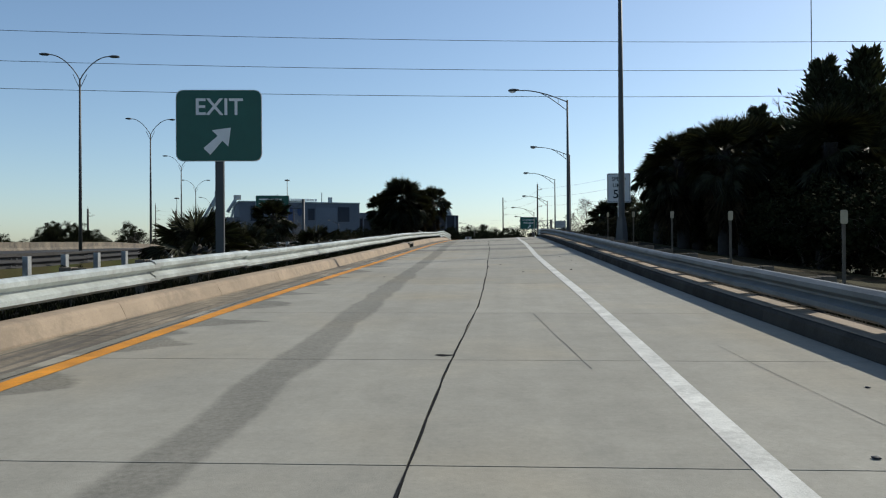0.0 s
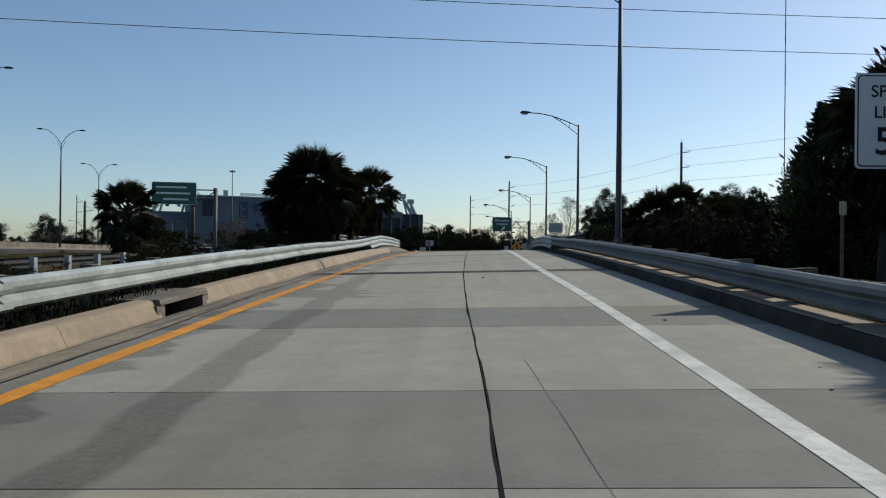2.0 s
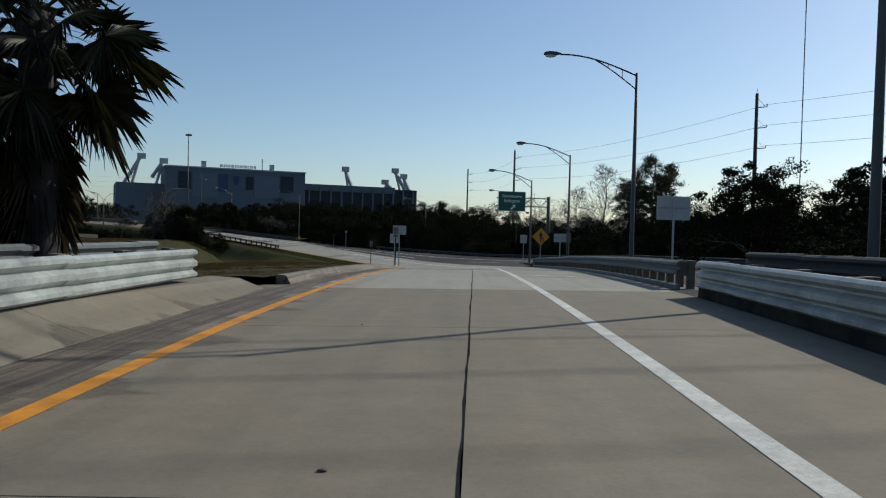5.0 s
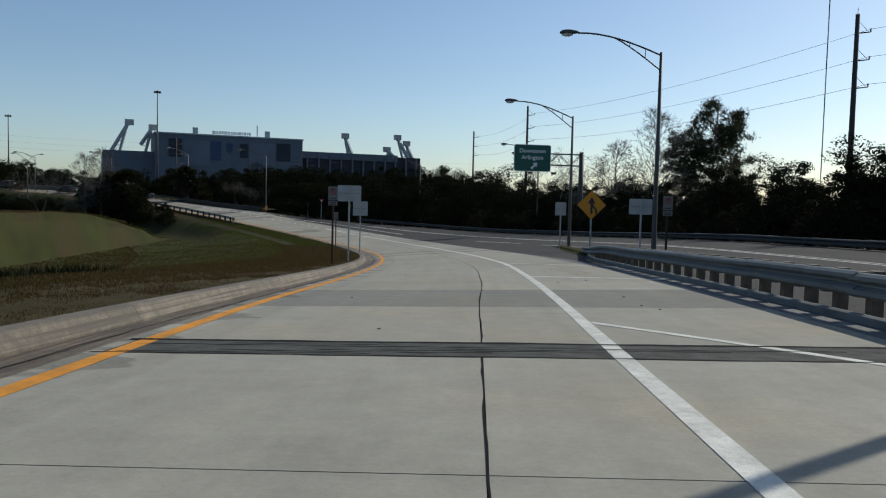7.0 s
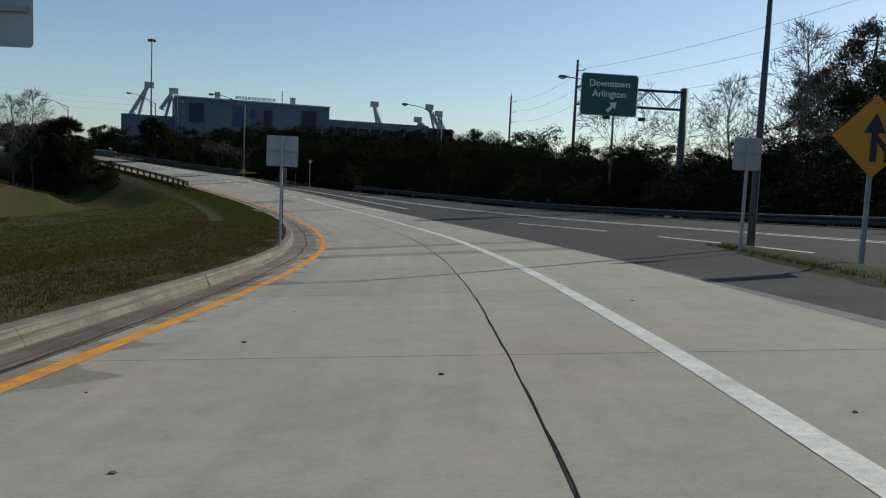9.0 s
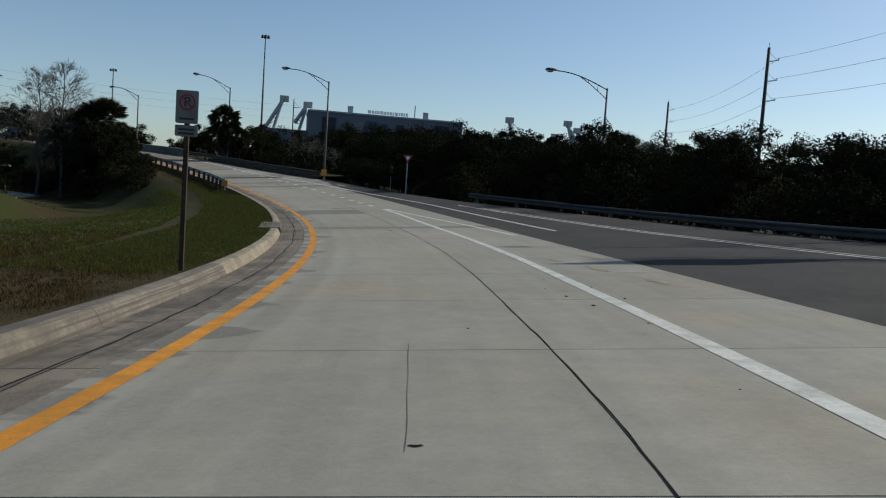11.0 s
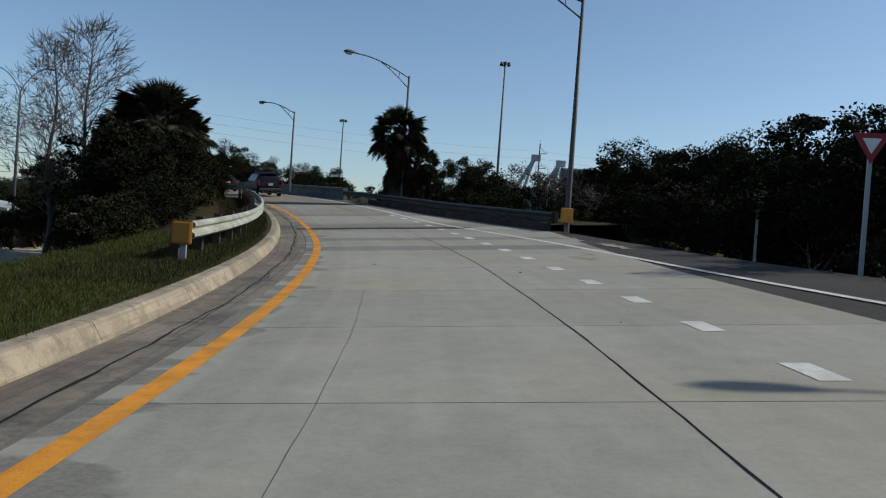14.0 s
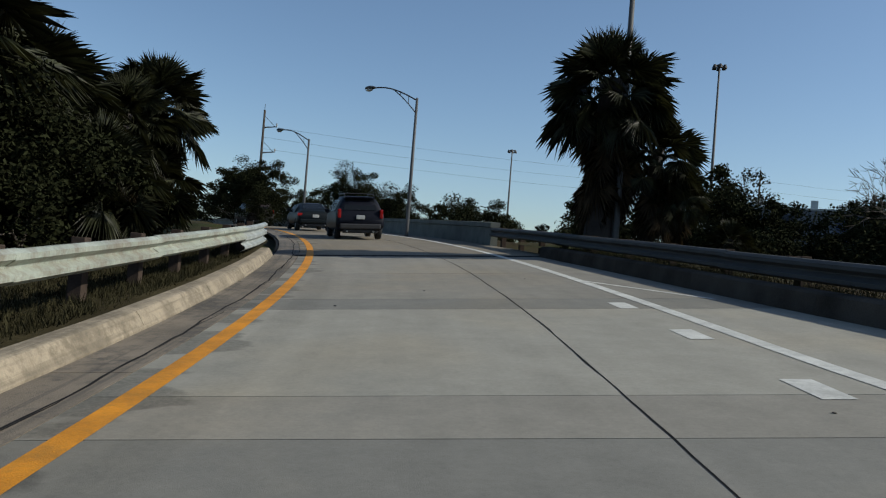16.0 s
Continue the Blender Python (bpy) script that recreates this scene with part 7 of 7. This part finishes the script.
def car(name, paint, label, category, suv, m, group="cars on the ramp"):
    t = thing(name, m, label, category, group)
    H = 1.66 if suv else 1.43
    if suv:
        secs = [section(0.0, 0.42, 0.62, 0.78, 0.80, 0.86, 0.80), section(0.08, 0.34, 0.80, 0.98, 0.88, 0.92, 0.82), section(0.16, 0.32, 0.96, 1.14, 0.90, 0.925, 0.78),
                section(0.28, 0.30, 1.0, 1.40, 0.91, 0.925, 0.70), section(0.44, 0.28, 1.02, 1.58, 0.915, 0.925, 0.66), section(0.9, 0.27, 1.02, H, 0.92, 0.925, 0.64), section(2.1, 0.27, 1.0, H, 0.92, 0.925, 0.63),
                section(2.9, 0.27, 0.98, 1.56, 0.92, 0.925, 0.62), section(3.45, 0.27, 0.96, 1.12, 0.915, 0.92, 0.70), section(4.2, 0.28, 0.84, 0.96, 0.90, 0.90, 0.66), section(4.55, 0.34, 0.66, 0.78, 0.78, 0.80, 0.55)]
    else:
        secs = [section(0.0, 0.40, 0.60, 0.82, 0.76, 0.82, 0.72), section(0.1, 0.30, 0.78, 0.99, 0.86, 0.89, 0.74), section(0.5, 0.26, 0.88, 1.06, 0.88, 0.90, 0.70), section(0.75, 0.25, 0.90, 1.18, 0.885, 0.905, 0.64),
                section(1.25, 0.24, 0.90, 1.38, 0.89, 0.905, 0.58), section(1.7, 0.24, 0.90, H, 0.89, 0.905, 0.57), section(2.5, 0.24, 0.88, H - 0.03, 0.89, 0.905, 0.57), section(3.3, 0.24, 0.86, 1.0, 0.885, 0.90, 0.66),
                section(4.2, 0.26, 0.74, 0.84, 0.86, 0.87, 0.62), section(4.5, 0.32, 0.58, 0.68, 0.74, 0.76, 0.5)]
    part("body", loft(secs), paint, t, smooth=True)
    if suv:
        g = [(-0.62, 0.17, 1.10), (0.62, 0.17, 1.10), (0.55, 0.425, 1.52), (-0.55, 0.425, 1.52)]
        tz, tw, th, pz, by = 0.98, 0.13, 0.34, 0.86, 0.0
    else:
        g = [(-0.58, 0.66, 1.10), (0.58, 0.66, 1.10), (0.47, 1.3, 1.375), (-0.47, 1.3, 1.375)]
        tz, tw, th, pz, by = 0.83, 0.24, 0.14, 0.78, 0.0
    off = Vector((0, -0.035, 0.012))
    part("rear_window", plate([Vector(p) + off for p in g], 0.012), M["car_glass"], t, "dark tinted glass")
    part("bumper", box((-0.78, -0.06, 0.40), (0.78, 0.16, 0.60), 0.05), M["trim"] if suv else paint, t)
    part("valance", box((-0.66, 0.05, 0.24), (0.66, 0.3, 0.42), 0.03), M["trim"], t)
    part("number_plate", box((-0.16, -0.035 if suv else -0.02, pz - 0.09), (0.16, 0.06, pz + 0.06), 0.008), M["sign_back"], t)
    for sx in (-1, 1):
        part("tail_lamp", box((sx * 0.80 - tw / 2, 0.0, tz - th / 2), (sx * 0.80 + tw / 2, 0.16, tz + th / 2), 0.03), M["tail"], t, "red tail lamp")
        part("mirror", box((sx * 0.98 - 0.1, 3.0 if suv else 2.7, 0.98), (sx * 0.98 + 0.1, 3.12 if suv else 2.82, 1.13), 0.03), paint, t)
        part("exhaust", tube([(sx * 0.5, -0.02, 0.3), (sx * 0.5, 0.4, 0.3)], 0.035, 8), M["rim"], t)
        zb0 = 1.04 if suv else 0.93
        zt0 = 1.5 if suv else 1.32
        y0, y1 = (0.55, 3.1) if suv else (1.0, 2.95)
        for a, b in ((0.02, 0.28), (0.31, 0.62), (0.65, 0.96)):
            ya, yb = y0 + (y1 - y0) * a, y0 + (y1 - y0) * b
            part("side_window", plate([(sx * 0.925, ya, zb0), (sx * 0.925, yb, zb0), (sx * 0.70, yb - (0.3 if b > 0.9 else 0), zt0), (sx * 0.70, ya + (0.15 if a < 0.1 else 0), zt0)], 0.012 * sx), M["car_glass"], t)
        if suv:
            part("roof_rail", tube([(sx * 0.56, 0.5, 1.64), (sx * 0.56, 0.62, 1.74), (sx * 0.56, 2.3, 1.74), (sx * 0.56, 2.45, 1.66)], 0.022, 6), M["trim"], t)
        for y in (0.85, 3.6):
            wheel(t, sx * 0.80, y, 0.36 if suv else 0.32, 0.22)
    if suv:
        part("spoiler", box((-0.58, 0.22, 1.57), (0.58, 0.6, 1.62), 0.02), paint, t)
        part("wiper", tube([(0.0, 0.12, 1.12), (-0.3, 0.2, 1.2)], 0.012, 5), M["trim"], t)
        part("roof_bar", tube([(-0.56, 0.85, 1.75), (0.56, 0.85, 1.75)], 0.018, 6), M["trim"], t)
    part("windscreen", plate([(-0.66, 3.42, 1.10), (0.66, 3.42, 1.10), (0.56, 2.88, 1.53), (-0.56, 2.88, 1.53)] if suv else [(-0.62, 3.26, 1.0), (0.62, 3.26, 1.0), (0.5, 2.55, 1.38), (-0.5, 2.55, 1.38)], -0.014), M["car_glass"], t)
    return t


def on_road(s, o):
    return Matrix.Translation(at(s, o, 0.012)) @ Matrix.Rotation(heading(s), 4, "Z") @ Matrix.Rotation(float(np.interp(s, ST, GR)), 4, "X") @ Matrix.Rotation(float(np.interp(s, ST, BK)), 4, "Y")


car("sport_utility_car", M["car_navy"], "dark navy sport utility car with roof rails on the lane", "car", True, on_road(242.0, 0.25))
car("sedan", M["car_teal"], "dark teal saloon car on the curving lane", "car", False, on_road(252.5, -0.1))
car("sport_utility_car", M["car_red"], "dark grey-red sport utility car farther up the curve", "car", True, on_road(267, -0.3))
for x, y, turn, paint, lab in ((-56.0, 209.5, 70, "car_silver", "silver saloon parked on the pale yard"), (-60.5, 207.5, 75, "car_navy", "dark saloon parked on the pale yard"), (-64.5, 212.0, 160, "car_silver", "pale saloon parked beside the low building")):
    car("sedan", M[paint], lab, "car", False, Matrix.Translation((x, y, gz(x, y) + 0.06)) @ Matrix.Rotation(radians(turn), 4, "Z"), "parked cars")


# ---- yard and low building left of the curve ----
M["yard"] = concrete("pale_yard_concrete", (0.36, 0.34, 0.28))
M["pale_wall"] = material("pale_render", (0.5, 0.47, 0.38), 0.8, 0, 0.15, 1.0, 40, 0.2, "World")
M["roof_metal"] = material("pale_roof_sheet", (0.42, 0.42, 0.40), 0.5, 0.2, 0.15, 1.0, 40, 0.1, "World")
yard_z = -2.05
vs = [(-74, 206, 0), (-60, 199, 0), (-36.5, 200.5, 0), (-39.5, 208.5, 0), (-56, 219, 0), (-72, 219, 0)]
tagged(mesh("yard", [(x, y, yard_z) for x, y, _ in vs] + [(x, y, yard_z - 1.2) for x, y, _ in vs], [(0, 1, 2, 3, 4, 5)] + [((i + 1) % 6, i, 6 + i, 6 + (i + 1) % 6) for i in range(6)], M["yard"], uvs=[(5, 200)] * 12),
       "pale concrete yard beside the low building", "yard", kind="structure")
hs = thing("low_building", Matrix.Translation((-58.5, 213.5, yard_z)) @ Matrix.Rotation(radians(35), 4, "Z"), "low cream building with a shallow roof and open porch", "building")
part("wall", box((-5, -3, -0.3), (5, 3, 2.3), 0.03), M["pale_wall"], hs)
part("roof", slab_poly([(-5.6, 2.3), (5.6, 2.3), (5.6, 2.45), (0, 3.3), (-5.6, 2.45)], -3.6, 3.6), M["roof_metal"], hs)
for x in (-3.2, -0.6, 2.2):
    w_ = part("window", box((x, -3.06, 0.9), (x + 1.2, -2.98, 1.8)), M["car_glass"], hs)
    part("sill", box((x - 0.08, -3.12, 0.82), (x + 1.28, -2.99, 0.9)), M["pale_wall"], w_)
part("door", box((3.7, -3.07, 0.0), (4.6, -2.98, 2.0)), M["post"], hs)
for x in (5.6, 7.4, 9.0):
    part("porch_post", box((x, -2.6, -0.3), (x + 0.15, -2.45, 2.25)), M["pale_wall"], hs)
part("porch_roof", box((5.0, -2.9, 2.25), (9.4, 2.4, 2.4), 0.02), M["roof_metal"], hs)


# ---- turf and weeds along the kerbs ----
def tufts(name, s0, s1, inner, outer, n, h, seed, label, mat="grass_blade", z_fun=None, width=0.008):
    r = np.random.RandomState(seed)
    s = r.uniform(s0, s1, n)
    f = r.uniform(0, 1, n) ** 1.5
    P = np.array([at(a, inner(a) + (outer(a) - inner(a)) * b, 0) for a, b in zip(s, f)])
    z = np.array([at(a, inner(a), z_fun(a))[2] for a in s]) if z_fun else 0
    g = ground_z(P[:, 0], P[:, 1])
    P[:, 2] = np.maximum(z - 0.03 - 0.02 * f, g - 0.02) if z_fun else g
    k = 6
    base = np.repeat(P, k, 0) + r.normal(size=(n * k, 3)) * (0.04, 0.04, 0)
    d = unit(r.normal(size=(n * k, 3)) * (0.45, 0.45, 0) + (0, 0, 1))
    L = h * r.uniform(0.4, 1.3, (n * k, 1))
    w_ = unit(np.cross(d, r.normal(size=(n * k, 3)))) * width
    tri = np.stack([base - w_, base + w_, base + d * L], 1)
    ob = leaf_mesh(name, tri, M[mat], None, per=3, faces=((0, 1, 2),))
    return tagged(ob, label, "grass", kind="stuff")


tufts("grass", 160, 208, lambda s: KERB(s) - 0.34, lambda s: KERB(s) - 3.2, 12000, 0.075, 91, "short winter grass along the kerb", "grass_blade", lambda s: 0.195)
tufts("grass", 92, 205, lambda s: KERB(s) - 4.0, lambda s: KERB(s) - 22.0, 34000, 0.075, 191, "rough winter grass over the sloping field", "grass_green", width=0.014)
tufts("lawn", 158, 206, lambda s: KERB(s) - 0.34, lambda s: KERB(s) - 3.15, 16000, 0.07, 196, "short green winter lawn along the kerb", "grass_green", lambda s: 0.185)
tufts("dry_grass", 84, 162, lambda s: KERB(s) - 0.36, lambda s: KERB(s) - 5.0, 26000, 0.06, 193, "straw-brown dead grass beside the kerb", "straw_blade", lambda s: 0.185)
tufts("dry_grass", 84, 170, lambda s: KERB(s) - 4.0, lambda s: KERB(s) - 30.0, 20000, 0.08, 197, "straw-brown dead grass among the green", "straw_blade", width=0.016)
tufts("grass", 88, 234, lambda s: KERB(s) - 16.0, lambda s: KERB(s) - 50.0, 22000, 0.1, 194, "rough winter grass beyond the hollow", "straw_blade", width=0.03)
tufts("sedge", 109, 116, lambda s: KERB(s) - 6.0, lambda s: KERB(s) - 10.0, 260, 0.32, 192, "taller dark sedge clump in the grass", "oak_leaf", width=0.02)
# darkest leaf colour used here, for the shaded gap under the beams
tufts("weeds", 0, 62, lambda s: KERB(s) - 0.4, lambda s: KERB(s) - 1.6, 3000, 0.16, 92, "dark weeds behind the kerb under the guardrail", "oak_leaf", lambda s: 0.2)
tufts("weeds", 0, 62, lambda s: KERB_R(s) + 0.6, lambda s: KERB_R(s) + 1.8, 3000, 0.16, 93, "dark weeds behind the outer kerb", "oak_leaf", lambda s: 0.12)
tufts("weeds", 212.5, 232, lambda s: KERB_R3(s) + 0.3, lambda s: KERB_R3(s) + 1.8, 2500, 0.2, 94, "dry weeds behind the outer kerb on the curve", "scrub_leaf", lambda s: 0.2)
tufts("weeds", 196, 234, lambda s: KERB(s) - 0.5, lambda s: KERB(s) - 2.2, 7000, 0.12, 95, "dark dry weeds round the guardrail posts", "scrub_leaf", lambda s: 0.195)
tufts("litter", 196, 232, lambda s: KERB(s) - 0.3, lambda s: KERB(s) + 0.3, 60, 0.05, 96, "dry leaves in the gutter", "palm_dead", lambda s: 0.03)

# ---- grass nose between the two ramps ----
vs, fs = [], []
nose = stations(126.0, 140.0, 0.7)
for s in nose:
    f = (s - 126.0) / 14.0
    w_ = 0.75 * math.sin(math.pi * min(1, f * 0.92 + 0.08)) ** 0.6 + 0.05
    c_ = float(np.interp(s, (126, 134, 140), (6.6, 7.7, 8.6)))
    for e, z in ((-1, -0.02), (-0.6, 0.05), (0, 0.09), (0.6, 0.05), (1, -0.03)):
        vs.append(at(s, c_ + e * w_, z + 0.015 * math.sin(s * 3 + e)))
for i in range(len(nose) - 1):
    for c in range(4):
        fs.append((i * 5 + c, i * 5 + c + 1, i * 5 + c + 6, i * 5 + c + 5))
tagged(mesh("gore_island", vs, fs, M["ground"], smooth=True), "small grassy nose between the merging ramps", "verge", kind="structure")
nose_c = line((126, 6.6), (134, 7.7), (140, 8.6))
tufts("grass", 127, 139.5, lambda s: nose_c(s) - 0.55, lambda s: nose_c(s) + 0.55, 900, 0.09, 195, "short grass on the nose between the ramps", "grass_blade", lambda s: 0.07)

# ---- small litter on the concrete ----
bt = thing("bottle", Matrix.Translation(at(3.45, 2.02, 0.04)) @ Matrix.Rotation(radians(80), 4, "Z"), "crushed clear plastic bottle on the concrete", "litter")
part("shell", tube([(0, -0.11, 0), (0, -0.1, 0), (0, 0.05, 0.004), (0, 0.09, 0), (0, 0.12, 0)], [0.02, 0.034, 0.03, 0.016, 0.014], 10), M["sign_back"], bt, smooth=True)
part("cap", tube([(0, 0.12, 0), (0, 0.14, 0)], 0.016, 8), M["sign_white"], bt)
r9 = np.random.RandomState(9)
for k in range(110):
    s, o = r9.uniform(2, 232), r9.choice([r9.uniform(-2.4, 1.2), r9.uniform(1.9, 2.8), r9.uniform(1.9, 2.8)])
    bm = bmesh.new()
    bmesh.ops.create_icosphere(bm, subdivisions=1, radius=1.0)
    sz = r9.uniform(0.008, 0.026)
    for v in bm.verts:
        v.co = Vector((v.co.x * sz * r9.uniform(0.7, 1.6), v.co.y * sz * r9.uniform(0.7, 1.3), v.co.z * sz * 0.4))
    bmesh.ops.translate(bm, vec=Vector(at(s, o, sz * 0.3)), verts=bm.verts)
    tagged(part("debris", bm, M["dark_iron"] if k % 3 else M["bark"], None), "dark scrap of road debris on the slab", "litter", "scraps on the road")
